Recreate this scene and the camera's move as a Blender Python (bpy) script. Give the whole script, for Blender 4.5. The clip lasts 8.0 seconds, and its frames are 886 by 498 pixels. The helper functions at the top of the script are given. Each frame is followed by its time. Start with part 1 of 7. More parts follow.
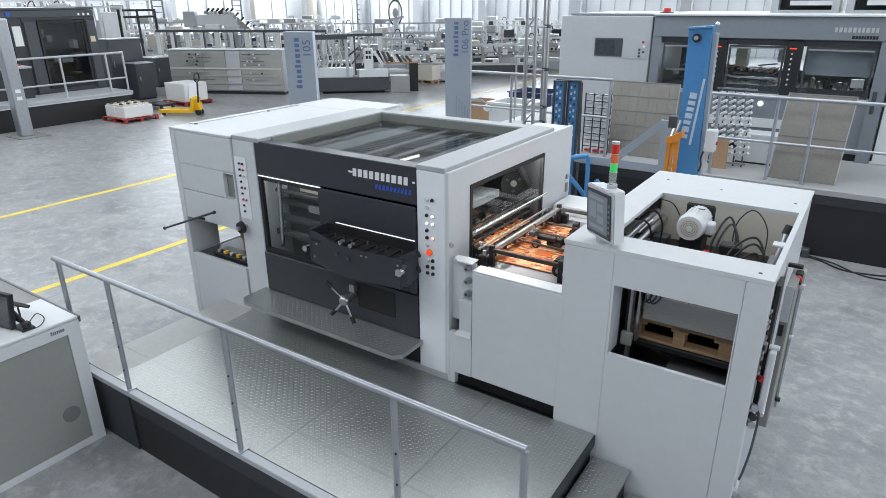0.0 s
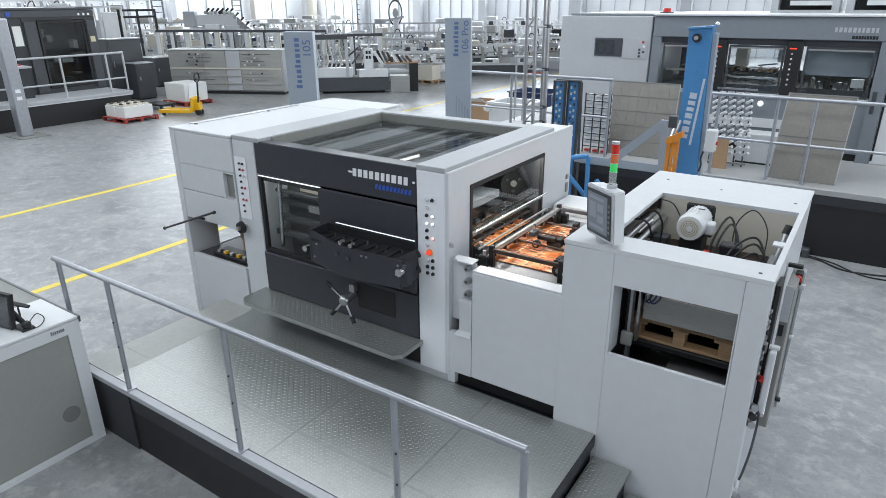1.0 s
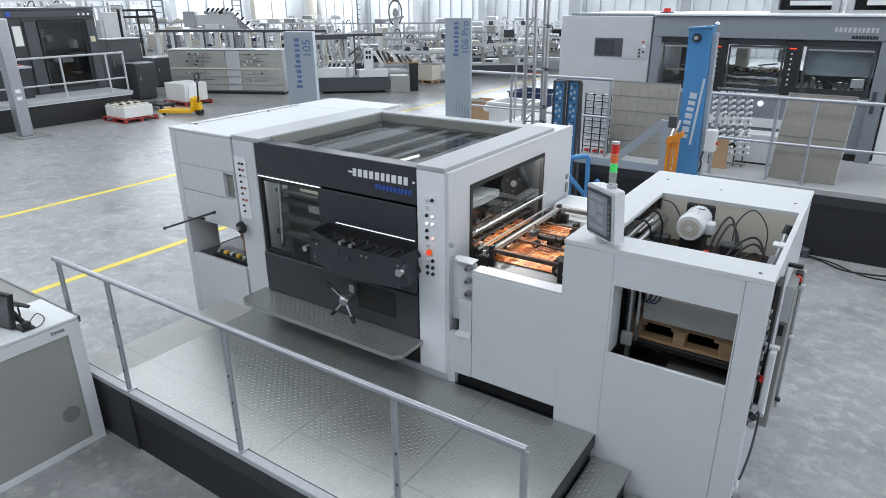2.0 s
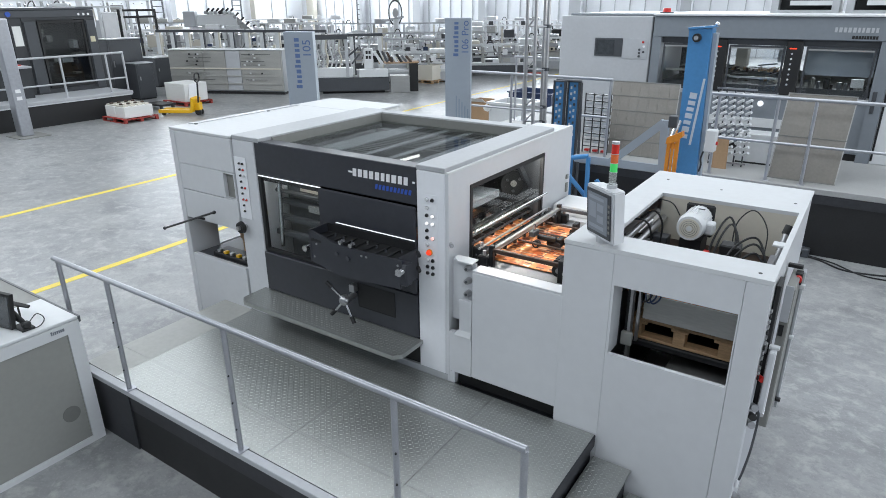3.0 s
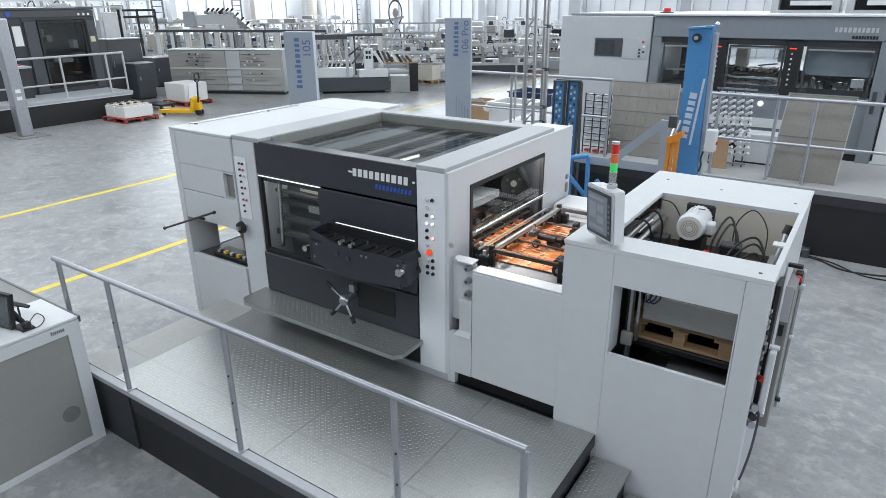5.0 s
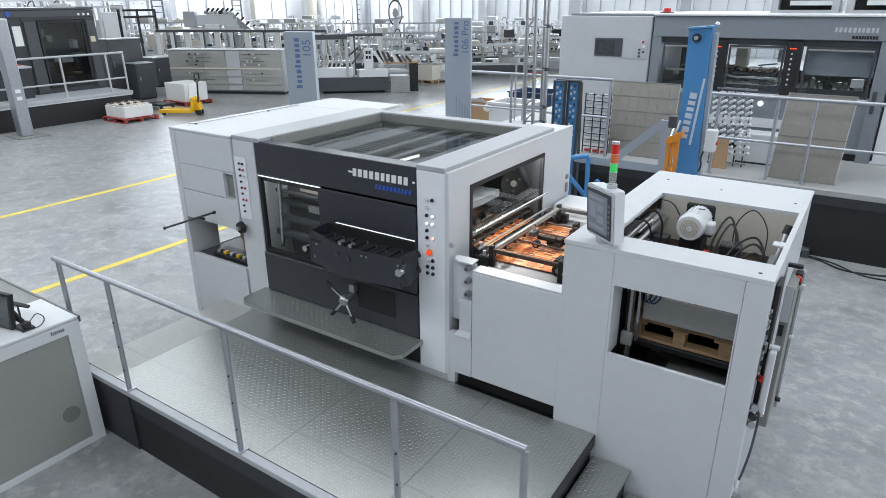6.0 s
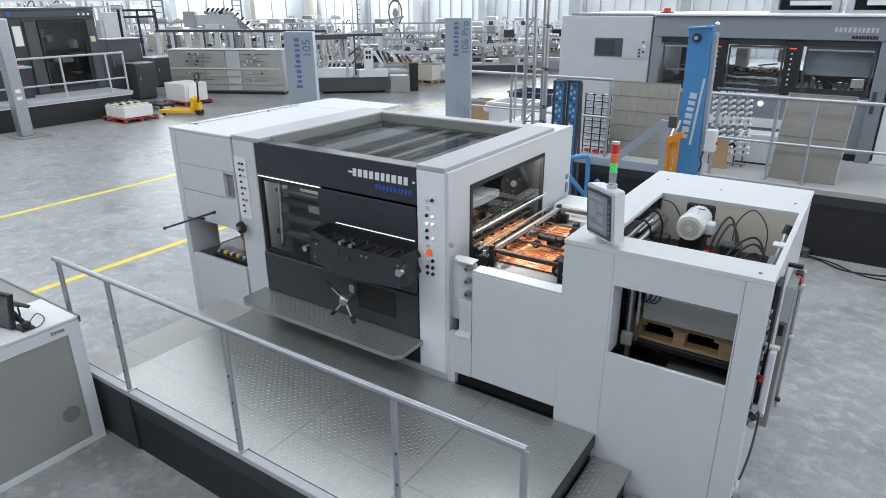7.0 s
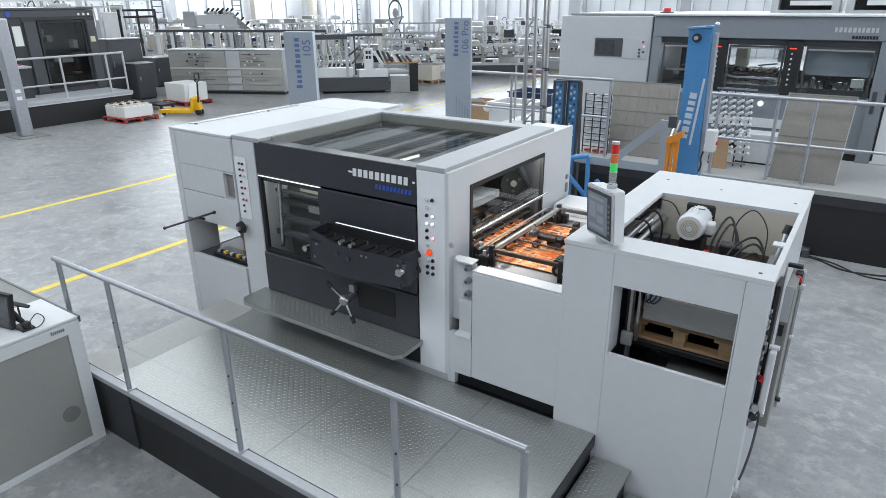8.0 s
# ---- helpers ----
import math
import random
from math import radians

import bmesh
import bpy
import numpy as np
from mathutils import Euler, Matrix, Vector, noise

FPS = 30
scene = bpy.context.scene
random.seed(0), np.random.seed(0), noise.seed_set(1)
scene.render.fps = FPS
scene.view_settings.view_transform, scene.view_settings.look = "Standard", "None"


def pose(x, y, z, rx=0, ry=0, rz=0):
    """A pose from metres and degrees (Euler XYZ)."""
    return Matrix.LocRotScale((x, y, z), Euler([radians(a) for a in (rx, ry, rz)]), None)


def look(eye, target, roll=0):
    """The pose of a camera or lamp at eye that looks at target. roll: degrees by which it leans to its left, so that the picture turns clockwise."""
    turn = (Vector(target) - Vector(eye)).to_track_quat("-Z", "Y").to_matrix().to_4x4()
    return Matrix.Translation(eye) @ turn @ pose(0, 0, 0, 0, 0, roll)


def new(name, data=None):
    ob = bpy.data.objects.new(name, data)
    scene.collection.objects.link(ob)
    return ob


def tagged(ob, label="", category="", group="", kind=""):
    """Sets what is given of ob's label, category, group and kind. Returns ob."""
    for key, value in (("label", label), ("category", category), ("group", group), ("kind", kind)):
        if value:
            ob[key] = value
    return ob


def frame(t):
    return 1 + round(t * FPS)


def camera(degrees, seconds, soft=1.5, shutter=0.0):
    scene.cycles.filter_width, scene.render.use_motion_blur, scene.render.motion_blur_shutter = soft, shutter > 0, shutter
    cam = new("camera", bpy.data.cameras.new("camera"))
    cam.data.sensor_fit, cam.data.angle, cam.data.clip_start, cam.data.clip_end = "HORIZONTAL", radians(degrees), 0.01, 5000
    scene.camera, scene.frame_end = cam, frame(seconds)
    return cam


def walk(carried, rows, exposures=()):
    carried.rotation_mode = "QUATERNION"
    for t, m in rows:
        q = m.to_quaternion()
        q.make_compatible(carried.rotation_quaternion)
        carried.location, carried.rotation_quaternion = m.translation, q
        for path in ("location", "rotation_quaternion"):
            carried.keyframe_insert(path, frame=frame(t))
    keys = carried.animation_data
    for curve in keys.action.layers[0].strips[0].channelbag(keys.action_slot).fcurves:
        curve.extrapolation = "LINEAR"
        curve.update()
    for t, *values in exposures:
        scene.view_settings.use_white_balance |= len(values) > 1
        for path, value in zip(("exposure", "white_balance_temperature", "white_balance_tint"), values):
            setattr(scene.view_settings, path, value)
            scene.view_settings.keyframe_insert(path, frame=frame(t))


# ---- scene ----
# ---------------- camera ----------------
cam = camera(70.06, 8.0, soft=0.9)
EYE = Vector((2.841, -3.843, 3.611))
PAN, TILT = radians(33.983), radians(21.411)
AIM = Vector((-math.sin(PAN) * math.cos(TILT), math.cos(PAN) * math.cos(TILT), -math.sin(TILT)))
walk(cam, [(0.0, look(EYE, EYE + AIM, -0.381)), (8.0, look(EYE, EYE + AIM, -0.381))])

# ---------------- daylight ----------------
world = bpy.data.worlds.new("world")
scene.world = world
world.use_nodes = True
sky = world.node_tree.nodes.new("ShaderNodeTexSky")
sky.sky_type = "NISHITA"
sky.sun_disc = False
sky.sun_elevation, sky.sun_rotation = radians(40), radians(60)
world.node_tree.links.new(sky.outputs[0], world.node_tree.nodes["Background"].inputs[0])
world.node_tree.nodes["Background"].inputs[1].default_value = 0.12
scene.view_settings.exposure = 0.22


def area_lamp(name, m, sx, sy, watts, colour=(0.872, 0.94, 1.0)):
    lamp = bpy.data.lights.new(name, "AREA")
    lamp.shape, lamp.size, lamp.size_y, lamp.energy, lamp.color = "RECTANGLE", sx, sy, watts, colour
    ob = new(name, lamp)
    ob.matrix_world = m
    return ob


SKYLIGHTS = [-7.0, 5.0, 13.0]      # centre lines of the roof glazing, 4.4 m wide
# This southern strip is unseen, added to brighten the machine fronts.
area_lamp("skylight_lamp", pose(-18, -7.0, 9.12), 54, 4.4, 2200)
area_lamp("skylight_lamp", pose(-20, 5.0, 9.12), 50, 4.4, 2150)
area_lamp("skylight_lamp", pose(0.0, 13.0, 9.12), 24, 4.4, 860)
area_lamp("north_window_lamp", look((-16, 43.9, 6.4), (-16, 20.0, 0.0)), 56, 4.2, 9000)
area_lamp("west_window_lamp", look((-45.9, 26.0, 6.4), (-20.0, 22.0, 0.0)), 32, 4.2, 5600)
# Added fill inside the infeed header, unseen, to brighten the printed sheets.
area_lamp("infeed_fill_lamp", look((0.20, 1.0, 2.235), (0.75, 1.0, 1.56)), 1.2, 0.03, 12.5, (1.0, 0.96, 0.9))
area_lamp("press_strip_lamp", look((-1.45, 0.07, 2.07), (-1.45, 0.45, 1.5)), 0.7, 0.02, 1.6, (1.0, 0.98, 0.95))
area_lamp("east_window_lamp", look((13.9, 6, 4.5), (0, 6, 3.0)), 22, 5.0, 560)


# ---------------- materials ----------------
def paint(name, colour, rough=0.4, metal=0.0, vary=0.06, scale=3.0, bump=0.0, bump_scale=60.0, coat=0.0, dirt=None, stretch=(1, 1, 1)):
    """A surface with two scales of colour variation and a fine relief."""
    m = bpy.data.materials.new(name)
    m.use_nodes = True
    nt = m.node_tree
    b = nt.nodes["Principled BSDF"]
    co = nt.nodes.new("ShaderNodeTexCoord")
    mp = nt.nodes.new("ShaderNodeMapping")
    mp.inputs["Scale"].default_value = stretch
    nt.links.new(co.outputs["Object"], mp.inputs[0])
    n1 = nt.nodes.new("ShaderNodeTexNoise")
    n1.inputs["Scale"].default_value, n1.inputs["Detail"].default_value = scale, 5
    n2 = nt.nodes.new("ShaderNodeTexNoise")
    n2.inputs["Scale"].default_value, n2.inputs["Detail"].default_value = scale * 11, 3
    add = nt.nodes.new("ShaderNodeMath")
    add.operation = "ADD"
    for n in (n1, n2):
        nt.links.new(mp.outputs[0], n.inputs["Vector"])
    nt.links.new(n1.outputs[0], add.inputs[0])
    nt.links.new(n2.outputs[0], add.inputs[1])
    ramp = nt.nodes.new("ShaderNodeMapRange")
    ramp.inputs[1].default_value, ramp.inputs[2].default_value = 0.7, 1.3
    nt.links.new(add.outputs[0], ramp.inputs[0])
    mix = nt.nodes.new("ShaderNodeMix")
    mix.data_type = "RGBA"
    lo = dirt or tuple(c * (1 - vary) for c in colour)
    hi = tuple(min(1, c * (1 + vary)) for c in colour)
    mix.inputs[6].default_value, mix.inputs[7].default_value = (*lo, 1), (*hi, 1)
    nt.links.new(ramp.outputs[0], mix.inputs[0])
    nt.links.new(mix.outputs[2], b.inputs["Base Color"])
    rr = nt.nodes.new("ShaderNodeMapRange")
    rr.inputs[3].default_value, rr.inputs[4].default_value = max(0.02, rough - 0.07), min(1, rough + 0.07)
    nt.links.new(n1.outputs[0], rr.inputs[0])
    nt.links.new(rr.outputs[0], b.inputs["Roughness"])
    b.inputs["Metallic"].default_value = metal
    b.inputs["Coat Weight"].default_value = coat
    if bump:
        n3 = nt.nodes.new("ShaderNodeTexNoise")
        n3.inputs["Scale"].default_value, n3.inputs["Detail"].default_value = bump_scale, 4
        nt.links.new(mp.outputs[0], n3.inputs["Vector"])
        bp = nt.nodes.new("ShaderNodeBump")
        bp.inputs["Strength"].default_value, bp.inputs["Distance"].default_value = bump, 0.01
        nt.links.new(n3.outputs[0], bp.inputs["Height"])
        nt.links.new(bp.outputs[0], b.inputs["Normal"])
    return m


def glow(name, colour, strength):
    m = bpy.data.materials.new(name)
    m.use_nodes = True
    b = m.node_tree.nodes["Principled BSDF"]
    b.inputs["Base Color"].default_value = (*colour, 1)
    b.inputs["Emission Color"].default_value = (*colour, 1)
    b.inputs["Emission Strength"].default_value = strength
    return m


def clear(name, tint=(1, 1, 1), rough=0.02, opacity=0.0, colour=(0.1, 0.1, 0.1)):
    """Thin glazing: a see-through sheet with a gloss on it."""
    m = bpy.data.materials.new(name)
    m.use_nodes = True
    nt = m.node_tree
    b = nt.nodes["Principled BSDF"]
    b.inputs["Base Color"].default_value = (*colour, 1)
    b.inputs["Roughness"].default_value = rough
    tr = nt.nodes.new("ShaderNodeBsdfTransparent")
    tr.inputs[0].default_value = (*tint, 1)
    gl = nt.nodes.new("ShaderNodeBsdfGlossy")
    gl.inputs["Roughness"].default_value = rough
    lw = nt.nodes.new("ShaderNodeLayerWeight")
    pw = nt.nodes.new("ShaderNodeMath")
    pw.operation, pw.inputs[1].default_value = "POWER", 4.0
    nt.links.new(lw.outputs["Facing"], pw.inputs[0])
    fr = nt.nodes.new("ShaderNodeMath")
    fr.operation, fr.inputs[1].default_value, fr.inputs[2].default_value = "MULTIPLY_ADD", 0.45, 0.035
    nt.links.new(pw.outputs[0], fr.inputs[0])
    m1 = nt.nodes.new("ShaderNodeMixShader")
    m1.inputs[0].default_value = opacity
    nt.links.new(tr.outputs[0], m1.inputs[1])
    nt.links.new(b.outputs[0], m1.inputs[2])
    m2 = nt.nodes.new("ShaderNodeMixShader")
    nt.links.new(fr.outputs[0], m2.inputs[0])
    nt.links.new(m1.outputs[0], m2.inputs[1])
    nt.links.new(gl.outputs[0], m2.inputs[2])
    nt.links.new(m2.outputs[0], nt.nodes["Material Output"].inputs[0])
    return m


WHITE = paint("light_grey_lacquer", (0.60, 0.61, 0.63), 0.38, vary=0.025, scale=1.2, bump=0.02, bump_scale=140)
WHITE2 = paint("off_white_lacquer", (0.66, 0.67, 0.68), 0.42, vary=0.03, scale=1.5)
SILVER = paint("silver_grey_lacquer", (0.62, 0.63, 0.655), 0.40, metal=0.05, vary=0.04, scale=2.0, bump=0.03, bump_scale=220)
# White of the button plates; on the right column its paleness is painted light.
LIT_COLUMN_WHITE = paint("white_and_lit_column_lacquer", (0.80, 0.81, 0.84), 0.32, vary=0.02, scale=2.0)
DULL = paint("dull_table_steel", (0.24, 0.24, 0.245), 0.5, metal=0.4, vary=0.12, scale=6.0)
# Darker copy of SILVER that offsets strong light on the top beams.
SILVER_TOP = paint("darkened_top_silver", (0.40, 0.41, 0.425), 0.52, vary=0.05, scale=2.0, bump=0.03, bump_scale=220)
ROOF = paint("white_roof_sheet", (0.60, 0.61, 0.62), 0.62, vary=0.03, scale=1.5, bump=0.02, bump_scale=90)
DARK = paint("anthracite_lacquer", (0.033, 0.035, 0.044), 0.33, vary=0.12, scale=2.0, bump=0.05, bump_scale=160)
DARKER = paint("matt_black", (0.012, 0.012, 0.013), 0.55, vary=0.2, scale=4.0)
BLACK = paint("black_rubber", (0.015, 0.015, 0.016), 0.6, vary=0.2, scale=9.0)
STEEL = paint("brushed_steel", (0.42, 0.42, 0.43), 0.32, metal=0.85, vary=0.08, scale=5.0, stretch=(1, 1, 14))
CHROME = paint("bright_steel", (0.75, 0.75, 0.76), 0.16, metal=1.0, vary=0.05, scale=6.0)
RAILING = paint("galvanised_rail", (0.40, 0.41, 0.44), 0.34, metal=0.6, vary=0.10, scale=12.0)
TREAD = paint("tread_plate", (0.38, 0.39, 0.375), 0.36, metal=0.7, vary=0.07, scale=2.5, bump=0.06, bump_scale=90)
TREAD_RIB = paint("tread_plate_ribs", (0.44, 0.45, 0.435), 0.34, metal=0.7, vary=0.07, scale=6.0)
TRIM = paint("light_edge_trim", (0.42, 0.43, 0.45), 0.4, vary=0.05)
SKIRT = paint("charcoal_skirting", (0.028, 0.029, 0.034), 0.5, vary=0.2, scale=1.4, bump=0.04)
GREYPANEL = paint("warm_grey_panel", (0.23, 0.23, 0.215), 0.5, vary=0.05, scale=2.0)
DOVE = paint("dove_grey_lacquer", (0.44, 0.45, 0.47), 0.4, vary=0.04, scale=1.5)
SLATE = paint("slate_grey_lacquer", (0.20, 0.22, 0.245), 0.4, vary=0.05, scale=1.2)
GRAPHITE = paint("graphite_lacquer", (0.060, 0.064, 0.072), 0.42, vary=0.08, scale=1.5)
CHAR = paint("charcoal_lacquer", (0.034, 0.036, 0.040), 0.42, vary=0.10, scale=1.5)
BLUE = paint("blue_lacquer", (0.07, 0.25, 0.52), 0.38, vary=0.07, scale=2.0)
NAVY = paint("navy_plastic", (0.02, 0.04, 0.10), 0.45, vary=0.12)
PYLON = paint("pale_blue_grey_panel", (0.335, 0.375, 0.425), 0.45, vary=0.03, scale=1.0)
LETTER = paint("blue_grey_print", (0.10, 0.16, 0.32), 0.5)
LOGO_W = paint("white_print", (0.82, 0.82, 0.83), 0.4)
LOGO_B = paint("blue_print", (0.03, 0.09, 0.42), 0.4)
PALEPRINT = paint("pale_print", (0.55, 0.62, 0.70), 0.45)
YELLOW = paint("yellow_floor_paint", (0.80, 0.63, 0.06), 0.5, vary=0.10, scale=6.0, dirt=(0.66, 0.52, 0.08))
JACK = paint("yellow_enamel", (0.75, 0.42, 0.01), 0.4, vary=0.08)
ORANGE = paint("orange_enamel", (0.68, 0.24, 0.02), 0.42, vary=0.10)
RED = paint("red_plastic", (0.55, 0.02, 0.015), 0.35, vary=0.08)
REDWOOD = paint("red_stained_wood", (0.30, 0.035, 0.025), 0.7, vary=0.25, scale=5.0, stretch=(1, 6, 6))
WOOD = paint("pallet_pine", (0.42, 0.27, 0.15), 0.68, vary=0.25, scale=4.0, bump=0.15, bump_scale=30, stretch=(1, 9, 9))
CARD = paint("brown_cardboard", (0.36, 0.23, 0.13), 0.75, vary=0.08, scale=3.0)
PAPER = paint("white_board_stack", (0.72, 0.72, 0.70), 0.7, vary=0.05, scale=3.0, stretch=(1, 1, 30))
RUST = paint("brown_oiled_iron", (0.06, 0.035, 0.025), 0.5, metal=0.3, vary=0.3, scale=8.0)
MESHGREY = paint("perforated_sheet_grey", (0.215, 0.20, 0.18), 0.42, metal=0.35, vary=0.10, scale=2.5, bump=0.25, bump_scale=220)
CLAD = paint("clad_sheet_grey", (0.40, 0.395, 0.375), 0.4, metal=0.25, vary=0.10, scale=1.5, stretch=(1, 1, 5))
PLATE = paint("stainless_cladding", (0.38, 0.38, 0.37), 0.35, metal=0.55, vary=0.10, scale=1.5, stretch=(1, 1, 5))
WALLP = paint("white_wall_cladding", (0.80, 0.81, 0.84), 0.6, vary=0.02, scale=0.5)
CEIL = paint("pale_roof_deck", (0.55, 0.56, 0.57), 0.7, vary=0.04, scale=0.6)
CREAM = paint("cream_column_paint", (0.62, 0.58, 0.50), 0.55, vary=0.03)
GLASS = clear("clear_guard", (0.90, 0.92, 0.92), 0.03, 0.004)
SMOKED = clear("smoked_guard", (0.72, 0.74, 0.74), 0.025, 0.015, (0.06, 0.06, 0.06))
LENS = clear("clear_lens", (0.9, 0.93, 0.92), 0.1, 0.3, (0.7, 0.72, 0.7))
SCREEN = paint("dim_screen", (0.045, 0.05, 0.055), 0.2, vary=0.4, scale=18.0)
LCD = glow("dim_lcd", (0.10, 0.115, 0.135), 0.55)
LCD2 = glow("pale_lcd_field", (0.16, 0.18, 0.21), 0.4)
LIT_W = glow("white_strip_light", (0.95, 0.97, 1.0), 0.6)
LIT_TUBE = glow("fluorescent_tube", (1.0, 0.97, 0.95), 2.2)
LIT_B = glow("lit_white_button", (0.95, 0.93, 0.95), 0.55)
LIT_P = glow("lit_pink_button", (1.0, 0.55, 0.5), 0.6)
LIT_R = glow("lit_red_button", (1.0, 0.06, 0.02), 0.65)
LIT_G = glow("green_beacon", (0.06, 0.62, 0.14), 0.17)
LENS_R = paint("red_lens", (0.62, 0.03, 0.02), 0.2, vary=0.1, scale=9)
LENS_O = paint("orange_lens", (0.75, 0.17, 0.05), 0.2, vary=0.1, scale=9)


def concrete():
    """Power-floated concrete: cloudy tone, pale trowel streaks and fine scuffs."""
    m = paint("polished_concrete", (0.27, 0.275, 0.28), 0.36, vary=0.16, scale=0.5, bump=0.03, bump_scale=14)
    nt = m.node_tree
    b = nt.nodes["Principled BSDF"]
    last = b.inputs["Base Color"].links[0].from_socket
    co = [n for n in nt.nodes if n.type == "TEX_COORD"][0]
    for scale, stretch, turn, lo, hi, amount, tone in (
            (0.45, (1, 1, 1), 0.0, 0.44, 0.66, 0.60, (0.40, 0.40, 0.39)),
            (1.3, (1, 1.1, 1), 0.5, 0.50, 0.66, 0.72, (0.15, 0.155, 0.16)),
            (4.2, (1, 1.1, 1), 0.62, 0.50, 0.64, 0.75, (0.44, 0.44, 0.43)),
            (15.0, (1, 1.1, 1), 0.3, 0.50, 0.66, 0.45, (0.19, 0.195, 0.20)),
            (46.0, (1, 1, 1), 0.1, 0.54, 0.66, 0.40, (0.44, 0.44, 0.43)),
            (0.22, (1, 1, 1), 0.2, 0.48, 0.66, 0.40, (0.20, 0.205, 0.21))):
        mp = nt.nodes.new("ShaderNodeMapping")
        mp.inputs["Rotation"].default_value = (0, 0, turn)
        mp.inputs["Scale"].default_value = stretch
        nt.links.new(co.outputs["Object"], mp.inputs[0])
        n = nt.nodes.new("ShaderNodeTexNoise")
        n.inputs["Scale"].default_value, n.inputs["Detail"].default_value = scale, 9
        n.inputs["Roughness"].default_value, n.inputs["Distortion"].default_value = 0.66, 0.35
        nt.links.new(mp.outputs[0], n.inputs["Vector"])
        r = nt.nodes.new("ShaderNodeMapRange")
        r.inputs[1].default_value, r.inputs[2].default_value = lo, hi
        r.inputs[3].default_value, r.inputs[4].default_value = 0.0, amount
        nt.links.new(n.outputs[0], r.inputs[0])
        mix = nt.nodes.new("ShaderNodeMix")
        mix.data_type = "RGBA"
        nt.links.new(r.outputs[0], mix.inputs[0])
        nt.links.new(last, mix.inputs[6])
        mix.inputs[7].default_value = (*tone, 1)
        last = mix.outputs[2]
    nt.links.new(last, b.inputs["Base Color"])
    return m


def printed():
    """Board printed with a repeat of orange cartons, pale gutters and dark red marks."""
    m = bpy.data.materials.new("orange_printed_board")
    m.use_nodes = True
    nt = m.node_tree
    b = nt.nodes["Principled BSDF"]
    b.inputs["Roughness"].default_value = 0.28
    co = nt.nodes.new("ShaderNodeTexCoord")
    nz = nt.nodes.new("ShaderNodeTexNoise")
    nz.inputs["Scale"].default_value, nz.inputs["Detail"].default_value = 9.0, 3
    nt.links.new(co.outputs["Object"], nz.inputs["Vector"])
    ramp = nt.nodes.new("ShaderNodeValToRGB")
    ramp.color_ramp.elements[0].position, ramp.color_ramp.elements[0].color = 0.38, (0.60, 0.12, 0.02, 1)
    ramp.color_ramp.elements[1].position, ramp.color_ramp.elements[1].color = 0.62, (0.88, 0.37, 0.12, 1)
    nt.links.new(nz.outputs[0], ramp.inputs[0])
    # rows of cartons with pale gutters between them
    rows = nt.nodes.new("ShaderNodeTexBrick")
    rows.offset = 0.0
    rows.inputs["Scale"].default_value = 1.0
    rows.inputs["Brick Width"].default_value, rows.inputs["Row Height"].default_value = 0.25, 0.158
    rows.inputs["Mortar Size"].default_value, rows.inputs["Mortar Smooth"].default_value = 0.009, 0.6
    rows.inputs["Mortar"].default_value = (0.90, 0.66, 0.48, 1)
    nt.links.new(co.outputs["Object"], rows.inputs["Vector"])
    nt.links.new(ramp.outputs[0], rows.inputs["Color1"])
    nt.links.new(ramp.outputs[0], rows.inputs["Color2"])
    last = rows.outputs["Color"]
    for scale, seed, lo, hi, amount, tone in (((6, 17, 1), 0.0, 0.15, 0.18, 0.8, (0.93, 0.80, 0.68)), ((8, 20, 1), 3.3, 0.25, 0.29, 0.92, (0.13, 0.02, 0.012)), ((21, 13, 1), 7.7, 0.15, 0.19, 0.85, (0.20, 0.03, 0.015))):
        mp = nt.nodes.new("ShaderNodeMapping")
        mp.inputs["Scale"].default_value = scale
        mp.inputs["Location"].default_value = (seed, seed * 0.7, 0)
        nt.links.new(co.outputs["Object"], mp.inputs[0])
        v = nt.nodes.new("ShaderNodeTexVoronoi")
        v.distance = "CHEBYCHEV"
        v.inputs["Scale"].default_value, v.inputs["Randomness"].default_value = 1.0, 0.45
        nt.links.new(mp.outputs[0], v.inputs["Vector"])
        r = nt.nodes.new("ShaderNodeMapRange")
        r.inputs[1].default_value, r.inputs[2].default_value = lo, hi
        r.inputs[3].default_value, r.inputs[4].default_value = amount, 0.0
        nt.links.new(v.outputs["Distance"], r.inputs[0])
        mix = nt.nodes.new("ShaderNodeMix")
        mix.data_type = "RGBA"
        nt.links.new(r.outputs[0], mix.inputs[0])
        nt.links.new(last, mix.inputs[6])
        mix.inputs[7].default_value = (*tone, 1)
        last = mix.outputs[2]
    nt.links.new(last, b.inputs["Base Color"])
    return m


CONCRETE = concrete()
PRINT = printed()

# ---------------- building tools ----------------
ORIGIN = {}


def thing(name, label, category, at=(0, 0, 0), group="", kind=""):
    """The Empty at the base of a thing; its parts are written in the hall's own metres."""
    ob = new(name)
    ob.location = at
    ORIGIN[ob.name] = Vector(at)
    return tagged(ob, label, category, group, kind)


def finish(bm, mat, name):
    me = bpy.data.meshes.new(name)
    bmesh.ops.recalc_face_normals(bm, faces=bm.faces)
    bm.to_mesh(me)
    bm.free()
    me.materials.append(mat)
    me.shade_smooth()
    me.set_sharp_from_angle(angle=0.6)
    return me


def part(name, bm, mat, parent, label="", kind=""):
    at = ORIGIN[parent.name]
    if at.length:
        bmesh.ops.translate(bm, vec=-at, verts=bm.verts)
    ob = new(name, finish(bm, mat, name))
    ob.parent = parent
    ORIGIN[ob.name] = at
    return tagged(ob, label, kind=kind)


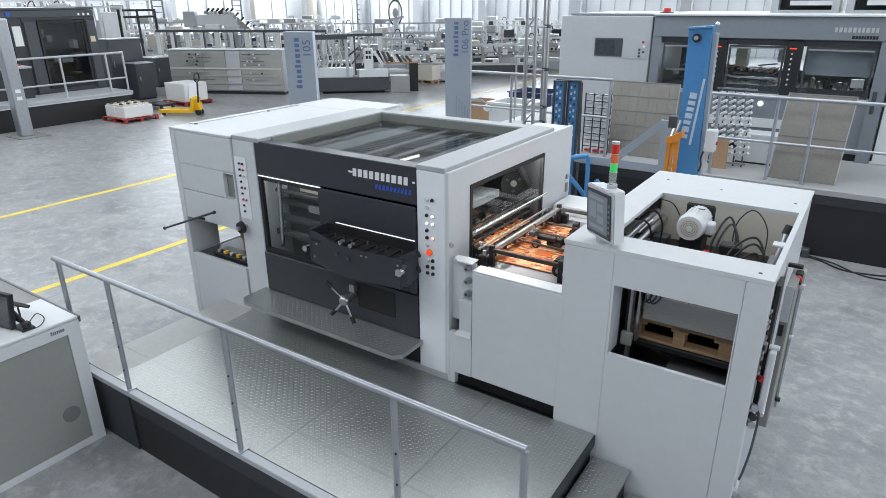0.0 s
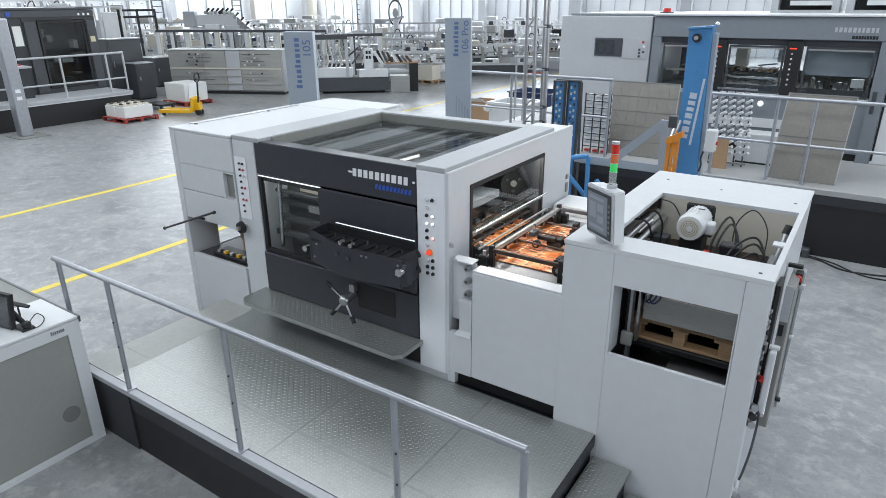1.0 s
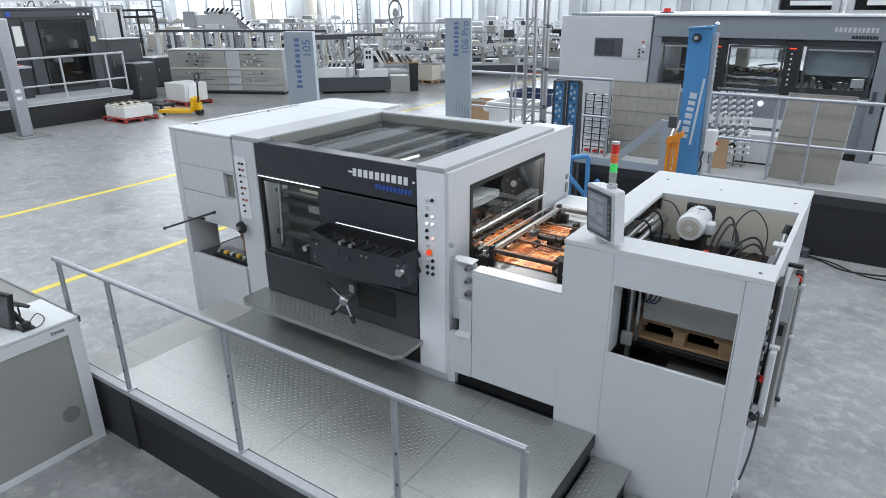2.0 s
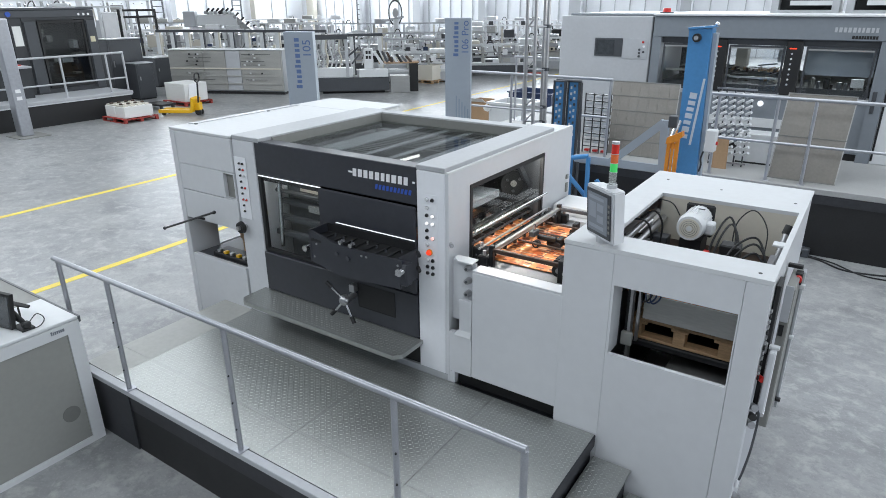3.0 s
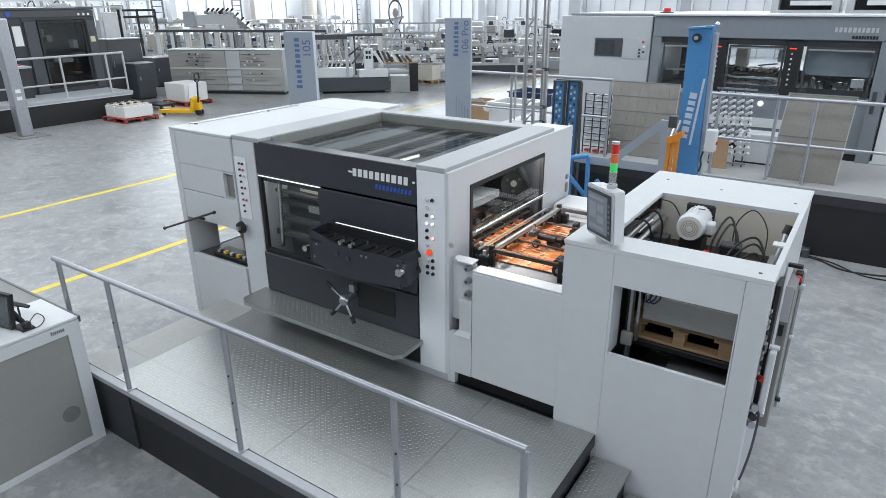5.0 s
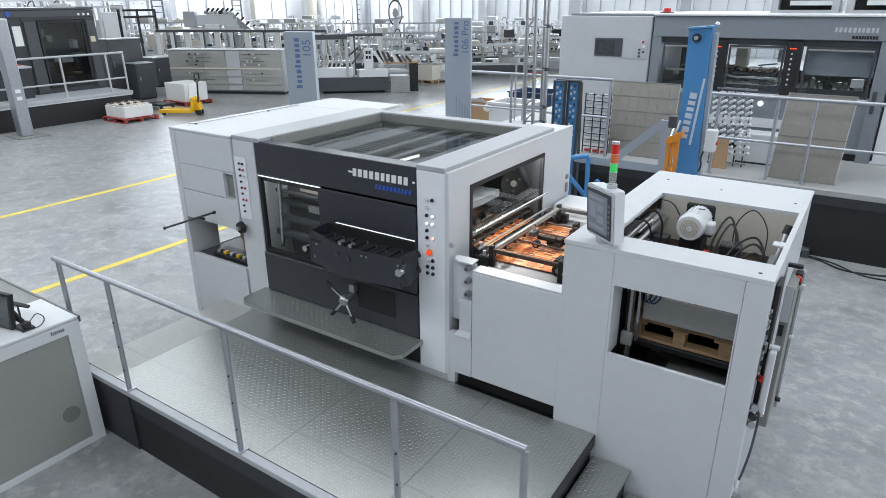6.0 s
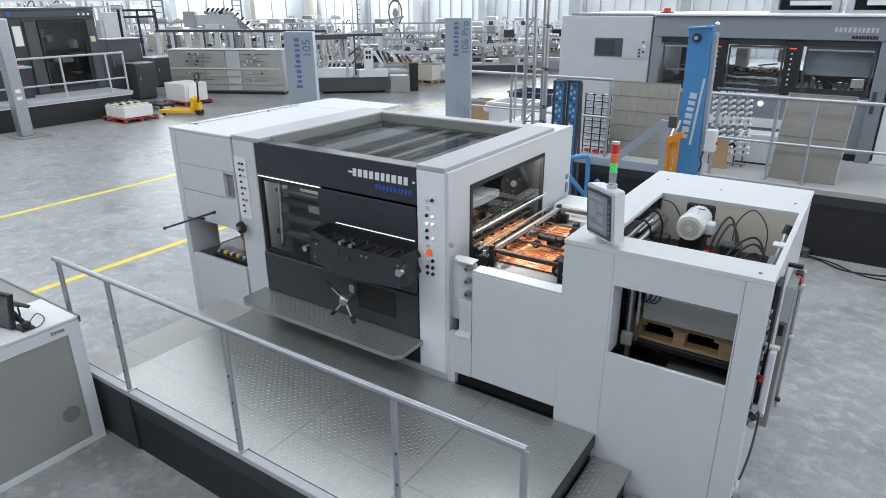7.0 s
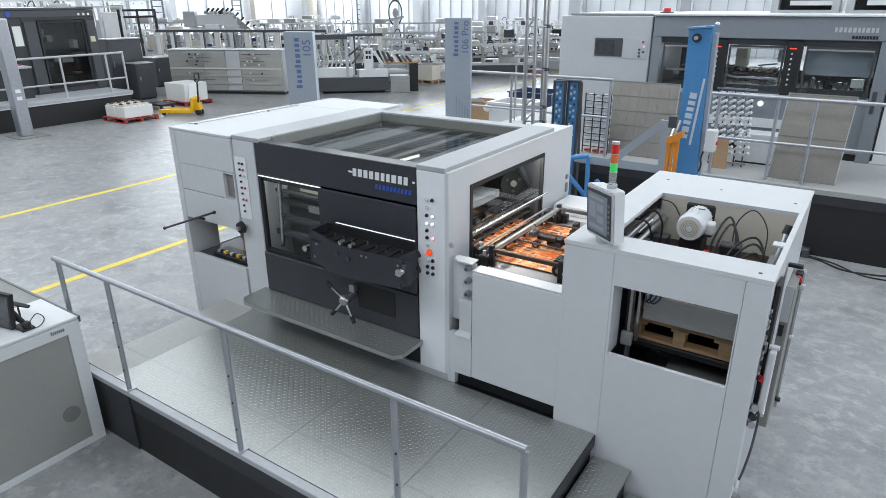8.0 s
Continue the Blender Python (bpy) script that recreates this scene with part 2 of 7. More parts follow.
def whole(name, bm, mat, label, category, group="", kind="", at=None):
    """A thing that is one mesh."""
    if at is not None:
        bmesh.ops.translate(bm, vec=-Vector(at), verts=bm.verts)
    ob = new(name, finish(bm, mat, name))
    if at is not None:
        ob.location = at
    ORIGIN[ob.name] = Vector(at) if at is not None else Vector((0, 0, 0))
    return tagged(ob, label, category, group, kind)


def box(x0, x1, y0, y1, z0, z1, bevel=0.0, bm=None, seg=1):
    bm = bm or bmesh.new()
    m = Matrix.Translation(((x0 + x1) / 2, (y0 + y1) / 2, (z0 + z1) / 2)) @ Matrix.Diagonal((abs(x1 - x0), abs(y1 - y0), abs(z1 - z0), 1))
    got = bmesh.ops.create_cube(bm, size=1, matrix=m)["verts"]
    if bevel:
        edges = list({e for v in got for e in v.link_edges})
        bmesh.ops.bevel(bm, geom=edges, offset=bevel, segments=seg, affect="EDGES", clamp_overlap=True)
    return bm


def cyl(p0, p1, r, r2=None, n=18, bm=None):
    bm = bm or bmesh.new()
    p0, p1 = Vector(p0), Vector(p1)
    d = p1 - p0
    m = Matrix.Translation((p0 + p1) / 2) @ d.to_track_quat("Z", "Y").to_matrix().to_4x4()
    bmesh.ops.create_cone(bm, cap_ends=True, segments=n, radius1=r, radius2=r if r2 is None else r2, depth=d.length, matrix=m)
    return bm


def ball(c, r, bm=None, n=12):
    bm = bm or bmesh.new()
    bmesh.ops.create_uvsphere(bm, u_segments=n, v_segments=max(6, n // 2), radius=r, matrix=Matrix.Translation(c))
    return bm


def tube(points, r, n=8, bm=None, steps=6):
    """A round hose through the points, smoothed."""
    bm = bm or bmesh.new()
    p = [Vector(q) for q in points]
    if steps > 1 and len(p) > 2:
        e = [p[0] * 2 - p[1], *p, p[-1] * 2 - p[-2]]
        path = []
        for i in range(1, len(e) - 2):
            for k in range(steps):
                t = k / steps
                a, b, c, d = e[i - 1], e[i], e[i + 1], e[i + 2]
                path.append(0.5 * (2 * b + (c - a) * t + (2 * a - 5 * b + 4 * c - d) * t * t + (3 * b - a - 3 * c + d) * t ** 3))
        path.append(p[-1])
    else:
        path = p
    rings, side = [], None
    for i, q in enumerate(path):
        d = (path[min(i + 1, len(path) - 1)] - path[max(i - 1, 0)]).normalized()
        if side is None:
            side = d.orthogonal().normalized()
        side = (side - d * side.dot(d)).normalized()
        up = d.cross(side)
        rings.append([bm.verts.new(q + r * (math.cos(2 * math.pi * k / n) * side + math.sin(2 * math.pi * k / n) * up)) for k in range(n)])
    for a, b in zip(rings, rings[1:]):
        for k in range(n):
            bm.faces.new((a[k], a[(k + 1) % n], b[(k + 1) % n], b[k]))
    bm.faces.new(rings[0])
    bm.faces.new(rings[-1][::-1])
    return bm


def slab(points, vec, bm=None):
    """A flat outline carried along vec."""
    bm = bm or bmesh.new()
    vec = Vector(vec)
    a = [bm.verts.new(p) for p in points]
    b = [bm.verts.new(Vector(p) + vec) for p in points]
    n = len(a)
    bm.faces.new(a)
    bm.faces.new(b[::-1])
    for i in range(n):
        bm.faces.new((a[i], b[i], b[(i + 1) % n], a[(i + 1) % n]))
    return bm


def ring(axis, t0, t1, outer, inner, bm=None):
    """A rectangular frame: axis is its normal, outer and inner are (a0, a1, b0, b1) in the two other axes."""
    bm = bm or bmesh.new()

    def v(a, b, t):
        return bm.verts.new({"x": (t, a, b), "y": (a, t, b), "z": (a, b, t)}[axis])
    loops = []
    for q in (outer, inner):
        for t in (t0, t1):
            loops.append([v(q[0], q[2], t), v(q[1], q[2], t), v(q[1], q[3], t), v(q[0], q[3], t)])
    o0, o1, i0, i1 = loops
    for k in range(4):
        j = (k + 1) % 4
        for f in ((o0[k], o0[j], o1[j], o1[k]), (i0[k], i1[k], i1[j], i0[j]), (o0[k], i0[k], i0[j], o0[j]), (o1[k], o1[j], i1[j], i1[k])):
            bm.faces.new(f)
    return bm


def marks(parent, name, mat, origin, along, up, count, width, height, gap, thick, normal, seed=1, tall=(), label=""):
    """A row of plain blocks that stands for lettering, each one a part."""
    o, a, u, n = Vector(origin), Vector(along).normalized(), Vector(up).normalized(), Vector(normal).normalized()
    rnd = random.Random(seed)
    s = 0.0
    for i in range(count):
        w = width * rnd.uniform(0.75, 1.2)
        hgt = height * (1.25 if i in tall else 1.0)
        p = o + a * s
        part(name, slab([p, p + a * w, p + a * w + u * hgt, p + u * hgt], n * thick), mat, parent, label)
        s += w + gap


def split_marks(parent, name, mat, origin, up, count, width, height, gap, seed, label, thick=0.003):
    """Plain bars for lettering on a front that faces -y: one bar for each character."""
    o, u = Vector(origin), Vector(up).normalized()
    rnd = random.Random(seed)
    s = 0.0
    for i in range(count):
        w = width * rnd.uniform(0.85, 1.15)
        p, a = o + Vector((s, 0, 0)), Vector((1, 0, 0))
        part(name, slab([p, p + a * w, p + a * w + u * height, p + u * height], (0, -thick, 0)), mat, parent, label)
        s += w + gap


def tread(x0, x1, y0, y1, z, pitch=0.031):
    """Raised tear-drop ribs of a chequer plate, alternately turned, as one mesh."""
    verts, faces = [], []
    nx, ny = int((x1 - x0) / pitch), int((y1 - y0) / pitch)
    for i in range(nx):
        for j in range(ny):
            cx, cy = x0 + (i + 0.5) * (x1 - x0) / nx, y0 + (j + 0.5) * (y1 - y0) / ny
            a = math.pi / 4 * (1 if (i + j) % 2 else -1)
            c, s = math.cos(a), math.sin(a)
            k = len(verts)
            for u, w, hh in ((-0.013, 0, 0), (0, -0.004, 0), (0.013, 0, 0), (0, 0.004, 0), (-0.005, 0, 0.0024), (0.005, 0, 0.0024)):
                verts.append((cx + u * c - w * s, cy + u * s + w * c, z + hh))
            faces += [(k, k + 1, k + 4), (k + 1, k + 5, k + 4), (k + 1, k + 2, k + 5), (k + 2, k + 3, k + 5), (k + 3, k + 4, k + 5), (k + 3, k, k + 4)]
    bm = bmesh.new()
    me = bpy.data.meshes.new("ribs")
    me.from_pydata(verts, [], faces)
    bm.from_mesh(me)
    bpy.data.meshes.remove(me)
    return bm


# ---------------- the hall ----------------
X0, X1, Y0, Y1, ZC = -46.0, 14.0, -14.0, 44.0, 9.0
whole("floor", box(X0 - 1, X1 + 1, Y0 - 1, Y1 + 1, -0.3, 0.0), CONCRETE, "mottled grey polished concrete hall floor", "floor", kind="structure")
for nm, b in (("wall_north", ring("y", Y1, Y1 + 0.3, (X0, X1, 0, ZC), (-44.5, 12.5, 4.3, 8.5))), ("wall_west", ring("x", X0 - 0.3, X0, (Y0, Y1, 0, ZC), (9.5, 42.5, 4.3, 8.5))), ("wall_south", box(X0, X1, Y0 - 0.3, Y0, 0, ZC))):
    # South wall is unseen; slate colour stands for the dimness on that side.
    whole(nm, b, SLATE if nm == "wall_south" else WALLP, "metal clad hall wall", "wall", kind="structure")
whole("wall_east", ring("x", X1, X1 + 0.3, (Y0, Y1, 0, ZC), (-5.0, 17.0, 2.0, 7.0)), WALLP, "metal clad hall wall with a window band", "wall", kind="structure")
bm = bmesh.new()
edges_y = [Y0] + [v for y in SKYLIGHTS for v in (y - 2.2, y + 2.2)] + [Y1]
for a, b in zip(edges_y[::2], edges_y[1::2]):
    box(X0, X1, a, b, ZC, ZC + 0.25, bm=bm)
whole("ceiling", bm, CEIL, "pale roof deck with long skylight slots", "ceiling", kind="structure")
for y in SKYLIGHTS:
    whole("skylight", box(X0, X1, y - 2.25, y + 2.25, ZC + 0.26, ZC + 0.3), WALLP, "white translucent roof glazing strip", "skylight", kind="structure")
def floor_line(x0, y0, x1, y1):
    d = Vector((y1 - y0, x0 - x1, 0)).normalized() * 0.065
    a, b = Vector((x0, y0, 0.0)), Vector((x1, y1, 0.0))
    whole("floor_line", slab([a - d, a + d, b + d, b - d], (0, 0, 0.004)), YELLOW, "worn yellow painted floor marking line", "floor line", kind="structure")
floor_line(-9.9, -9.0, -9.95, 9.5)
floor_line(-6.02, -9.0, -6.05, 8.0)
floor_line(-10.88, 14.0, -11.3, 30.0)


# ---------------- raised working platform ----------------
SMOOTH = paint("pale_cement_board", (0.42, 0.42, 0.395), 0.45, vary=0.08, scale=2.0, bump=0.05, bump_scale=60)


def platform():
    p = thing("platform", "raised working platform with grey chequer plate deck", "platform", (-0.45, -0.8, 0))
    part("frame", box(-2.57, 1.59, -1.58, -0.02, 0.03, 0.585), SKIRT, p, "charcoal underframe")
    part("skirting", box(-2.57, -1.86, -1.605, -1.582, 0.0, 0.55), SKIRT, p)
    part("skirting", box(-1.855, 1.59, -1.595, -1.582, 0.40, 0.55), SKIRT, p)
    # The recess's shade is put into this nearly flush black strip.
    part("kick_shade_strip", box(-1.855, 1.59, -1.590, -1.582, 0.0, 0.40), DARKER, p, "black strip for the shaded kick recess")
    part("edge_trim", box(-2.60, 1.609, -1.615, -1.545, 0.556, 0.604, 0.004), TRIM, p, "light grey aluminium edge profile")
    xs = [-2.60, -2.15, -0.28, 0.74, 1.605]
    ys = [-1.54, -1.20, -0.005]
    for i in range(4):
        for j in range(2):
            a = (xs[i] + 0.0015, xs[i + 1] - 0.0015, ys[j] + 0.0015, ys[j + 1] - 0.0015)
            if i == 0:
                part("smooth_plate", box(*a, 0.587, 0.602, 0.001), SMOOTH, p, "smooth pale end plate")
                continue
            plate = part("deck_plate", box(*a, 0.587, 0.602, 0.001), TREAD, p)
            part("chequer_ribs", tread(a[0] + 0.01, a[1] - 0.01, a[2] + 0.01, a[3] - 0.01, 0.602), TREAD_RIB, plate, kind="stuff")
    part("nosing", box(1.59, 1.612, -1.6, -0.005, 0.50, 0.60, 0.003), SKIRT, p)
    for k, (x0, x1, z) in enumerate(((1.612, 1.90, 0.42), (1.90, 2.19, 0.22))):
        step = part("step", box(x0, x1, -1.58, -0.015, z - 0.03, z - 0.002, 0.003), TREAD, p, "chequer plate step")
        part("chequer_ribs", tread(x0 + 0.01, x1 - 0.01, -1.57, -0.03, z - 0.002), TREAD_RIB, step, kind="stuff")
        part("riser", box(x0, x1 - 0.03, -1.56, -0.02, 0.0, z - 0.032), SKIRT, p)


def rail_line(name, label, x0, x1, y, zb, zt, posts, r=0.021, mids=(), mat=RAILING, axis="x", group=""):
    """A tube handrail on posts along x or y."""
    def q(s, z):
        return (s, y, z) if axis == "x" else (y, s, z)
    t = thing(name, label, "railing", q((x0 + x1) / 2, zb), group)
    part("handrail", tube([q(x0, zt), q((x0 + x1) / 2, zt), q(x1, zt)], r, 12, steps=1), mat, t)
    for z in mids:
        part("mid_rail", tube([q(x0, z), q(x1, z)], r * 0.8, 10, steps=1), mat, t)
    for s in posts:
        post = part("post", cyl(q(s, zb), q(s, zt - r * 0.5), r * 0.95, n=12), mat, t)
        f = q(s, zb)
        part("base_plate", box(f[0] - 2.1 * r, f[0] + 2.1 * r, f[1] - 2.1 * r, f[1] + 2.1 * r, zb, zb + 0.008, 0.002), mat, post)
    return t


def front_railing():
    t = rail_line("railing", "galvanised tube handrail along the platform edge", -2.67, 1.79, -1.575, 0.604, 1.606, (-2.60, -1.865, -0.46, 0.98, 1.78), 0.021)
    for x in (-1.865, -0.46, 0.98):
        for z in (0.80, 1.02, 1.24):
            part("clip_bolt", cyl((x + 0.014, -1.594, z), (x + 0.02, -1.602, z), 0.006, n=8), BLACK, t)


# ---------------- the press ----------------
def lacquered(name, p, bm, mat=WHITE, label=""):
    return part(name, bm, mat, p, label)


def knob(p, x, z, r, mat, y=-0.002, deep=0.02, collar=CHROME):
    k = part("push_button", cyl((x, y, z), (x, y - deep * 0.4, z), r * 1.25, n=14), collar, p)
    part("button_cap", cyl((x, y - deep * 0.4, z), (x, y - deep, z), r, r * 0.85, n=14), mat, k)


def delivery_unit():
    p = thing("delivery_unit", "light grey delivery unit with an open pile bay", "machine", (-2.65, 1.2, 0))
    g = 0.004
    lacquered("corner_panel", p, box(-3.13, -3.045, -0.02, 0.34, 0.0, 2.40, 0.006))
    lacquered("upper_panel", p, box(-3.045 + g, -2.18, -0.02, 0.03, 2.07, 2.40, 0.004))
    lacquered("middle_panel", p, box(-3.045 + g, -2.36, -0.02, 0.03, 1.79 + g, 2.07 - g, 0.004))
    lacquered("lower_panel", p, box(-3.045 + g, -2.18, -0.02, 0.03, 1.475, 1.79 - g, 0.004))
    lacquered("recess_panel", p, box(-2.36, -2.18, 0.02, 0.05, 1.79, 2.066), GREYPANEL, "grey recessed grip panel")
    part("recess_frame", ring("y", -0.021, 0.02, (-2.36, -2.18, 1.79, 2.066), (-2.345, -2.19, 1.80, 2.05)), WHITE, p)
    lacquered("front_panel", p, box(-3.045 + g, -2.18, -0.02, 0.03, 0.10, 1.06, 0.004))
    lacquered("end_panel", p, box(-3.12, -3.08, 0.344, 2.38, 0.0, 1.04, 0.004))
    lacquered("end_header", p, box(-3.12, -3.08, 0.344, 2.38, 1.56, 2.40, 0.004))
    lacquered("end_post", p, box(-3.12, -3.02, 2.05, 2.38, 1.044, 1.556))
    lacquered("rear_panel", p, box(-3.12, -2.18, 2.383, 2.42, 0.0, 2.40, 0.004))
    part("roof_front", box(-3.13, -2.18, -0.02, 1.74, 2.404, 2.43, 0.004), ROOF, p, "white roof sheet")
    part("roof_rear", box(-3.13, -2.0, 1.746, 2.42, 2.404, 2.43, 0.004), ROOF, p, "white roof sheet")
    part("roof_edge_strip", box(-3.11, -3.02, 0.20, 1.72, 2.431, 2.438, 0.002), DOVE, p, "thin grey sealing strip")
    for y in (0.22, 1.2):
        part("lifting_eye", cyl((-3.0, y, 2.43), (-3.0, y, 2.44), 0.018, n=12), GRAPHITE, p)
    part("bay_floor", box(-3.04, -2.19, 0.03, 2.3, 1.00, 1.045), GRAPHITE, p)
    part("bay_rear_wall", box(-3.04, -2.0, 2.2, 2.25, 1.05, 2.3), DOVE, p)
    part("inner_wall", box(-2.21, -2.185, 0.035, 2.2, 0.1, 2.38), GRAPHITE, p)
    # stripped waste and small blocks in the bay
    b = whole("waste_pallet", box(-2.62, -2.23, 0.30, 0.55, 1.21, 1.34), WOOD, "pine pallet edge inside the delivery bay", "pallet", at=(-2.4, 0.42, 1.045))
    part("foot_block", box(-2.60, -2.54, 0.31, 0.54, 1.045, 1.21), WOOD, b)
    part("foot_block", box(-2.30, -2.24, 0.31, 0.54, 1.045, 1.21), WOOD, b)
    r = thing("gripper_rail", "dark rail with small yellow and brass stop blocks in the bay", "machine rail", (-2.5, 0.12, 1.045))
    part("rail", box(-2.80, -2.20, 0.06, 0.26, 1.045, 1.10, 0.006), DARKER, r)
    for i in range(6):
        x = -2.74 + i * 0.1
        part("stop_block", box(x, x + 0.045, 0.07, 0.12, 1.10, 1.13, 0.004), JACK if i % 2 else STEEL, r)
    # bar handle and round grip wheel
    h = thing("crank_bar", "long black crank bar on the delivery front", "handle", (-2.9, -0.1, 1.4))
    part("bar", cyl((-3.38, -0.1, 1.30), (-2.46, -0.1, 1.645), 0.011, n=10), BLACK, h)
    part("end_knob", ball((-3.38, -0.1, 1.30), 0.019), BLACK, h)
    part("end_knob", ball((-2.46, -0.1, 1.645), 0.019), BLACK, h)
    part("stub", cyl((-2.75, -0.1, 1.536), (-2.75, -0.02, 1.50), 0.013, n=10), BLACK, h)
    return p


def press_unit():
    p = thing("die_cutting_press", "silver and anthracite die cutting press with clear guards", "machine", (-0.95, 1.0, 0))
    g = 0.003
    zt = 2.443
    # side frames
    part("left_column", box(-2.175, -1.872, 0.0, 0.30, 0.0, 2.40, 0.006), SILVER, p)
    # Reflected light on this column is put into a paler colour than SILVER.
    part("right_column", box(0.003, 0.27, 0.0, 0.30, 0.0, 2.40, 0.006), LIT_COLUMN_WHITE, p)
    part("left_side_frame", ring("x", -2.175, -1.90, (0.303, 1.96, 0.0, 2.40), (0.40, 1.75, 1.10, 1.70)), SILVER, p)
    part("right_side_frame", ring("x", 0.03, 0.27, (0.303, 1.94, 0.0, 2.40), (0.315, 1.72, 1.50, 2.27)), SILVER, p)
    part("top_beam_left", box(-2.175, -1.80, 0.0, 1.955, 2.403, zt, 0.005), SILVER_TOP, p)
    part("top_beam_right", box(0.0, 0.27, 0.0, 1.955, 2.403, zt, 0.005), SILVER_TOP, p)
    part("top_beam_rear", box(-1.797, -0.003, 1.80, 1.955, 2.25, zt, 0.005), SILVER_TOP, p)
    part("rear_wall", box(-1.897, 0.027, 1.80, 1.90, 0.0, 2.245), DARK, p)
    part("base_sill", box(-1.95, 0.29, -0.004, 0.02, 0.58, 0.66), TRIM, p, "pale base sill")
    # dark front
    part("header_cover", box(-1.868, -0.002, 0.004, 0.05, 2.105, 2.415, 0.006), DARK, p)
    part("top_lip", box(-1.868, -0.002, 0.051, 0.16, 2.36, 2.41), DARK, p)
    part("lower_cover", box(-1.868, -0.002, -0.014, 0.06, 0.92, 1.322, 0.005), DARK, p)
    part("plinth_cover", box(-1.868, -0.002, 0.02, 0.06, 0.60, 0.905), DARKER, p)
    # Backing strip added to stop light showing through the gap below the header.
    part("light_gap_backing", box(-1.868, -0.002, 0.056, 0.07, 2.03, 2.14), DARKER, p)
    part("hatch_frame", ring("y", -0.018, -0.0145, (-0.66, -0.24, 1.05, 1.285), (-0.655, -0.245, 1.055, 1.28)), DARKER, p)
    part("hatch", box(-0.654, -0.246, -0.0165, -0.0145, 1.056, 1.279), DARKER, p)
    d = part("sliding_cover", box(-1.06, -0.002, -0.022, 0.003, 1.335, 2.095, 0.008), DARK, p, "raised anthracite cover")
    part("strip_light", box(-0.86, -0.005, -0.030, -0.023, 1.812, 1.818), LIT_W, d, "bright white strip light")
    fr = part("window_frame", ring("y", 0.012, 0.05, (-1.868, -1.062, 1.33, 2.10), (-1.83, -1.09, 1.36, 2.07)), DARKER, p)
    part("window_pane", box(-1.828, -1.092, 0.028, 0.034, 1.362, 2.068), GLASS, fr, "clear polycarbonate guard").visible_shadow = False
    part("strip_light", box(-1.85, -1.05, -0.003, 0.010, 2.090, 2.097), LIT_W, fr, "bright white strip light")
    # inside behind the window
    part("inner_back", box(-1.86, -0.62, 0.36, 0.39, 0.95, 2.2), GRAPHITE, p)
    for i, z in enumerate((1.46, 1.60, 1.75)):
        part("guide_rail", box(-1.86, -1.02, 0.16 + 0.05 * i, 0.22 + 0.05 * i, z, z + 0.05, 0.004), GRAPHITE, p)
    part("cross_bar", cyl((-1.86, 0.22, 1.90), (-1.02, 0.22, 1.90), 0.022), GRAPHITE, p)
    part("light_plate", box(-1.62, -1.08, 0.30, 0.32, 1.90, 2.05), CREAM, p)
    part("light_bar", box(-1.36, -1.07, 0.14, 0.16, 1.775, 1.835), PLATE, p)
    part("upright", cyl((-1.74, 0.12, 1.37), (-1.70, 0.12, 2.05), 0.022, n=12), CHROME, p)
    part("clamp_knob", cyl((-1.30, 0.05, 1.47), (-1.30, -0.01, 1.47), 0.03, n=14), CHROME, p)
    part("clamp_body", box(-1.24, -1.10, 0.04, 0.16, 1.40, 1.54, 0.01), DARKER, p)
    # drawer that projects from the cover
    t = part("tool_drawer", slab([(-0.97, -0.03, 1.50), (0.02, -0.03, 1.47), (0.02, -0.26, 1.55), (-0.10, -0.27, 1.56), (-0.97, -0.22, 1.55)], (0, 0, 0.012)), DARK, p, "open anthracite tool drawer")
    part("drawer_front", slab([(-0.98, -0.235, 1.50), (-0.60, -0.285, 1.46), (0.03, -0.285, 1.50), (0.06, -0.285, 1.745), (-0.30, -0.285, 1.735), (-0.60, -0.285, 1.74), (-0.98, -0.235, 1.785)], (0, 0.022, 0)), DARK, t)
    part("drawer_side", box(-0.985, -0.965, -0.24, -0.025, 1.50, 1.79), DARK, t)
    part("drawer_side", box(0.0, 0.02, -0.26, -0.025, 1.50, 1.75), DARK, t)
    # Black plate added behind the drawer to darken its inside.
    part("drawer_dark_fill", box(-0.962, -0.002, -0.028, -0.0235, 1.50, 1.795), DARKER, t)
    part("inner_ledge", box(-0.95, -0.005, -0.255, -0.03, 1.70, 1.722), DARKER, t)
    for i in range(7):
        part("clamp_finger", box(-0.86 + i * 0.12, -0.83 + i * 0.12, -0.24, -0.05, 1.722, 1.734, 0.004), DARKER, t)
        part("finger_screw", cyl((-0.80 + i * 0.12, -0.10 - 0.03 * (i % 3), 1.722), (-0.80 + i * 0.12, -0.10 - 0.03 * (i % 3), 1.748), 0.009, n=8), STEEL if i == 3 else GRAPHITE, t)
    for x, z in ((-0.58, 1.765), (-0.47, 1.76)):
        part("knurled_screw", cyl((x, -0.29, z), (x, -0.24, z), 0.02, n=12), CHROME, t)
    for x, z in ((-0.62, 1.66), (-0.50, 1.645)):
        part("bolt_head", cyl((x, -0.298, z), (x, -0.286, z), 0.018, n=12), GRAPHITE, t)
    for x, z in ((-0.35, 1.70), (-0.30, 1.70), (0.0, 1.62), (0.02, 1.70), (-0.85, 1.70), (-0.88, 1.58)):
        part("screw_head", cyl((x, -0.292, z), (x, -0.286, z), 0.010, n=8), STEEL, t)
    part("lock_knob", cyl((0.055, -0.33, 1.66), (0.055, -0.286, 1.66), 0.032, n=18), CHROME, t)
    part("bracket", box(-0.04, 0.10, -0.284, -0.20, 1.53, 1.72, 0.01), DARK, t)
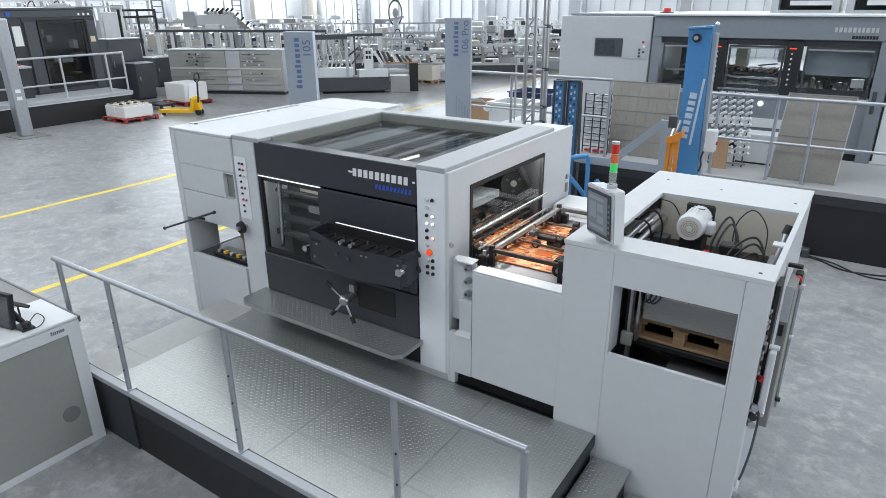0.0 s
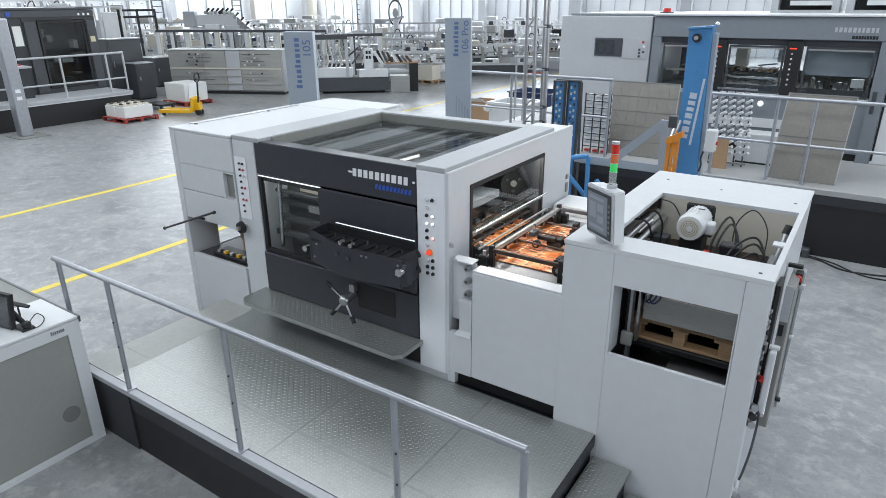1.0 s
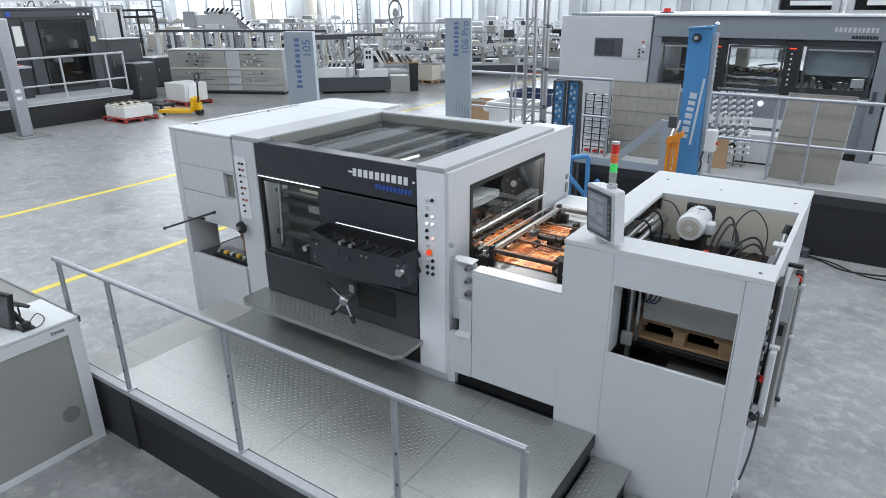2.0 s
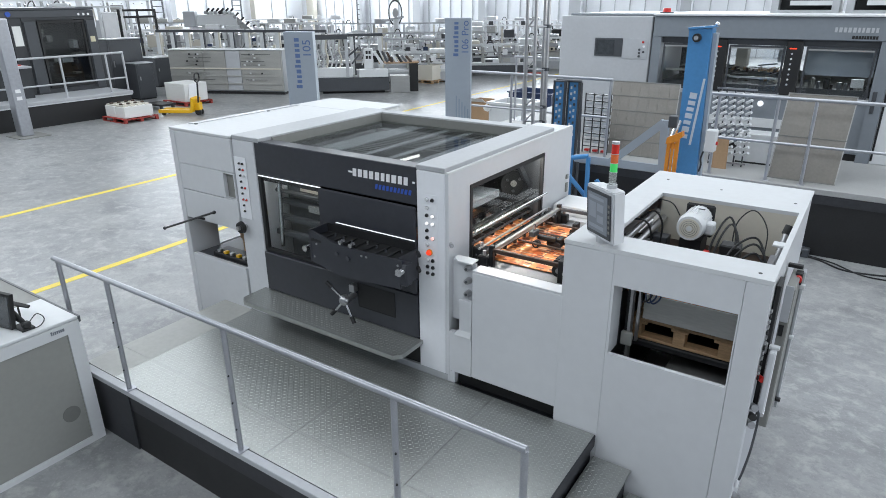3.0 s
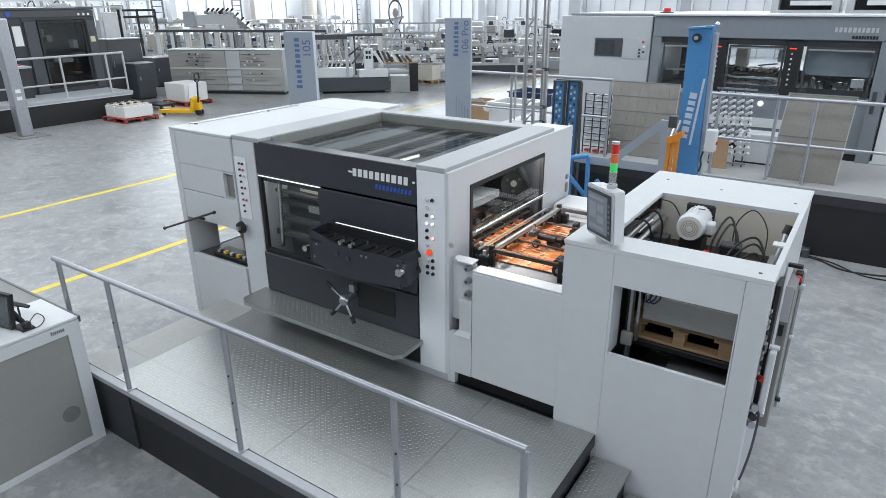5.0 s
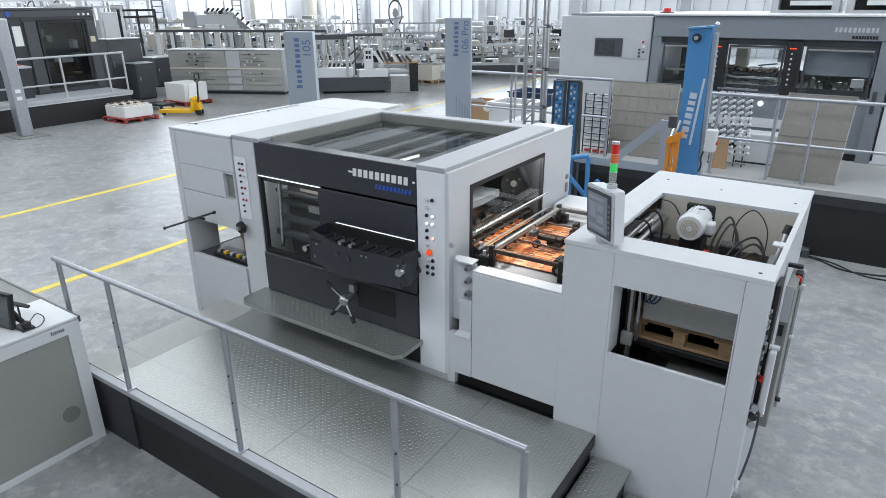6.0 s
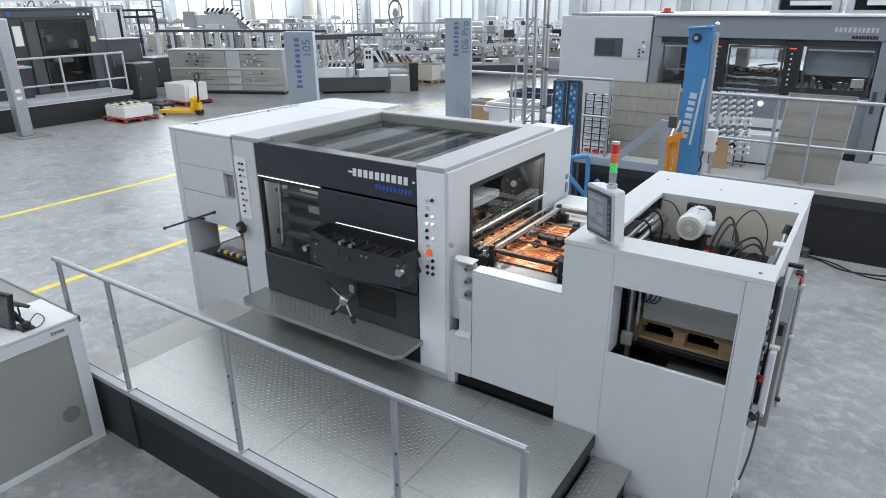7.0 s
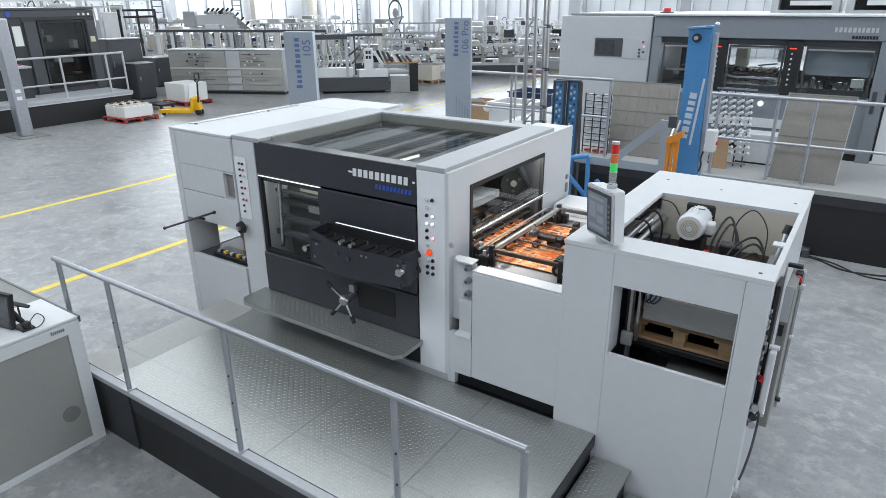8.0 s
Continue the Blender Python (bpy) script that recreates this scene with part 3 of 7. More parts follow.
    for z in (1.77, 1.64):
        part("latch", cyl((0.09, -0.12, z), (0.14, -0.17, z), 0.017, n=14), BLACK, t)
    # hand wheel with three spokes
    w = part("hand_wheel", ball((-0.70, -0.15, 1.155), 0.052, n=16), STEEL, p, "three-spoke steel hand wheel")
    part("axle", cyl((-0.70, -0.12, 1.155), (-0.70, 0.012, 1.155), 0.028, n=14), STEEL, w)
    for a in (140, 232, 300):
        c, s = math.cos(radians(a)), math.sin(radians(a))
        sp = part("spoke", cyl((-0.70, -0.15, 1.155), (-0.70 + 0.20 * c, -0.17, 1.155 + 0.18 * s), 0.011, n=10), CHROME, w)
        part("grip", cyl((-0.70 + 0.17 * c, -0.167, 1.155 + 0.153 * s), (-0.70 + 0.24 * c, -0.175, 1.155 + 0.215 * s), 0.018, n=10), BLACK, sp)
    part("wheel_bracket", box(-0.72, -0.66, -0.07, 0.008, 1.20, 1.27, 0.006), STEEL, p)
    # footboard
    z = 0.915
    out = [(-1.93, 0.0, z - 0.04), (-1.93, -0.28, z - 0.04), (-1.86, -0.34, z - 0.04), (-0.02, -0.352, z - 0.04), (0.04, -0.29, z - 0.04), (0.04, 0.0 - 0.004, z - 0.04)]
    f = part("footboard", slab(out, (0, 0, 0.038)), TREAD, p, "chequer plate footboard")
    part("chequer_ribs", tread(-1.90, 0.02, -0.325, -0.01, z - 0.002), TREAD_RIB, f, kind="stuff")
    part("bracket", box(-1.75, -1.70, -0.26, 0.02, z - 0.10, z - 0.04), DARKER, f)
    part("bracket", box(-0.20, -0.15, -0.26, 0.02, z - 0.10, z - 0.04), DARKER, f)
    # name shapes: plain white and blue blocks
    split_marks(p, "mark_block", LOGO_W, (-0.655, 0.003, 2.258), (0.06, 0, 1), 10, 0.042, 0.066, 0.0185, 3, "white maker's mark as plain bars")
    part("mark_stroke", box(-0.70, -0.658, 0.0, 0.003, 2.283, 2.298), LOGO_W, p)
    part("mark_stroke", box(-0.035, -0.012, 0.0, 0.003, 2.283, 2.298), LOGO_W, p)
    split_marks(p, "model_block", LOGO_B, (-0.42, 0.003, 2.182), (0.25, 0, 1), 10, 0.023, 0.042, 0.0135, 5, "blue model mark as plain bars")
    # operating columns
    a = part("button_plate", box(-2.168, -2.0, -0.006, -0.001, 1.62, 2.24, 0.002), LIT_COLUMN_WHITE, p, "white button plate")
    for i, (c, e) in enumerate(((DARKER, DARKER), (DARKER, RED), (DARKER, WHITE2), (DARKER, None), (DARKER, RED), (DARKER, None), (RED, RED), (DARKER, None), (DARKER, None))):
        zz = 2.18 - i * 0.06
        knob(a, -2.085, zz, 0.0105, c, y=-0.006)
        if e:
            knob(a, -2.04, zz, 0.0105, e, y=-0.006)
    b = part("button_plate", box(0.075, 0.205, -0.005, -0.001, 1.52, 2.22, 0.002), LIT_COLUMN_WHITE, p)
    rows = ((2.18, WHITE2, DARKER), (2.11, WHITE2, None), (2.05, DARKER, LIT_B), (1.985, LIT_B, LIT_B), (1.925, DARKER, None), (1.865, DARKER, LIT_P),
            (1.805, WHITE2, None), (1.675, LOGO_W, DARKER), (1.615, DARKER, DARKER), (1.56, DARKER, DARKER))
    for zz, c, e in rows:
        knob(b, 0.108, zz, 0.0135, c, y=-0.005)
        if e:
            knob(b, 0.160, zz, 0.0135, e, y=-0.005)
    knob(b, 0.128, 1.742, 0.021, LIT_R, y=-0.005, deep=0.03, collar=ORANGE)
    hw = part("adjusting_wheel", cyl((-2.11, -0.05, 1.54), (-2.11, -0.085, 1.54), 0.062, 0.055, 20), BLACK, p, "black adjusting hand wheel")
    part("wheel_boss", cyl((-2.11, -0.0, 1.54), (-2.11, -0.11, 1.54), 0.022, n=12), STEEL, hw)
    # roof guard with the chain bed below it
    part("roof_lip", ring("z", 2.325, 2.345, (-1.797, -0.003, 0.165, 1.797), (-1.76, -0.04, 0.20, 1.76)), GREYPANEL, p)
    # Grey strips that paint shade onto the beams' inner faces.
    part("frame_inner_shade", box(-1.797, -0.003, 1.785, 1.797, 2.346, 2.43), GREYPANEL, p)
    part("frame_inner_shade", box(-1.797, -1.785, 0.165, 1.784, 2.346, 2.43), GREYPANEL, p)
    part("roof_guard", box(-1.758, -0.042, 0.202, 1.758, 2.346, 2.353), SMOKED, p, "smoked see-through roof guard").visible_shadow = False
    part("chain_bed", box(-1.85, 0.0, 0.17, 1.79, 2.08, 2.10), DARKER, p)
    part("lamp_sheet", box(-0.83, -0.04, 0.425, 0.95, 2.232, 2.238), GREYPANEL, p)
    tb = part("chain_lamp", cyl((-0.630, 0.615, 2.262), (-0.613, 0.884, 2.262), 0.013, n=12), LIT_TUBE, p, "short lit lamp tube under the guard")
    part("lamp_foot", box(-0.650, -0.610, 0.615, 0.884, 2.239, 2.248), GRAPHITE, tb)
    part("front_sheet", box(-1.76, -0.04, 0.21, 0.42, 2.262, 2.268), GREYPANEL, p)
    for x0, x1 in ((-1.39, -1.18), (-0.90, -0.84), (-0.62, -0.55), (-0.33, -0.27)):
        part("cross_strip", box(x0, x1, 0.21, 1.75, 2.325, 2.335, 0.003), DOVE, p)
    for x0, x1, ya, n in ((-1.17, -0.91, 0.42, 20), (-0.83, -0.63, 0.86, 13), (-0.54, -0.34, 0.86, 13), (-0.26, -0.06, 0.42, 20)):
        pl = part("slotted_plate", ring("z", 2.322, 2.330, (x0, x1, ya, 1.74), (x0 + 0.02, x1 - 0.02, ya + 0.02, 1.72)), DARKER, p, "black slotted plate")
        for j in range(n):
            y = ya + 0.025 + j * 0.0636
            part("slot_rib", box(x0 + 0.02, x1 - 0.02, y, y + 0.034, 2.323, 2.329), DARKER, pl)
    # Pale sheet painted in for the wall's reflection in the roof guard.
    part("painted_reflection", box(-1.72, -1.41, 0.45, 1.72, 2.24, 2.25), DOVE, p, "pale sheet painted as a wall reflection in the guard")
    return p


def gripper_bars():
    """Chain bars that run round under the roof guard; returned for keying."""
    made = []
    for k in range(4):
        b = thing("gripper_bar", "steel gripper bar of the chain under the roof guard", "gripper bar", (0, 0, 0), "gripper bars of the chain")
        part("bar", box(-0.03, 0.03, 0.22, 1.72, -0.02, 0.02, 0.004), STEEL, b)
        for i in range(12):
            y = 0.28 + i * 0.12
            part("gripper", box(-0.055, -0.03, y, y + 0.04, -0.012, 0.022, 0.004), CHROME, b)
        made.append(b)
    return made


def infeed_unit():
    p = thing("infeed_unit", "light grey register and infeed unit with a guarded opening", "machine", (0.75, 1.1, 0))
    part("guard_wall", ring("x", 0.274, 0.304, (0.0, 2.34, 0.58, 2.40), (0.31, 1.68, 1.58, 2.25)), WHITE, p)
    part("top_cap", box(0.274, 0.40 - 0.096, 0.0, 2.34, 2.401, 2.412, 0.002), WHITE2, p)
    part("rear_panel", box(-0.1, 0.274, 1.97, 2.34, 0.0, 2.40, 0.004), WHITE, p)
    fr = part("window_frame", ring("x", 0.280, 0.312, (0.312, 1.678, 1.582, 2.248), (0.345, 1.645, 1.60, 2.215)), DARKER, p, "black window frame")
    part("window_pane", box(0.290, 0.296, 0.347, 1.643, 1.84, 2.213), GLASS, fr, "clear lifting guard").visible_shadow = False
    part("guard_handle", cyl((0.345, 0.34, 1.85), (0.345, 1.69, 1.85), 0.012, n=12), CHROME, p, "bright steel guard bar")
    part("second_bar", cyl((0.30, 0.36, 1.80), (0.30, 1.64, 1.80), 0.010, n=10), GRAPHITE, p)
    part("switch", box(0.305, 0.318, 2.23, 2.28, 1.86, 1.91, 0.003), GREYPANEL, p)
    part("switch", box(0.305, 0.318, 2.23, 2.28, 1.72, 1.82, 0.003), GREYPANEL, p)
    part("end_latch", cyl((0.31, 0.02, 1.84), (0.34, -0.01, 1.84), 0.018, n=12), CHROME, p)
    # body below the table
    part("front_panel", box(0.52, 1.275, 0.0, 0.05, 0.71, 1.655, 0.006), WHITE, p)
    part("lower_corner", box(0.306, 0.518, 0.0, 0.05, 0.71, 1.079), WHITE, p)
    part("corner_slope", slab([(0.36, -0.012, 1.07), (0.517, -0.012, 1.07), (0.517, -0.002, 1.12), (0.39, -0.002, 1.12)], (0, 0.008, 0)), WHITE2, p)
    part("corner_foot", box(0.306, 0.36, 0.0, 0.05, 0.60, 0.709), WHITE, p)
    part("niche_back", box(0.306, 0.517, 0.06, 0.08, 1.18, 1.70), WHITE, p, "recessed niche for the knobs")
    part("niche_panel", box(0.40, 0.517, 0.0, 0.04, 1.08, 1.395, 0.004), WHITE, p)
    part("niche_shelf", slab([(0.39, 0.0, 1.715), (0.517, 0.0, 1.715), (0.517, 0.10, 1.72), (0.33, 0.10, 1.72), (0.33, 0.05, 1.72)], (0, 0, 0.010)), WHITE2, p)
    for z in (1.665, 1.555, 1.445):
        part("round_knob", cyl((0.46, 0.06, z), (0.46, 0.01, z), 0.028, 0.024, 18), STEEL, p)
        part("knob_cap", cyl((0.46, 0.01, z), (0.46, 0.004, z), 0.012, n=12), GRAPHITE, p)
    # Solid black sheet that puts the gap's shade into colour.
    part("gap_shade_sheet", box(0.36, 1.28, 0.06, 0.1, 0.58, 0.706), DARKER, p, "black sheet for the shaded gap under the unit")
    part("sill", box(0.52, 1.275, 0.003, 0.13, 1.657, 1.672, 0.003), WHITE, p)
    part("trough", box(0.52, 1.27, 0.132, 0.26, 1.50, 1.512), SLATE, p)
    part("rear_body", box(0.308, 1.255, 1.80, 2.28, 0.0, 1.58), WHITE, p)
    part("rear_cover", box(0.33, 0.72, 1.90, 2.30, 1.583, 1.68, 0.006), WHITE2, p)
    part("side_skin", box(0.36, 1.25, 0.11, 1.79, 0.0, 1.50), GRAPHITE, p)
    part("table", box(0.0, 1.45, 0.30, 1.78, 1.515, 1.56, 0.003), DULL, p, "dull steel feed table")
    part("table_apron", box(0.50, 1.27, 0.262, 0.296, 1.50, 1.60, 0.003), DULL, p)
    # bars, tapes and clamps above the table
    part("register_bar", box(0.475, 0.505, 0.36, 1.72, 1.70, 1.73, 0.004), PLATE, p, "light steel register bar")
    part("brush_bar", cyl((0.40, 0.36, 1.665), (0.40, 1.66, 1.665), 0.012, n=10), GRAPHITE, p)
    for x, z, r, mt in ((0.335, 1.64, 0.008, GRAPHITE), (0.365, 1.70, 0.010, STEEL), (0.435, 1.635, 0.009, RUST), (0.455, 1.66, 0.007, STEEL), (0.20, 1.66, 0.012, GRAPHITE), (0.12, 1.70, 0.010, STEEL)):
        part("guide_rod", cyl((x, 0.36, z), (x, 1.66, z), r, n=8), mt, p)
    for i in range(7):
        y = 0.48 + i * 0.18
        part("rod_clip", box(0.33, 0.46, y, y + 0.022, 1.615, 1.65, 0.004), DARKER, p)
        part("inner_clip", box(0.08, 0.20, y + 0.05, y + 0.08, 1.62, 1.69, 0.004), DARKER, p)
    part("front_rod", box(0.47, 1.12, 0.345, 0.375, 1.70, 1.735, 0.004), RUST, p)
    part("rear_rod", box(0.50, 1.10, 1.66, 1.69, 1.70, 1.73, 0.004), GRAPHITE, p)
    for x, y in ((0.49, 0.36), (0.49, 1.68), (1.10, 0.36)):
        part("rod_post", box(x - 0.02, x + 0.02, y - 0.02, y + 0.02, 1.56, 1.76, 0.004), DARKER, p)
    for y in (0.80, 1.08, 1.36):
        part("tape_rod", cyl((0.50, y, 1.67), (1.24, y, 1.66), 0.010, n=8), RUST, p)
    wheel = part("guide_wheel", cyl((0.64, 0.865, 1.635), (0.64, 0.90, 1.635), 0.036, n=20), DARKER, p, "black guide wheel with a pale hub")
    part("wheel_hub", cyl((0.64, 0.858, 1.635), (0.64, 0.866, 1.635), 0.018, n=14), CHROME, wheel)
    part("holder", box(0.55, 0.61, 0.90, 1.0, 1.68, 1.73, 0.006), GRAPHITE, p)
    part("holder_screw", cyl((0.58, 0.95, 1.73), (0.58, 0.95, 1.785), 0.013, n=10), CHROME, p)
    part("arm", box(0.61, 0.78, 0.95, 1.0, 1.65, 1.69, 0.006), DARKER, p)
    for x, y, s in ((0.36, 0.42, 0.07), (0.42, 0.36, 0.05), (0.44, 1.62, 0.05), (0.38, 1.70, 0.05), (0.52, 1.74, 0.045)):
        part("clamp_block", box(x - s, x + s, y - s * 0.7, y + s * 0.7, 1.56, 1.56 + 2 * s, 0.01), DARKER, p)
        part("clamp_screw", cyl((x, y, 1.56 + 2 * s), (x, y, 1.60 + 2 * s), 0.015, n=10), STEEL, p)
    for x, y, z, r in ((1.04, 0.46, 1.63, 0.052), (1.13, 0.58, 1.63, 0.045), (1.08, 0.70, 1.68, 0.032), (1.16, 0.44, 1.59, 0.04), (1.18, 0.78, 1.66, 0.036)):
        q = part("feed_roller", cyl((x, y - 0.02, z), (x, y + 0.03, z), r, n=18), BLACK, p, "black rubber feed roller")
        part("roller_hub", cyl((x, y - 0.026, z), (x, y - 0.018, z), r * 0.4, n=12), STEEL, q)
    for i, (x, y) in enumerate(((0.72, 1.06), (0.80, 1.02), (0.86, 1.12), (0.96, 0.66), (1.02, 0.58), (1.00, 0.76), (1.08, 0.86), (0.90, 1.30), (0.78, 1.42))):
        part("guide_bracket", box(x - 0.02, x + 0.025, y - 0.05, y + 0.04, 1.60, 1.66 + 0.02 * (i % 3), 0.006), DARKER, p)
        part("bracket_wheel", cyl((x, y - 0.07, 1.62), (x, y - 0.05, 1.62), 0.035, n=14), BLACK, p)
    part("roller_shaft", cyl((1.13, 0.34, 1.66), (1.13, 1.66, 1.66), 0.014, n=10), STEEL, p)
    part("air_hose", tube([(0.95, 1.30, 1.60), (0.92, 1.32, 1.72), (0.98, 1.36, 1.80), (1.05, 1.36, 1.76), (1.03, 1.32, 1.62)], 0.008), BLACK, p)
    part("air_hose", tube([(1.20, 0.55, 1.62), (1.10, 0.75, 1.76), (1.14, 1.0, 1.79), (1.24, 1.1, 1.70)], 0.009), BLACK, p)
    # inside behind the guard
    part("inner_tray", box(-0.30, 0.06, 0.45, 1.25, 1.88, 1.95, 0.006), SLATE, p, "grey sheet metal tray")
    # Dark sheets added to shade the opening's rear jamb and top.
    part("rear_jamb_dark_sheet", box(0.035, 0.265, 1.70, 1.718, 1.502, 2.268), GRAPHITE, p)
    part("opening_top_dark_sheet", box(0.035, 0.165, 0.32, 1.70, 2.255, 2.268), GRAPHITE, p)
    part("cross_shaft", cyl((0.20, 0.36, 1.78), (0.20, 1.64, 1.78), 0.009, n=10), DARKER, p)
    part("cross_shaft", cyl((-0.05, 0.36, 1.72), (-0.05, 1.70, 1.72), 0.014, n=12), DARKER, p)
    for i in range(6):
        part("press_wheel", cyl((-0.05, 0.5 + i * 0.2, 1.70), (-0.05, 0.54 + i * 0.2, 1.70), 0.036, n=16), BLACK, p)
    # Dark sheet added across the inside; its colour stands for the shade there.
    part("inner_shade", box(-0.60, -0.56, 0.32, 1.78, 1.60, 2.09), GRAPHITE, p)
    part("inner_table", box(-0.55, -0.005, 0.34, 1.76, 1.515, 1.558), DULL, p)
    # Assumed fitting for the added fill lamp above the sheets.
    part("fill_lamp_fitting", box(0.17, 0.235, 0.38, 1.62, 2.245, 2.262), WHITE2, p)
    w = part("cam_wheel", cyl((0.02, 1.50, 1.97), (0.10, 1.44, 1.97), 0.125, n=26), DARKER, p, "large black cam wheel")
    part("cam_hub", cyl((0.105, 1.436, 1.97), (0.12, 1.424, 1.97), 0.03, n=14), GREYPANEL, w)
    for i in range(3):
        a = 0.5 + i * 2.1
        o = Vector((0.104, 1.437, 1.97)) + Vector((0.6, 0.8, 0)) * 0.075 * math.cos(a) + Vector((0, 0, 0.075 * math.sin(a)))
        part("cam_bolt", cyl(o, o + Vector((0.01, -0.008, 0)), 0.014, n=10), GRAPHITE, w)
    part("cam_arm", slab([(0.16, 1.33, 2.22), (0.16, 1.40, 2.22), (0.16, 1.66, 1.92), (0.16, 1.60, 1.90)], (0.03, 0, 0)), GRAPHITE, p)
    return p


def sheets():
    made = []
    for k in range(12):
        b = box(0.0, 0.85, 0.51, 1.62, -0.0006, 0.0006)
        made.append(whole("printed_sheet", b, PRINT, "orange printed carton board sheet on the feed table", "sheet", "printed sheets in the press", at=(0, 0, 0)))
    return made


def feeder_unit():
    p = thing("feeder_unit", "light grey sheet feeder tower with an open top and pile window", "machine", (1.9, 1.1, 0))
    zt = 2.083
    part("roof_frame", ring("z", zt - 0.03, zt, (1.26, 2.57, 0.0, 2.24), (1.50, 2.535, 0.275, 1.50)), ROOF, p, "white roof frame")
    part("front_panel", ring("y", 0.002, 0.035, (1.6195, 2.4205, 0.0, zt - 0.032), (1.636, 2.412, 1.30, 1.825)), WHITE, p)
    part("front_post", box(2.422, 2.568, 0.002, 0.15, 0.0, zt - 0.032, 0.004), WHITE, p)
    part("side_panel", box(1.262, 1.618, 0.002, 0.10, 0.0, zt - 0.032, 0.004), WHITE, p)
    part("window_jamb", box(1.59, 1.634, 0.036, 0.20, 1.28, 1.85), WHITE, p)
    part("window_jamb", box(2.414, 2.44, 0.151, 0.22, 1.28, 1.85), WHITE, p)
    part("header_lining", box(1.64, 2.41, 0.036, 0.20, 1.83, 1.86), WHITE, p)
    part("rear_wall", box(1.27, 2.56, 2.19, 2.235, 0.0, zt - 0.032), WHITE, p)
    part("inner_rear_wall", box(1.50, 2.54, 1.505, 1.53, 0.9, zt - 0.032), CREAM, p)
    part("left_wall", box(1.27, 1.30, 0.104, 2.186, 1.70, zt - 0.032), WHITE, p)
    part("inner_side_skin", box(1.545, 1.575, 0.21, 1.50, 0.6, 1.60), GRAPHITE, p)
    part("right_skin", box(2.54, 2.566, 0.154, 2.186, 1.45, zt - 0.032), WHITE, p)
    part("right_lower_skin", box(2.54, 2.556, 0.154, 2.186, 0.0, 1.445), DOVE, p)
    part("deck", box(1.31, 2.535, 0.40, 1.50, 1.66, 1.69), RUST, p)
    for x, y in ((2.48, 0.09), (1.90, 1.85), (2.48, 1.75), (1.42, 1.95)):
        part("screw_hole", cyl((x, y, zt), (x, y, zt + 0.002), 0.012, n=10), DARKER, p)
    # suction head: motor, rails, levers and hoses
    mx, mz = 1.87, 2.0
    m = part("vacuum_motor", cyl((mx, 1.0, mz), (mx, 1.25, mz), 0.094, n=28), WHITE2, p, "white ribbed electric motor")
    part("fan_cowl", cyl((mx, 0.93, mz), (mx, 1.0, mz), 0.094, 0.106, 28), WHITE2, m)
    part("cowl_grille", cyl((mx, 0.924, mz), (mx, 0.93, mz), 0.076, n=24), CREAM, m)
    for r in (0.03, 0.045, 0.06):
        part("grille_ring", tube([(mx + r * math.cos(k * math.pi / 8), 0.922, mz + r * math.sin(k * math.pi / 8)) for k in range(17)], 0.0022, 4, steps=1), GREYPANEL, m)
    part("grille_badge", cyl((mx, 0.920, mz), (mx, 0.924, mz), 0.020, n=12), WHITE2, m)
    for i in range(22):
        a = i * 2 * math.pi / 22
        u, w = Vector((math.cos(a), 0, math.sin(a))), Vector((-math.sin(a), 0, math.cos(a))) * 0.003
        o = Vector((mx, 1.01, mz)) + u * 0.093
        part("cooling_fin", slab([o - w, o + w, o + w + u * 0.007, o - w + u * 0.007], (0, 0.23, 0)), WHITE2, m)
    part("terminal_box", box(mx + 0.085, mx + 0.15, 1.04, 1.15, 1.93, 2.02, 0.010), WHITE2, m)
    part("motor_flange", box(mx - 0.11, mx + 0.11, 1.252, 1.28, 1.84, 2.105, 0.03), DARKER, m)
    part("motor_foot", box(mx - 0.08, mx + 0.08, 1.02, 1.25, 1.69, 1.88), DARKER, m)
    part("name_plate", box(mx + 0.01, mx + 0.06, 1.10, 1.12, mz + 0.108, mz + 0.111), DARKER, m)
    for x in (1.36, 1.43, 1.50):
        part("slide_rail", cyl((x, 0.42, 1.90 - (x - 1.36) * 0.7), (x + 0.04, 1.49, 1.97 - (x - 1.36) * 0.7), 0.027, n=12), STEEL, p)
    part("slide_carriage", box(1.34, 1.60, 0.90, 1.0, 1.76, 1.84, 0.006), DARKER, p)
    part("slide_carriage", box(1.52, 1.66, 1.18, 1.30, 1.70, 1.80, 0.006), GRAPHITE, p)
    part("cross_beam", box(1.48, 2.06, 0.80, 0.86, 1.78, 1.84, 0.006), RUST, p)
    part("cross_beam", box(1.50, 2.52, 0.44, 0.50, 1.72, 1.77, 0.006), DARKER, p)
    for i, (x, y) in enumerate(((2.03, 0.62), (2.12, 0.72), (2.22, 0.60), (2.33, 0.74), (2.42, 0.56), (2.17, 0.48))):
        lev = part("sucker_lever", box(x - 0.022, x + 0.022, y - 0.05, y + 0.05, 1.69, 1.83 + 0.025 * (i % 3), 0.008), STEEL if i % 2 else PLATE, p)
        part("lever_joint", cyl((x - 0.045, y, 1.80), (x + 0.045, y, 1.80), 0.018, n=12), CHROME, lev)
        part("lever_screw", cyl((x, y - 0.03, 1.82), (x, y - 0.05, 1.90), 0.012, n=10), CHROME if i % 3 else DARKER, lev)
    part("valve_block", box(2.10, 2.24, 0.92, 1.05, 1.69, 1.92, 0.01), DARKER, p)
    part("valve_block", box(2.02, 2.07, 0.76, 0.84, 1.80, 1.86, 0.006), DOVE, p)
    part("red_cap", box(2.0, 2.045, 0.84, 0.90, 1.845, 1.87, 0.006), RED, p)
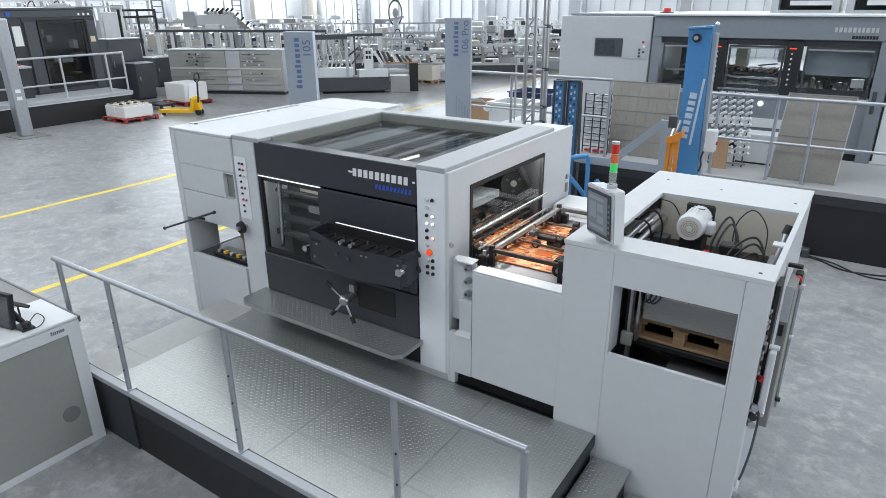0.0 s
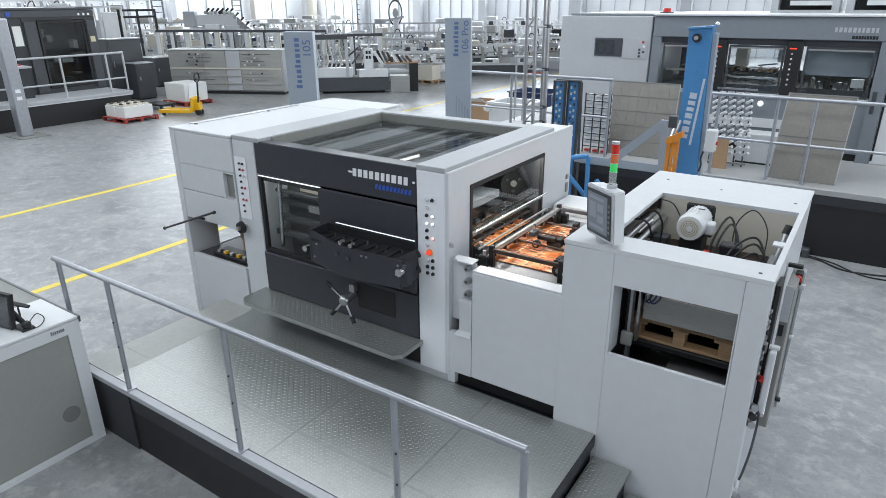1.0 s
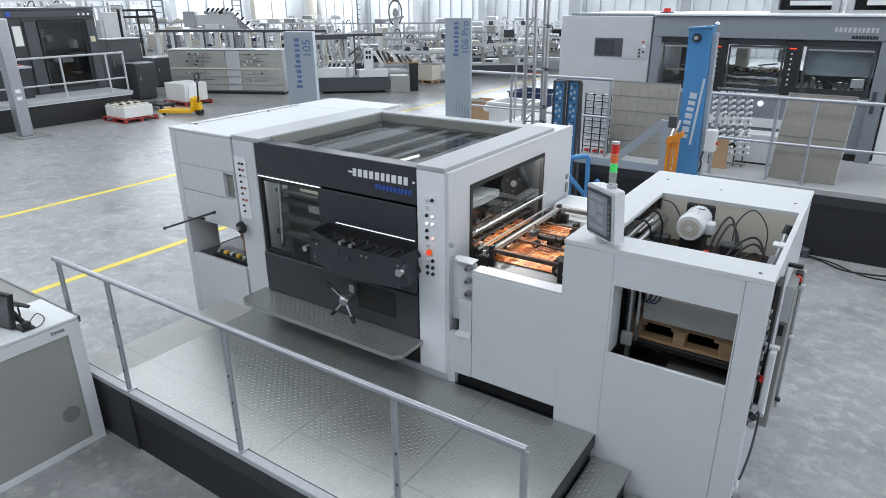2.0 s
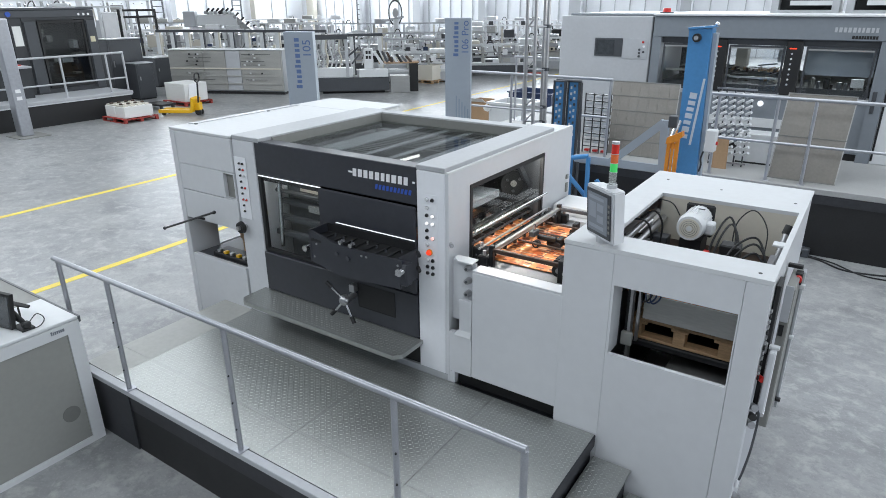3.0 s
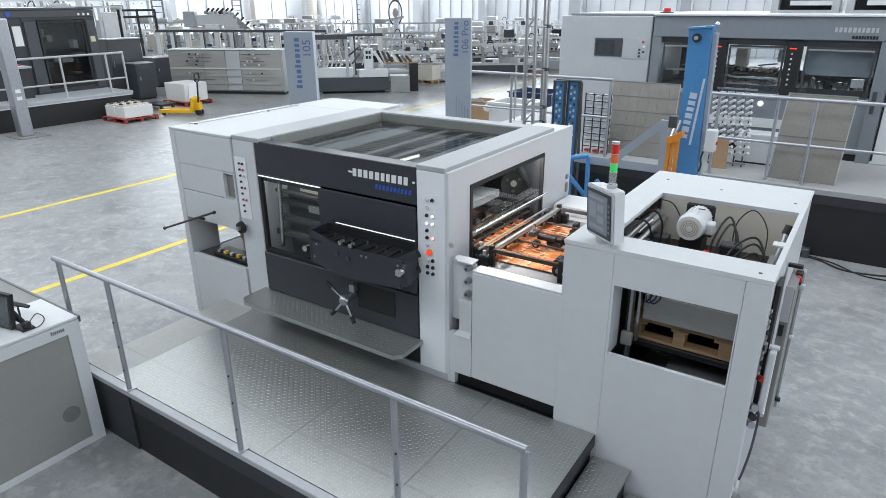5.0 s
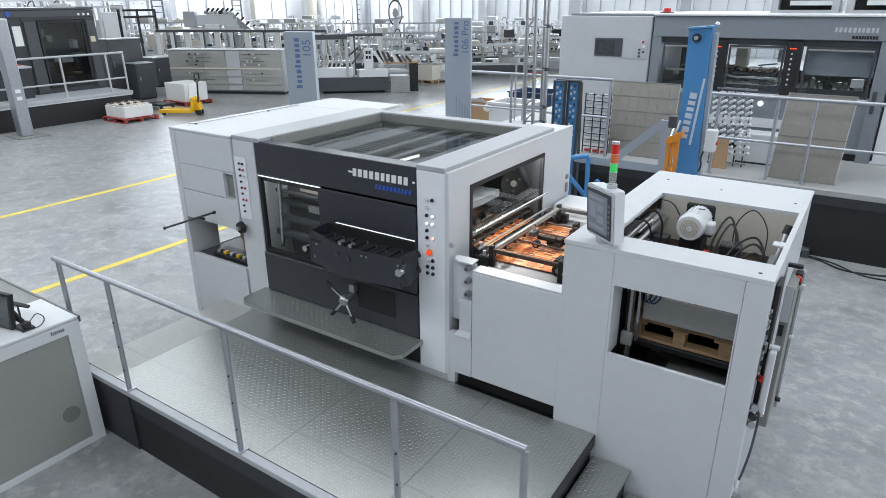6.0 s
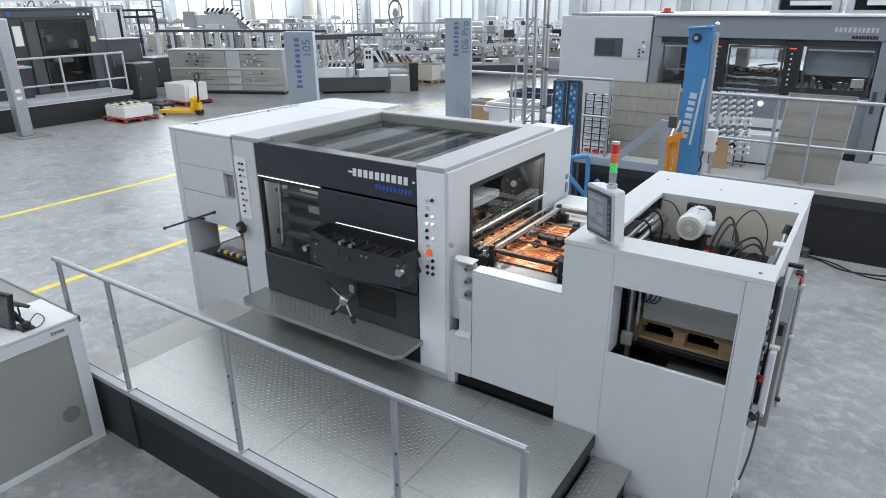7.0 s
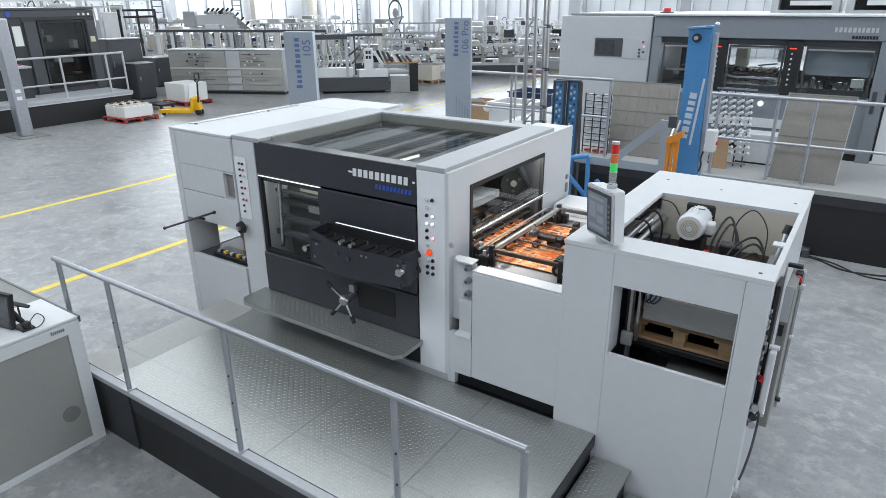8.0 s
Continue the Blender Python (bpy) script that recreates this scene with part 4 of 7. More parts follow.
    part("red_cap", box(2.14, 2.18, 0.46, 0.51, 1.78, 1.81, 0.006), RED, p)
    part("lift_column", cyl((2.44, 1.02, 1.66), (2.50, 1.20, 2.03), 0.019, n=14), STEEL, p)
    part("column_cap", cyl((2.492, 1.18, 2.0), (2.505, 1.215, 2.055), 0.028, n=14), DARKER, p)
    part("bracket_plate", box(2.45, 2.53, 0.84, 0.93, 2.005, 2.02, 0.003), WHITE2, p)
    part("tilt_plate", slab([(2.40, 0.45, 1.70), (2.44, 0.45, 1.70), (2.50, 0.74, 1.98), (2.46, 0.74, 1.98)], (0, 0.01, -0.02)), STEEL, p)
    hoses = (((2.03, 0.80, 1.74), (2.05, 0.98, 1.96), (2.11, 1.12, 2.08), (2.19, 1.02, 1.96), (2.20, 0.82, 1.74)),
             ((2.07, 0.74, 1.74), (2.09, 0.94, 1.95), (2.14, 1.08, 2.04), (2.22, 0.98, 1.92), (2.24, 0.78, 1.74)),
             ((2.14, 0.62, 1.74), (2.20, 0.84, 1.93), (2.32, 0.98, 2.00), (2.41, 0.90, 1.90), (2.45, 0.68, 1.74)),
             ((2.18, 0.58, 1.74), (2.24, 0.80, 1.91), (2.34, 0.92, 1.97), (2.44, 0.84, 1.86), (2.48, 0.62, 1.72)),
             ((2.20, 0.54, 1.74), (2.27, 0.74, 1.88), (2.36, 0.84, 1.93), (2.45, 0.76, 1.82), (2.50, 0.56, 1.70)),
             ((2.14, 1.24, 1.74), (2.14, 1.30, 1.98), (2.24, 1.36, 2.09), (2.36, 1.28, 1.98), (2.38, 1.18, 1.76)),
             ((2.26, 0.52, 1.72), (2.28, 0.64, 1.84), (2.34, 0.68, 1.86), (2.38, 0.62, 1.74)),
             ((1.40, 1.42, 2.02), (1.50, 1.40, 2.05), (1.62, 1.38, 2.04), (1.70, 1.34, 1.96)),
             ((1.36, 0.90, 1.90), (1.44, 0.92, 2.00), (1.56, 0.95, 1.97), (1.60, 0.98, 1.76)),
             ((1.42, 1.20, 1.92), (1.52, 1.22, 2.0), (1.60, 1.20, 1.92), (1.61, 1.18, 1.74)))
    for i, q in enumerate(hoses):
        part("hose", tube(q, 0.005 if i in (5, 7) else 0.008, 8), BLACK, p, "black rubber hose")
    rnd = random.Random(31)
    for i in range(26):
        x, y, z = rnd.uniform(2.0, 2.46), rnd.uniform(0.44, 0.86), rnd.uniform(1.70, 1.80)
        if i % 2:
            part("fitting", cyl((x, y, z), (x + rnd.uniform(-0.05, 0.05), y + rnd.uniform(-0.05, 0.05), z + rnd.uniform(0.02, 0.07)), rnd.uniform(0.007, 0.016), n=8), rnd.choice((CHROME, STEEL, PLATE, DARKER)), p)
        else:
            part("valve_piece", box(x, x + rnd.uniform(0.02, 0.07), y, y + rnd.uniform(0.02, 0.05), z, z + rnd.uniform(0.02, 0.06), 0.004), rnd.choice((STEEL, PLATE, DARKER, GRAPHITE, RUST)), p)
    for i in range(5):
        x = 1.60 + 0.07 * i
        part("thin_hose", tube([(x, 0.56, 1.73), (x + 0.05, 0.66, 1.80 + 0.02 * (i % 2)), (x + 0.16, 0.70, 1.79), (x + 0.28, 0.62, 1.76), (x + 0.36, 0.55, 1.74)], 0.0045, 6), BLACK, p)
    part("front_angle", box(1.34, 2.06, 0.60, 0.64, 1.80, 1.835, 0.004), RUST, p, "brown steel angle")
    # window: carrier, cables
    part("pile_guide", box(1.66, 1.70, 0.26, 0.32, 1.2, 1.86), DARKER, p)
    part("pile_guide", box(1.73, 1.75, 0.28, 0.31, 1.3, 1.86), STEEL, p)
    for i in range(3):
        x = 1.76 + i * 0.03
        part("cable", tube([(x, 0.24, 1.86), (x + 0.005, 0.22, 1.70), (x + 0.03, 0.21, 1.66), (x + 0.07, 0.22, 1.70), (x + 0.08, 0.24, 1.78)], 0.006, 6), NAVY if i else BLACK, p)
    part("pile_backing", box(1.76, 2.385, 0.335, 0.347, 1.47, 1.66), CLAD, p, "grey front stop plate")
    part("pile_edge_plate", box(2.388, 2.405, 0.22, 0.40, 1.40, 1.82), WHITE2, p)
    for i in range(5):
        part("brass_stop", box(2.406, 2.412, 0.24, 0.30, 1.44 + i * 0.07, 1.47 + i * 0.07), CARD, p)
    part("pile_lift", box(1.64, 2.40, 0.40, 1.40, 1.205, 1.255, 0.006), DARKER, p, "black pile lifting table")
    part("pit_floor", box(1.58, 2.44, 0.06, 1.45, 0.55, 0.60), GREYPANEL, p)
    part("pit_plate", box(1.93, 2.41, 0.26, 0.80, 1.02, 1.035, 0.003), PLATE, p, "bare steel guide plate")
    for y in (0.22, 0.27):
        part("lift_chain", box(1.69, 1.71, y, y + 0.02, 0.9, 1.80), STEEL, p)
    part("chain_bracket", box(1.66, 1.74, 0.18, 0.22, 1.30, 1.40, 0.006), GREYPANEL, p)
    # feeder side: guides, hoses, stop button, guard
    part("side_rail", box(2.572, 2.60, 0.155, 0.33, 1.12, 2.0, 0.004), DARKER, p, "black side rail")
    part("rail_clip", box(2.572, 2.592, 0.12, 0.15, 1.55, 1.62, 0.003), STEEL, p)
    for i in range(14):
        part("chain_link", box(2.572, 2.584, 0.07, 0.10, 1.38 + i * 0.036, 1.40 + i * 0.036, 0.002), STEEL if i % 3 else BLACK, p)
    part("guard_column", box(2.605, 2.662, 0.50, 0.98, 0.78, 1.86, 0.006), GREYPANEL, p, "grey guard column")
    part("guard_plate", box(2.604, 2.655, 0.488, 0.498, 1.62, 1.88, 0.002), DOVE, p)
    part("guard_latch", box(2.612, 2.64, 0.478, 0.487, 1.52, 1.60), DARKER, p)
    part("guard_edge", box(2.664, 2.685, 0.90, 0.98, 0.72, 1.84, 0.004), DOVE, p)
    part("stop_arm", box(2.572, 2.665, 0.82, 0.86, 1.885, 1.91, 0.004), DARKER, p)
    sb = part("stop_box", box(2.63, 2.675, 0.76, 0.84, 1.79, 1.875, 0.006), DARKER, p)
    part("stop_button", cyl((2.652, 0.76, 1.84), (2.652, 0.73, 1.84), 0.024, n=16), RED, sb, "red stop button")
    part("hinge", box(2.665, 2.70, 0.80, 0.84, 1.75, 1.78, 0.004), WHITE2, p)
    part("hinge", box(2.664, 2.695, 0.86, 0.90, 1.33, 1.35, 0.003), WHITE2, p)
    part("hinge", box(2.664, 2.70, 0.86, 0.90, 0.80, 0.82, 0.003), DARKER, p)
    part("red_latch", cyl((2.574, 0.13, 1.375), (2.605, 0.10, 1.375), 0.020, n=14), RED, p)
    part("weight_arm", box(2.60, 2.66, 0.13, 0.17, 1.585, 1.605, 0.003), WHITE2, p)
    part("counterweight", box(2.61, 2.648, 0.09, 0.19, 1.14, 1.583, 0.008), WHITE, p, "light grey counterweight")
    part("weight_foot", box(2.604, 2.65, 0.10, 0.18, 1.11, 1.138, 0.003), CHROME, p)
    for z in (1.17, 1.10, 1.04):
        part("hose_coupling", cyl((2.575, 0.10, z), (2.60, 0.05, z + 0.02), 0.024, n=14), STEEL if z != 1.10 else DARKER, p)
    part("drain_hose", tube([(2.60, 0.08, 1.20), (2.625, 0.10, 1.10), (2.62, 0.10, 0.85), (2.60, 0.08, 0.66), (2.585, 0.07, 0.58)], 0.008), GRAPHITE, p)
    part("hose_tip", cyl((2.585, 0.07, 0.60), (2.58, 0.065, 0.54), 0.012, n=10), LOGO_W, p)
    for z, mt in ((0.46, STEEL), (0.41, JACK), (0.36, STEEL)):
        part("foot_fitting", cyl((2.57, 0.08, z), (2.60, 0.06, z), 0.026, n=14), mt, p)
    return p


def wood_pallet(name, x0, x1, y0, y1, z0, mat, label, group="", tall=0.0):
    """Euro style pallet: five deck boards, nine blocks, three runners."""
    t = thing(name, label, "pallet", ((x0 + x1) / 2, (y0 + y1) / 2, z0), group)
    w, d = x1 - x0, y1 - y0
    for i in range(5):
        y = y0 + i * (d - 0.12) / 4
        part("deck_board", box(x0, x1, y, y + 0.12, z0 + 0.122 + tall, z0 + 0.144 + tall, 0.003), mat, t)
    for i in range(3):
        for j in range(3):
            x, y = x0 + i * (w - 0.085) / 2, y0 + j * (d - 0.10) / 2
            part("block", box(x, x + 0.085, y, y + 0.10, z0 + 0.022, z0 + 0.10 + tall, 0.003), mat, t)
    for i in range(3):
        x = x0 + i * (w - 0.12) / 2
        part("stringer", box(x, x + 0.12, y0, y1, z0 + 0.1 + tall, z0 + 0.122 + tall), mat, t)
    for j in range(3):
        y = y0 + j * (d - 0.10) / 2
        part("runner", box(x0, x1, y, y + 0.10, z0, z0 + 0.022, 0.003), mat, t)
    return t


def control_terminal():
    t = thing("control_terminal", "light grey swivel operator terminal with a dark touch screen", "control terminal", (1.5, 0.1, 2.083))
    foot = part("stand", cyl((1.50, 0.10, 2.083), (1.50, 0.10, 2.13), 0.05, n=16), DOVE, t)
    # housing turned towards the walkway
    ax, ay = math.cos(radians(-35)), math.sin(radians(-35))
    hx, nx = Vector((ax, ay, 0)), Vector((ay, -ax, 0))
    c = Vector((1.535, 0.09, 2.115))
    lean = Vector((0, 0, 0.36))
    a = [c - hx * 0.165 + nx * 0.06, c + hx * 0.14 + nx * 0.06, c + hx * 0.115 - nx * 0.045, c - hx * 0.125 - nx * 0.045]
    bm = slab(a, lean + nx * 0.03)
    bmesh.ops.bevel(bm, geom=list(bm.edges), offset=0.008, segments=2, affect="EDGES")
    h = part("housing", bm, WHITE, t)
    def face(u, v, off=0.0):
        q = c + nx * (0.06 + off) + hx * u
        return q + (lean + nx * 0.03) * v
    sc = part("screen_bezel", slab([face(-0.152, 0.07, 0.003), face(0.112, 0.07, 0.003), face(0.112, 0.93, 0.003), face(-0.152, 0.93, 0.003)], nx * 0.006), GRAPHITE, h)
    part("screen", slab([face(-0.135, 0.14, 0.010), (face(0.082, 0.14, 0.010)), face(0.082, 0.87, 0.010), face(-0.135, 0.87, 0.010)], nx * 0.003), LCD, sc, "dim lit touch screen")
    for u0, u1, v0, v1 in ((-0.118, 0.046, 0.76, 0.82), (-0.118, -0.04, 0.40, 0.70), (-0.03, 0.046, 0.55, 0.70), (-0.118, 0.046, 0.20, 0.27), (-0.03, 0.046, 0.33, 0.48)):
        part("screen_field", slab([face(u0, v0, 0.0135), face(u1, v0, 0.0135), face(u1, v1, 0.0135), face(u0, v1, 0.0135)], nx * 0.001), LCD2, sc)
    for i in range(6):
        v = 0.2 + i * 0.1
        part("key", slab([face(0.090, v, 0.009), face(0.104, v, 0.009), face(0.104, v + 0.05, 0.009), face(0.090, v + 0.05, 0.009)], nx * 0.004), GREYPANEL, sc)
    s = thing("signal_lamp", "red, orange and green stacked signal lamp, green lit", "signal lamp", (1.535, 0.065, 2.475))
    z = 2.475
    part("base", cyl((1.535, 0.065, z), (1.535, 0.065, z + 0.022), 0.034, n=18), DOVE, s)
    for nm, hgt, mt in (("clear_section", 0.085, LENS), ("green_section", 0.058, LIT_G), ("orange_section", 0.06, LENS_O), ("red_section", 0.065, LENS_R), ("cap", 0.012, DOVE)):
        z0 = z + 0.022 if nm == "clear_section" else z1
        z1 = z0 + hgt
        part(nm, cyl((1.535, 0.065, z0), (1.535, 0.065, z1 - 0.003), 0.024, n=18), mt, s)
        part("joint_ring", cyl((1.535, 0.065, z1 - 0.003), (1.535, 0.065, z1), 0.0255, n=18), DOVE, s)


def console_desk():
    t = thing("console_desk", "white control console with a grey inset side panel", "console", (-3.0, -2.3, 0))
    zc = 1.20
    part("side_frame", ring("x", -2.33, -2.296, (-3.10, -1.655, 0.0, zc - 0.03), (-3.0, -1.76, 0.06, 1.07)), WHITE2, t)
    part("side_panel", box(-2.325, -2.305, -2.997, -1.763, 0.063, 1.067), paint("warm_grey_inset", (0.30, 0.30, 0.28), 0.5, vary=0.04, scale=2.0), t, "warm grey inset panel")
    part("vent", cyl((-2.306, -1.88, 0.36), (-2.300, -1.88, 0.36), 0.072, n=24), paint("vent_grey", (0.17, 0.17, 0.16), 0.6), t, "round vent")
    part("carcass", box(-3.75, -2.332, -3.10, -1.66, 0.0, zc - 0.03), GREYPANEL, t)
    part("desk_top", box(-2.90, -2.296, -3.10, -1.655, zc - 0.028, zc, 0.006), WHITE2, t, "white desk top")
    part("rear_top", box(-3.78, -2.902, -3.10, -1.62, zc - 0.04, zc - 0.012, 0.004), GREYPANEL, t, "grey rear desk top")
    part("edge_strip", box(-3.78, -2.30, -1.652, -1.635, zc - 0.06, zc - 0.006), GRAPHITE, t)
    marks(t, "name_block", SLATE, (-2.294, -1.885, 1.115), (0, 1, 0), (0, 0, 1), 7, 0.013, 0.025, 0.004, 0.002, (1, 0, 0), 4, (0,), label="small grey mark as a plain bar")
    m = thing("monitor", "black flat monitor on a folding arm, seen from behind its edge", "monitor", (-2.40, -2.04, zc))
    part("panel", slab([(-2.46, -2.08, zc + 0.012), (-2.80, -2.16, zc + 0.012), (-2.70, -2.16, zc + 0.35), (-2.345, -2.08, zc + 0.345)], (0.004, 0.03, 0)), BLACK, m)
    part("screen", slab([(-2.47, -2.083, zc + 0.03), (-2.79, -2.158, zc + 0.03), (-2.70, -2.158, zc + 0.33), (-2.36, -2.083, zc + 0.325)], (-0.001, -0.005, 0)), SCREEN, m)
    part("foot", box(-2.52, -2.36, -2.05, -1.95, zc, zc + 0.020, 0.005), BLACK, m)
    part("arm", cyl((-2.52, -2.035, zc + 0.16), (-2.39, -2.0, zc + 0.05), 0.016, n=10), BLACK, m)
    part("arm", cyl((-2.50, -2.035, zc + 0.09), (-2.39, -2.0, zc + 0.04), 0.011, n=10), BLACK, m)
    part("arm_joint", box(-2.42, -2.36, -2.03, -1.97, zc + 0.020, zc + 0.07, 0.01), DARKER, m)
    part("shelf_bracket", slab([(-2.84, -1.93, zc + 0.105), (-2.52, -1.89, zc + 0.125), (-2.52, -1.91, zc + 0.115), (-2.84, -1.97, zc + 0.09)], (0, 0, 0.012)), BLACK, m)
    part("shelf_leg", cyl((-2.66, -1.93, zc), (-2.66, -1.93, zc + 0.11), 0.008, n=8), BLACK, m)
    part("cable", tube([(-2.38, -1.99, zc + 0.05), (-2.42, -1.90, zc + 0.09), (-2.40, -1.86, zc + 0.04), (-2.36, -1.92, zc + 0.008), (-2.36, -2.03, zc + 0.008)], 0.004, 6), BLACK, m)


platform()
front_railing()
delivery_unit()
press_unit()
BARS = gripper_bars()
infeed_unit()
SHEETS = sheets()
feeder_unit()
wood_pallet("pile_pallet", 1.655, 2.365, 0.42, 1.30, 1.257, WOOD, "pine pallet on the feeder lifting table", tall=0.022)
control_terminal()
console_desk()


# ---------------- neighbouring press on its platform ----------------
def lettering(name, body, size, m, mat, parent):
    """Raised letters in the built-in font."""
    cu = bpy.data.curves.new(name, "FONT")
    cu.body, cu.size, cu.extrude = body, size, 0.002
    ob = new(name, cu)
    me = bpy.data.meshes.new_from_object(ob)
    bpy.data.objects.remove(ob)
    bpy.data.curves.remove(cu)
    me.materials.append(mat)
    ob = new(name, me)
    ob.parent = parent
    ob.matrix_local = m
    ORIGIN[ob.name] = ORIGIN[parent.name]
    return ob


def rear_platform():
    p = thing("rear_platform", "long raised platform with grey floor and black skirting", "platform", (1.5, 9.5, 0))
    part("skirting", box(-4.2, 11.0, 6.62, 6.66, 0.0, 0.90), DARKER, p, "black skirting boards")
    part("skirting_step", box(-4.2, 11.0, 6.60, 6.618, 0.80, 0.93), SKIRT, p)
    part("deck", box(-4.2, 11.0, 6.60, 13.4, 0.935, 1.02, 0.006), paint("pale_grey_deck", (0.36, 0.36, 0.355), 0.5, vary=0.06), p, "pale grey deck")
    part("frame", box(-4.15, 10.9, 6.67, 13.3, 0.02, 0.93), SKIRT, p)
    rail_line("rear_railing", "galvanised two-rail railing on the rear platform", 0.70, 9.5, 6.74, 1.02, 2.26, (0.86, 1.68, 2.17, 3.6, 5.0, 6.5, 8.0), 0.026, (1.60,))
    rail_line("rear_railing", "galvanised two-rail railing beside the lattice mast", -4.1, -0.85, 6.74, 1.02, 2.37, (-3.9, -2.75, -1.72, -0.88), 0.026, (1.74,))


def rear_press():
    p = thing("rear_press", "large grey die cutting press with a glazed front", "machine", (0.0, 10.2, 1.02))
    z0 = 1.02
    y = 8.80
    # light delivery cabinet
    part("cabinet", box(-2.74, -0.90, y, 11.6, z0, 3.325, 0.012), DOVE, p, "light grey end cabinet")
    part("cabinet_roof", box(-2.60, -0.86, y + 0.12, 11.6, 3.327, 3.37, 0.01), SLATE, p)
    sc = part("screen_frame", box(-2.0, -1.44, y - 0.012, y - 0.001, 2.58, 2.92, 0.003), GRAPHITE, p)
    part("screen", box(-1.97, -1.60, y - 0.016, y - 0.0125, 2.61, 2.89), SCREEN, sc)
    part("panel_strip", box(-1.43, -0.95, y - 0.008, y - 0.001, 2.55, 2.92, 0.002), DOVE, p)
    for i, (x, z, mt) in enumerate(((-1.04, 2.86, RED), (-1.02, 2.78, LOGO_W), (-1.10, 2.72, GRAPHITE), (-1.02, 2.68, GRAPHITE), (-1.10, 2.66, GRAPHITE), (-1.10, 2.60, GRAPHITE))):
        part("button", cyl((x, y - 0.008, z), (x, y - 0.02, z), 0.022, n=12), mt, p)
    # main frame
    fr = SLATE
    part("header", box(-0.86, 7.4, y - 0.04, y + 0.3, 2.97, 3.335, 0.01), fr, p, "slate grey header")
    part("roof_edge", box(-0.88, 7.45, y - 0.08, 11.6, 3.338, 3.372, 0.006), WHITE2, p, "white roof edge")
    part("left_jamb", box(-0.86, -0.70, y - 0.04, y + 0.3, z0, 2.968), fr, p)
    part("jamb", box(2.76, 2.96, y - 0.04, y + 0.3, z0, 2.968), fr, p)
    part("white_cabinet", box(2.962, 7.3, y - 0.02, y + 0.35, z0, 2.965, 0.01), WHITE2, p, "white feeder cabinet")
    part("cabinet_gap", box(2.97, 3.0, y - 0.025, y - 0.021, z0 + 0.05, 2.9), DARKER, p)
    # Graphite box painted in as the header's shadow above the windows.
    part("head_shadow", box(-0.70, 2.76, y + 0.06, y + 0.3, 2.86, 2.968), GRAPHITE, p)
    part("rear_wall", ring("y", 11.0, 11.2, (-0.86, 7.3, z0, 3.335), (-0.6, 2.7, 2.05, 3.0)), GRAPHITE, p)
    part("base_cover", box(-0.70, 2.76, y + 0.02, y + 0.1, z0 + 0.12, 1.98), SLATE, p)
    part("plinth", box(-0.70, 2.95, y + 0.04, y + 0.1, z0, z0 + 0.115), DARKER, p)
    part("light_band", box(0.25, 1.60, y - 0.005, y + 0.018, 1.46, 1.62), WHITE2, p, "white lower band")
    part("sill", box(-0.70, 2.76, y - 0.01, y + 0.3, 1.98, 2.05, 0.01), DOVE, p)
    for x0, x1 in ((0.22, 0.46), (1.42, 1.66)):
        q = part("switch_column", box(x0, x1, y - 0.02, y + 0.2, 2.052, 2.95, 0.01), DARKER, p, "black switch column")
        part("display", box(x0 + 0.05, x1 - 0.08, y - 0.026, y - 0.021, 2.815, 2.835), LIT_R, q, "small red display")
        for k in range(7):
            part("lamp_dot", cyl((x0 + 0.10, y - 0.021, 2.74 - 0.085 * k), (x0 + 0.10, y - 0.034, 2.74 - 0.085 * k), 0.017, n=8), LOGO_W if k % 2 else DOVE, q)
    for x0, x1 in ((-0.66, 0.20), (0.50, 1.40), (1.72, 2.72)):
        f = part("window_frame", ring("y", y + 0.03, y + 0.07, (x0, x1, 2.052, 2.855), (x0 + 0.03, x1 - 0.03, 2.08, 2.82)), GRAPHITE, p)
        part("window_bar", box(x0 + 0.03, x1 - 0.03, y + 0.02, y + 0.035, 2.80, 2.825), PLATE, f)
        part("pane", box(x0 + 0.03, x1 - 0.03, y + 0.045, y + 0.052, 2.08, 2.80), GLASS, f, "clear sliding guard").visible_shadow = False
    # insides
    rnd = random.Random(7)
    part("inner_bed", box(-0.68, 2.74, y + 0.30, y + 1.9, 2.0, 2.16), GRAPHITE, p)
    part("back_bed", box(-0.68, 2.74, y + 1.5, y + 1.9, 2.16, 2.34), GREYPANEL, p)
    part("pale_partition", box(1.70, 2.74, y + 0.30, y + 0.33, 2.38, 3.0), PYLON, p)
    part("glass_reflector", box(1.25, 1.38, y + 0.5, y + 0.52, 2.55, 2.85), WHITE2, p)
    part("cream_block", box(0.55, 0.74, y + 0.5, y + 0.8, 2.45, 3.0), CREAM, p)
    for i in range(26):
        x, zz = rnd.uniform(-0.6, 1.25), rnd.uniform(2.18, 2.46)
        part("inner_rod", cyl((x, y + rnd.uniform(0.3, 0.9), zz), (x + rnd.uniform(0.1, 0.35), y + rnd.uniform(0.4, 1.1), zz + rnd.uniform(-0.02, 0.05)), rnd.uniform(0.010, 0.022), n=8), rnd.choice((STEEL, PLATE, RUST, CARD, GREYPANEL)), p)
    for i in range(34):
        x, zz, s = rnd.uniform(-0.62, 1.3), 2.16 + rnd.uniform(0.0, 0.26), rnd.uniform(0.02, 0.06)
        yy = y + rnd.uniform(0.34, 0.9)
        part("inner_block", box(x, x + 2 * s, yy, yy + s * 2, zz, zz + s, 0.006), rnd.choice((PLATE, CREAM, GRAPHITE, RUST, WHITE2, CARD, GREYPANEL)), p)
    for i in range(10):
        x = 1.75 + i * 0.1
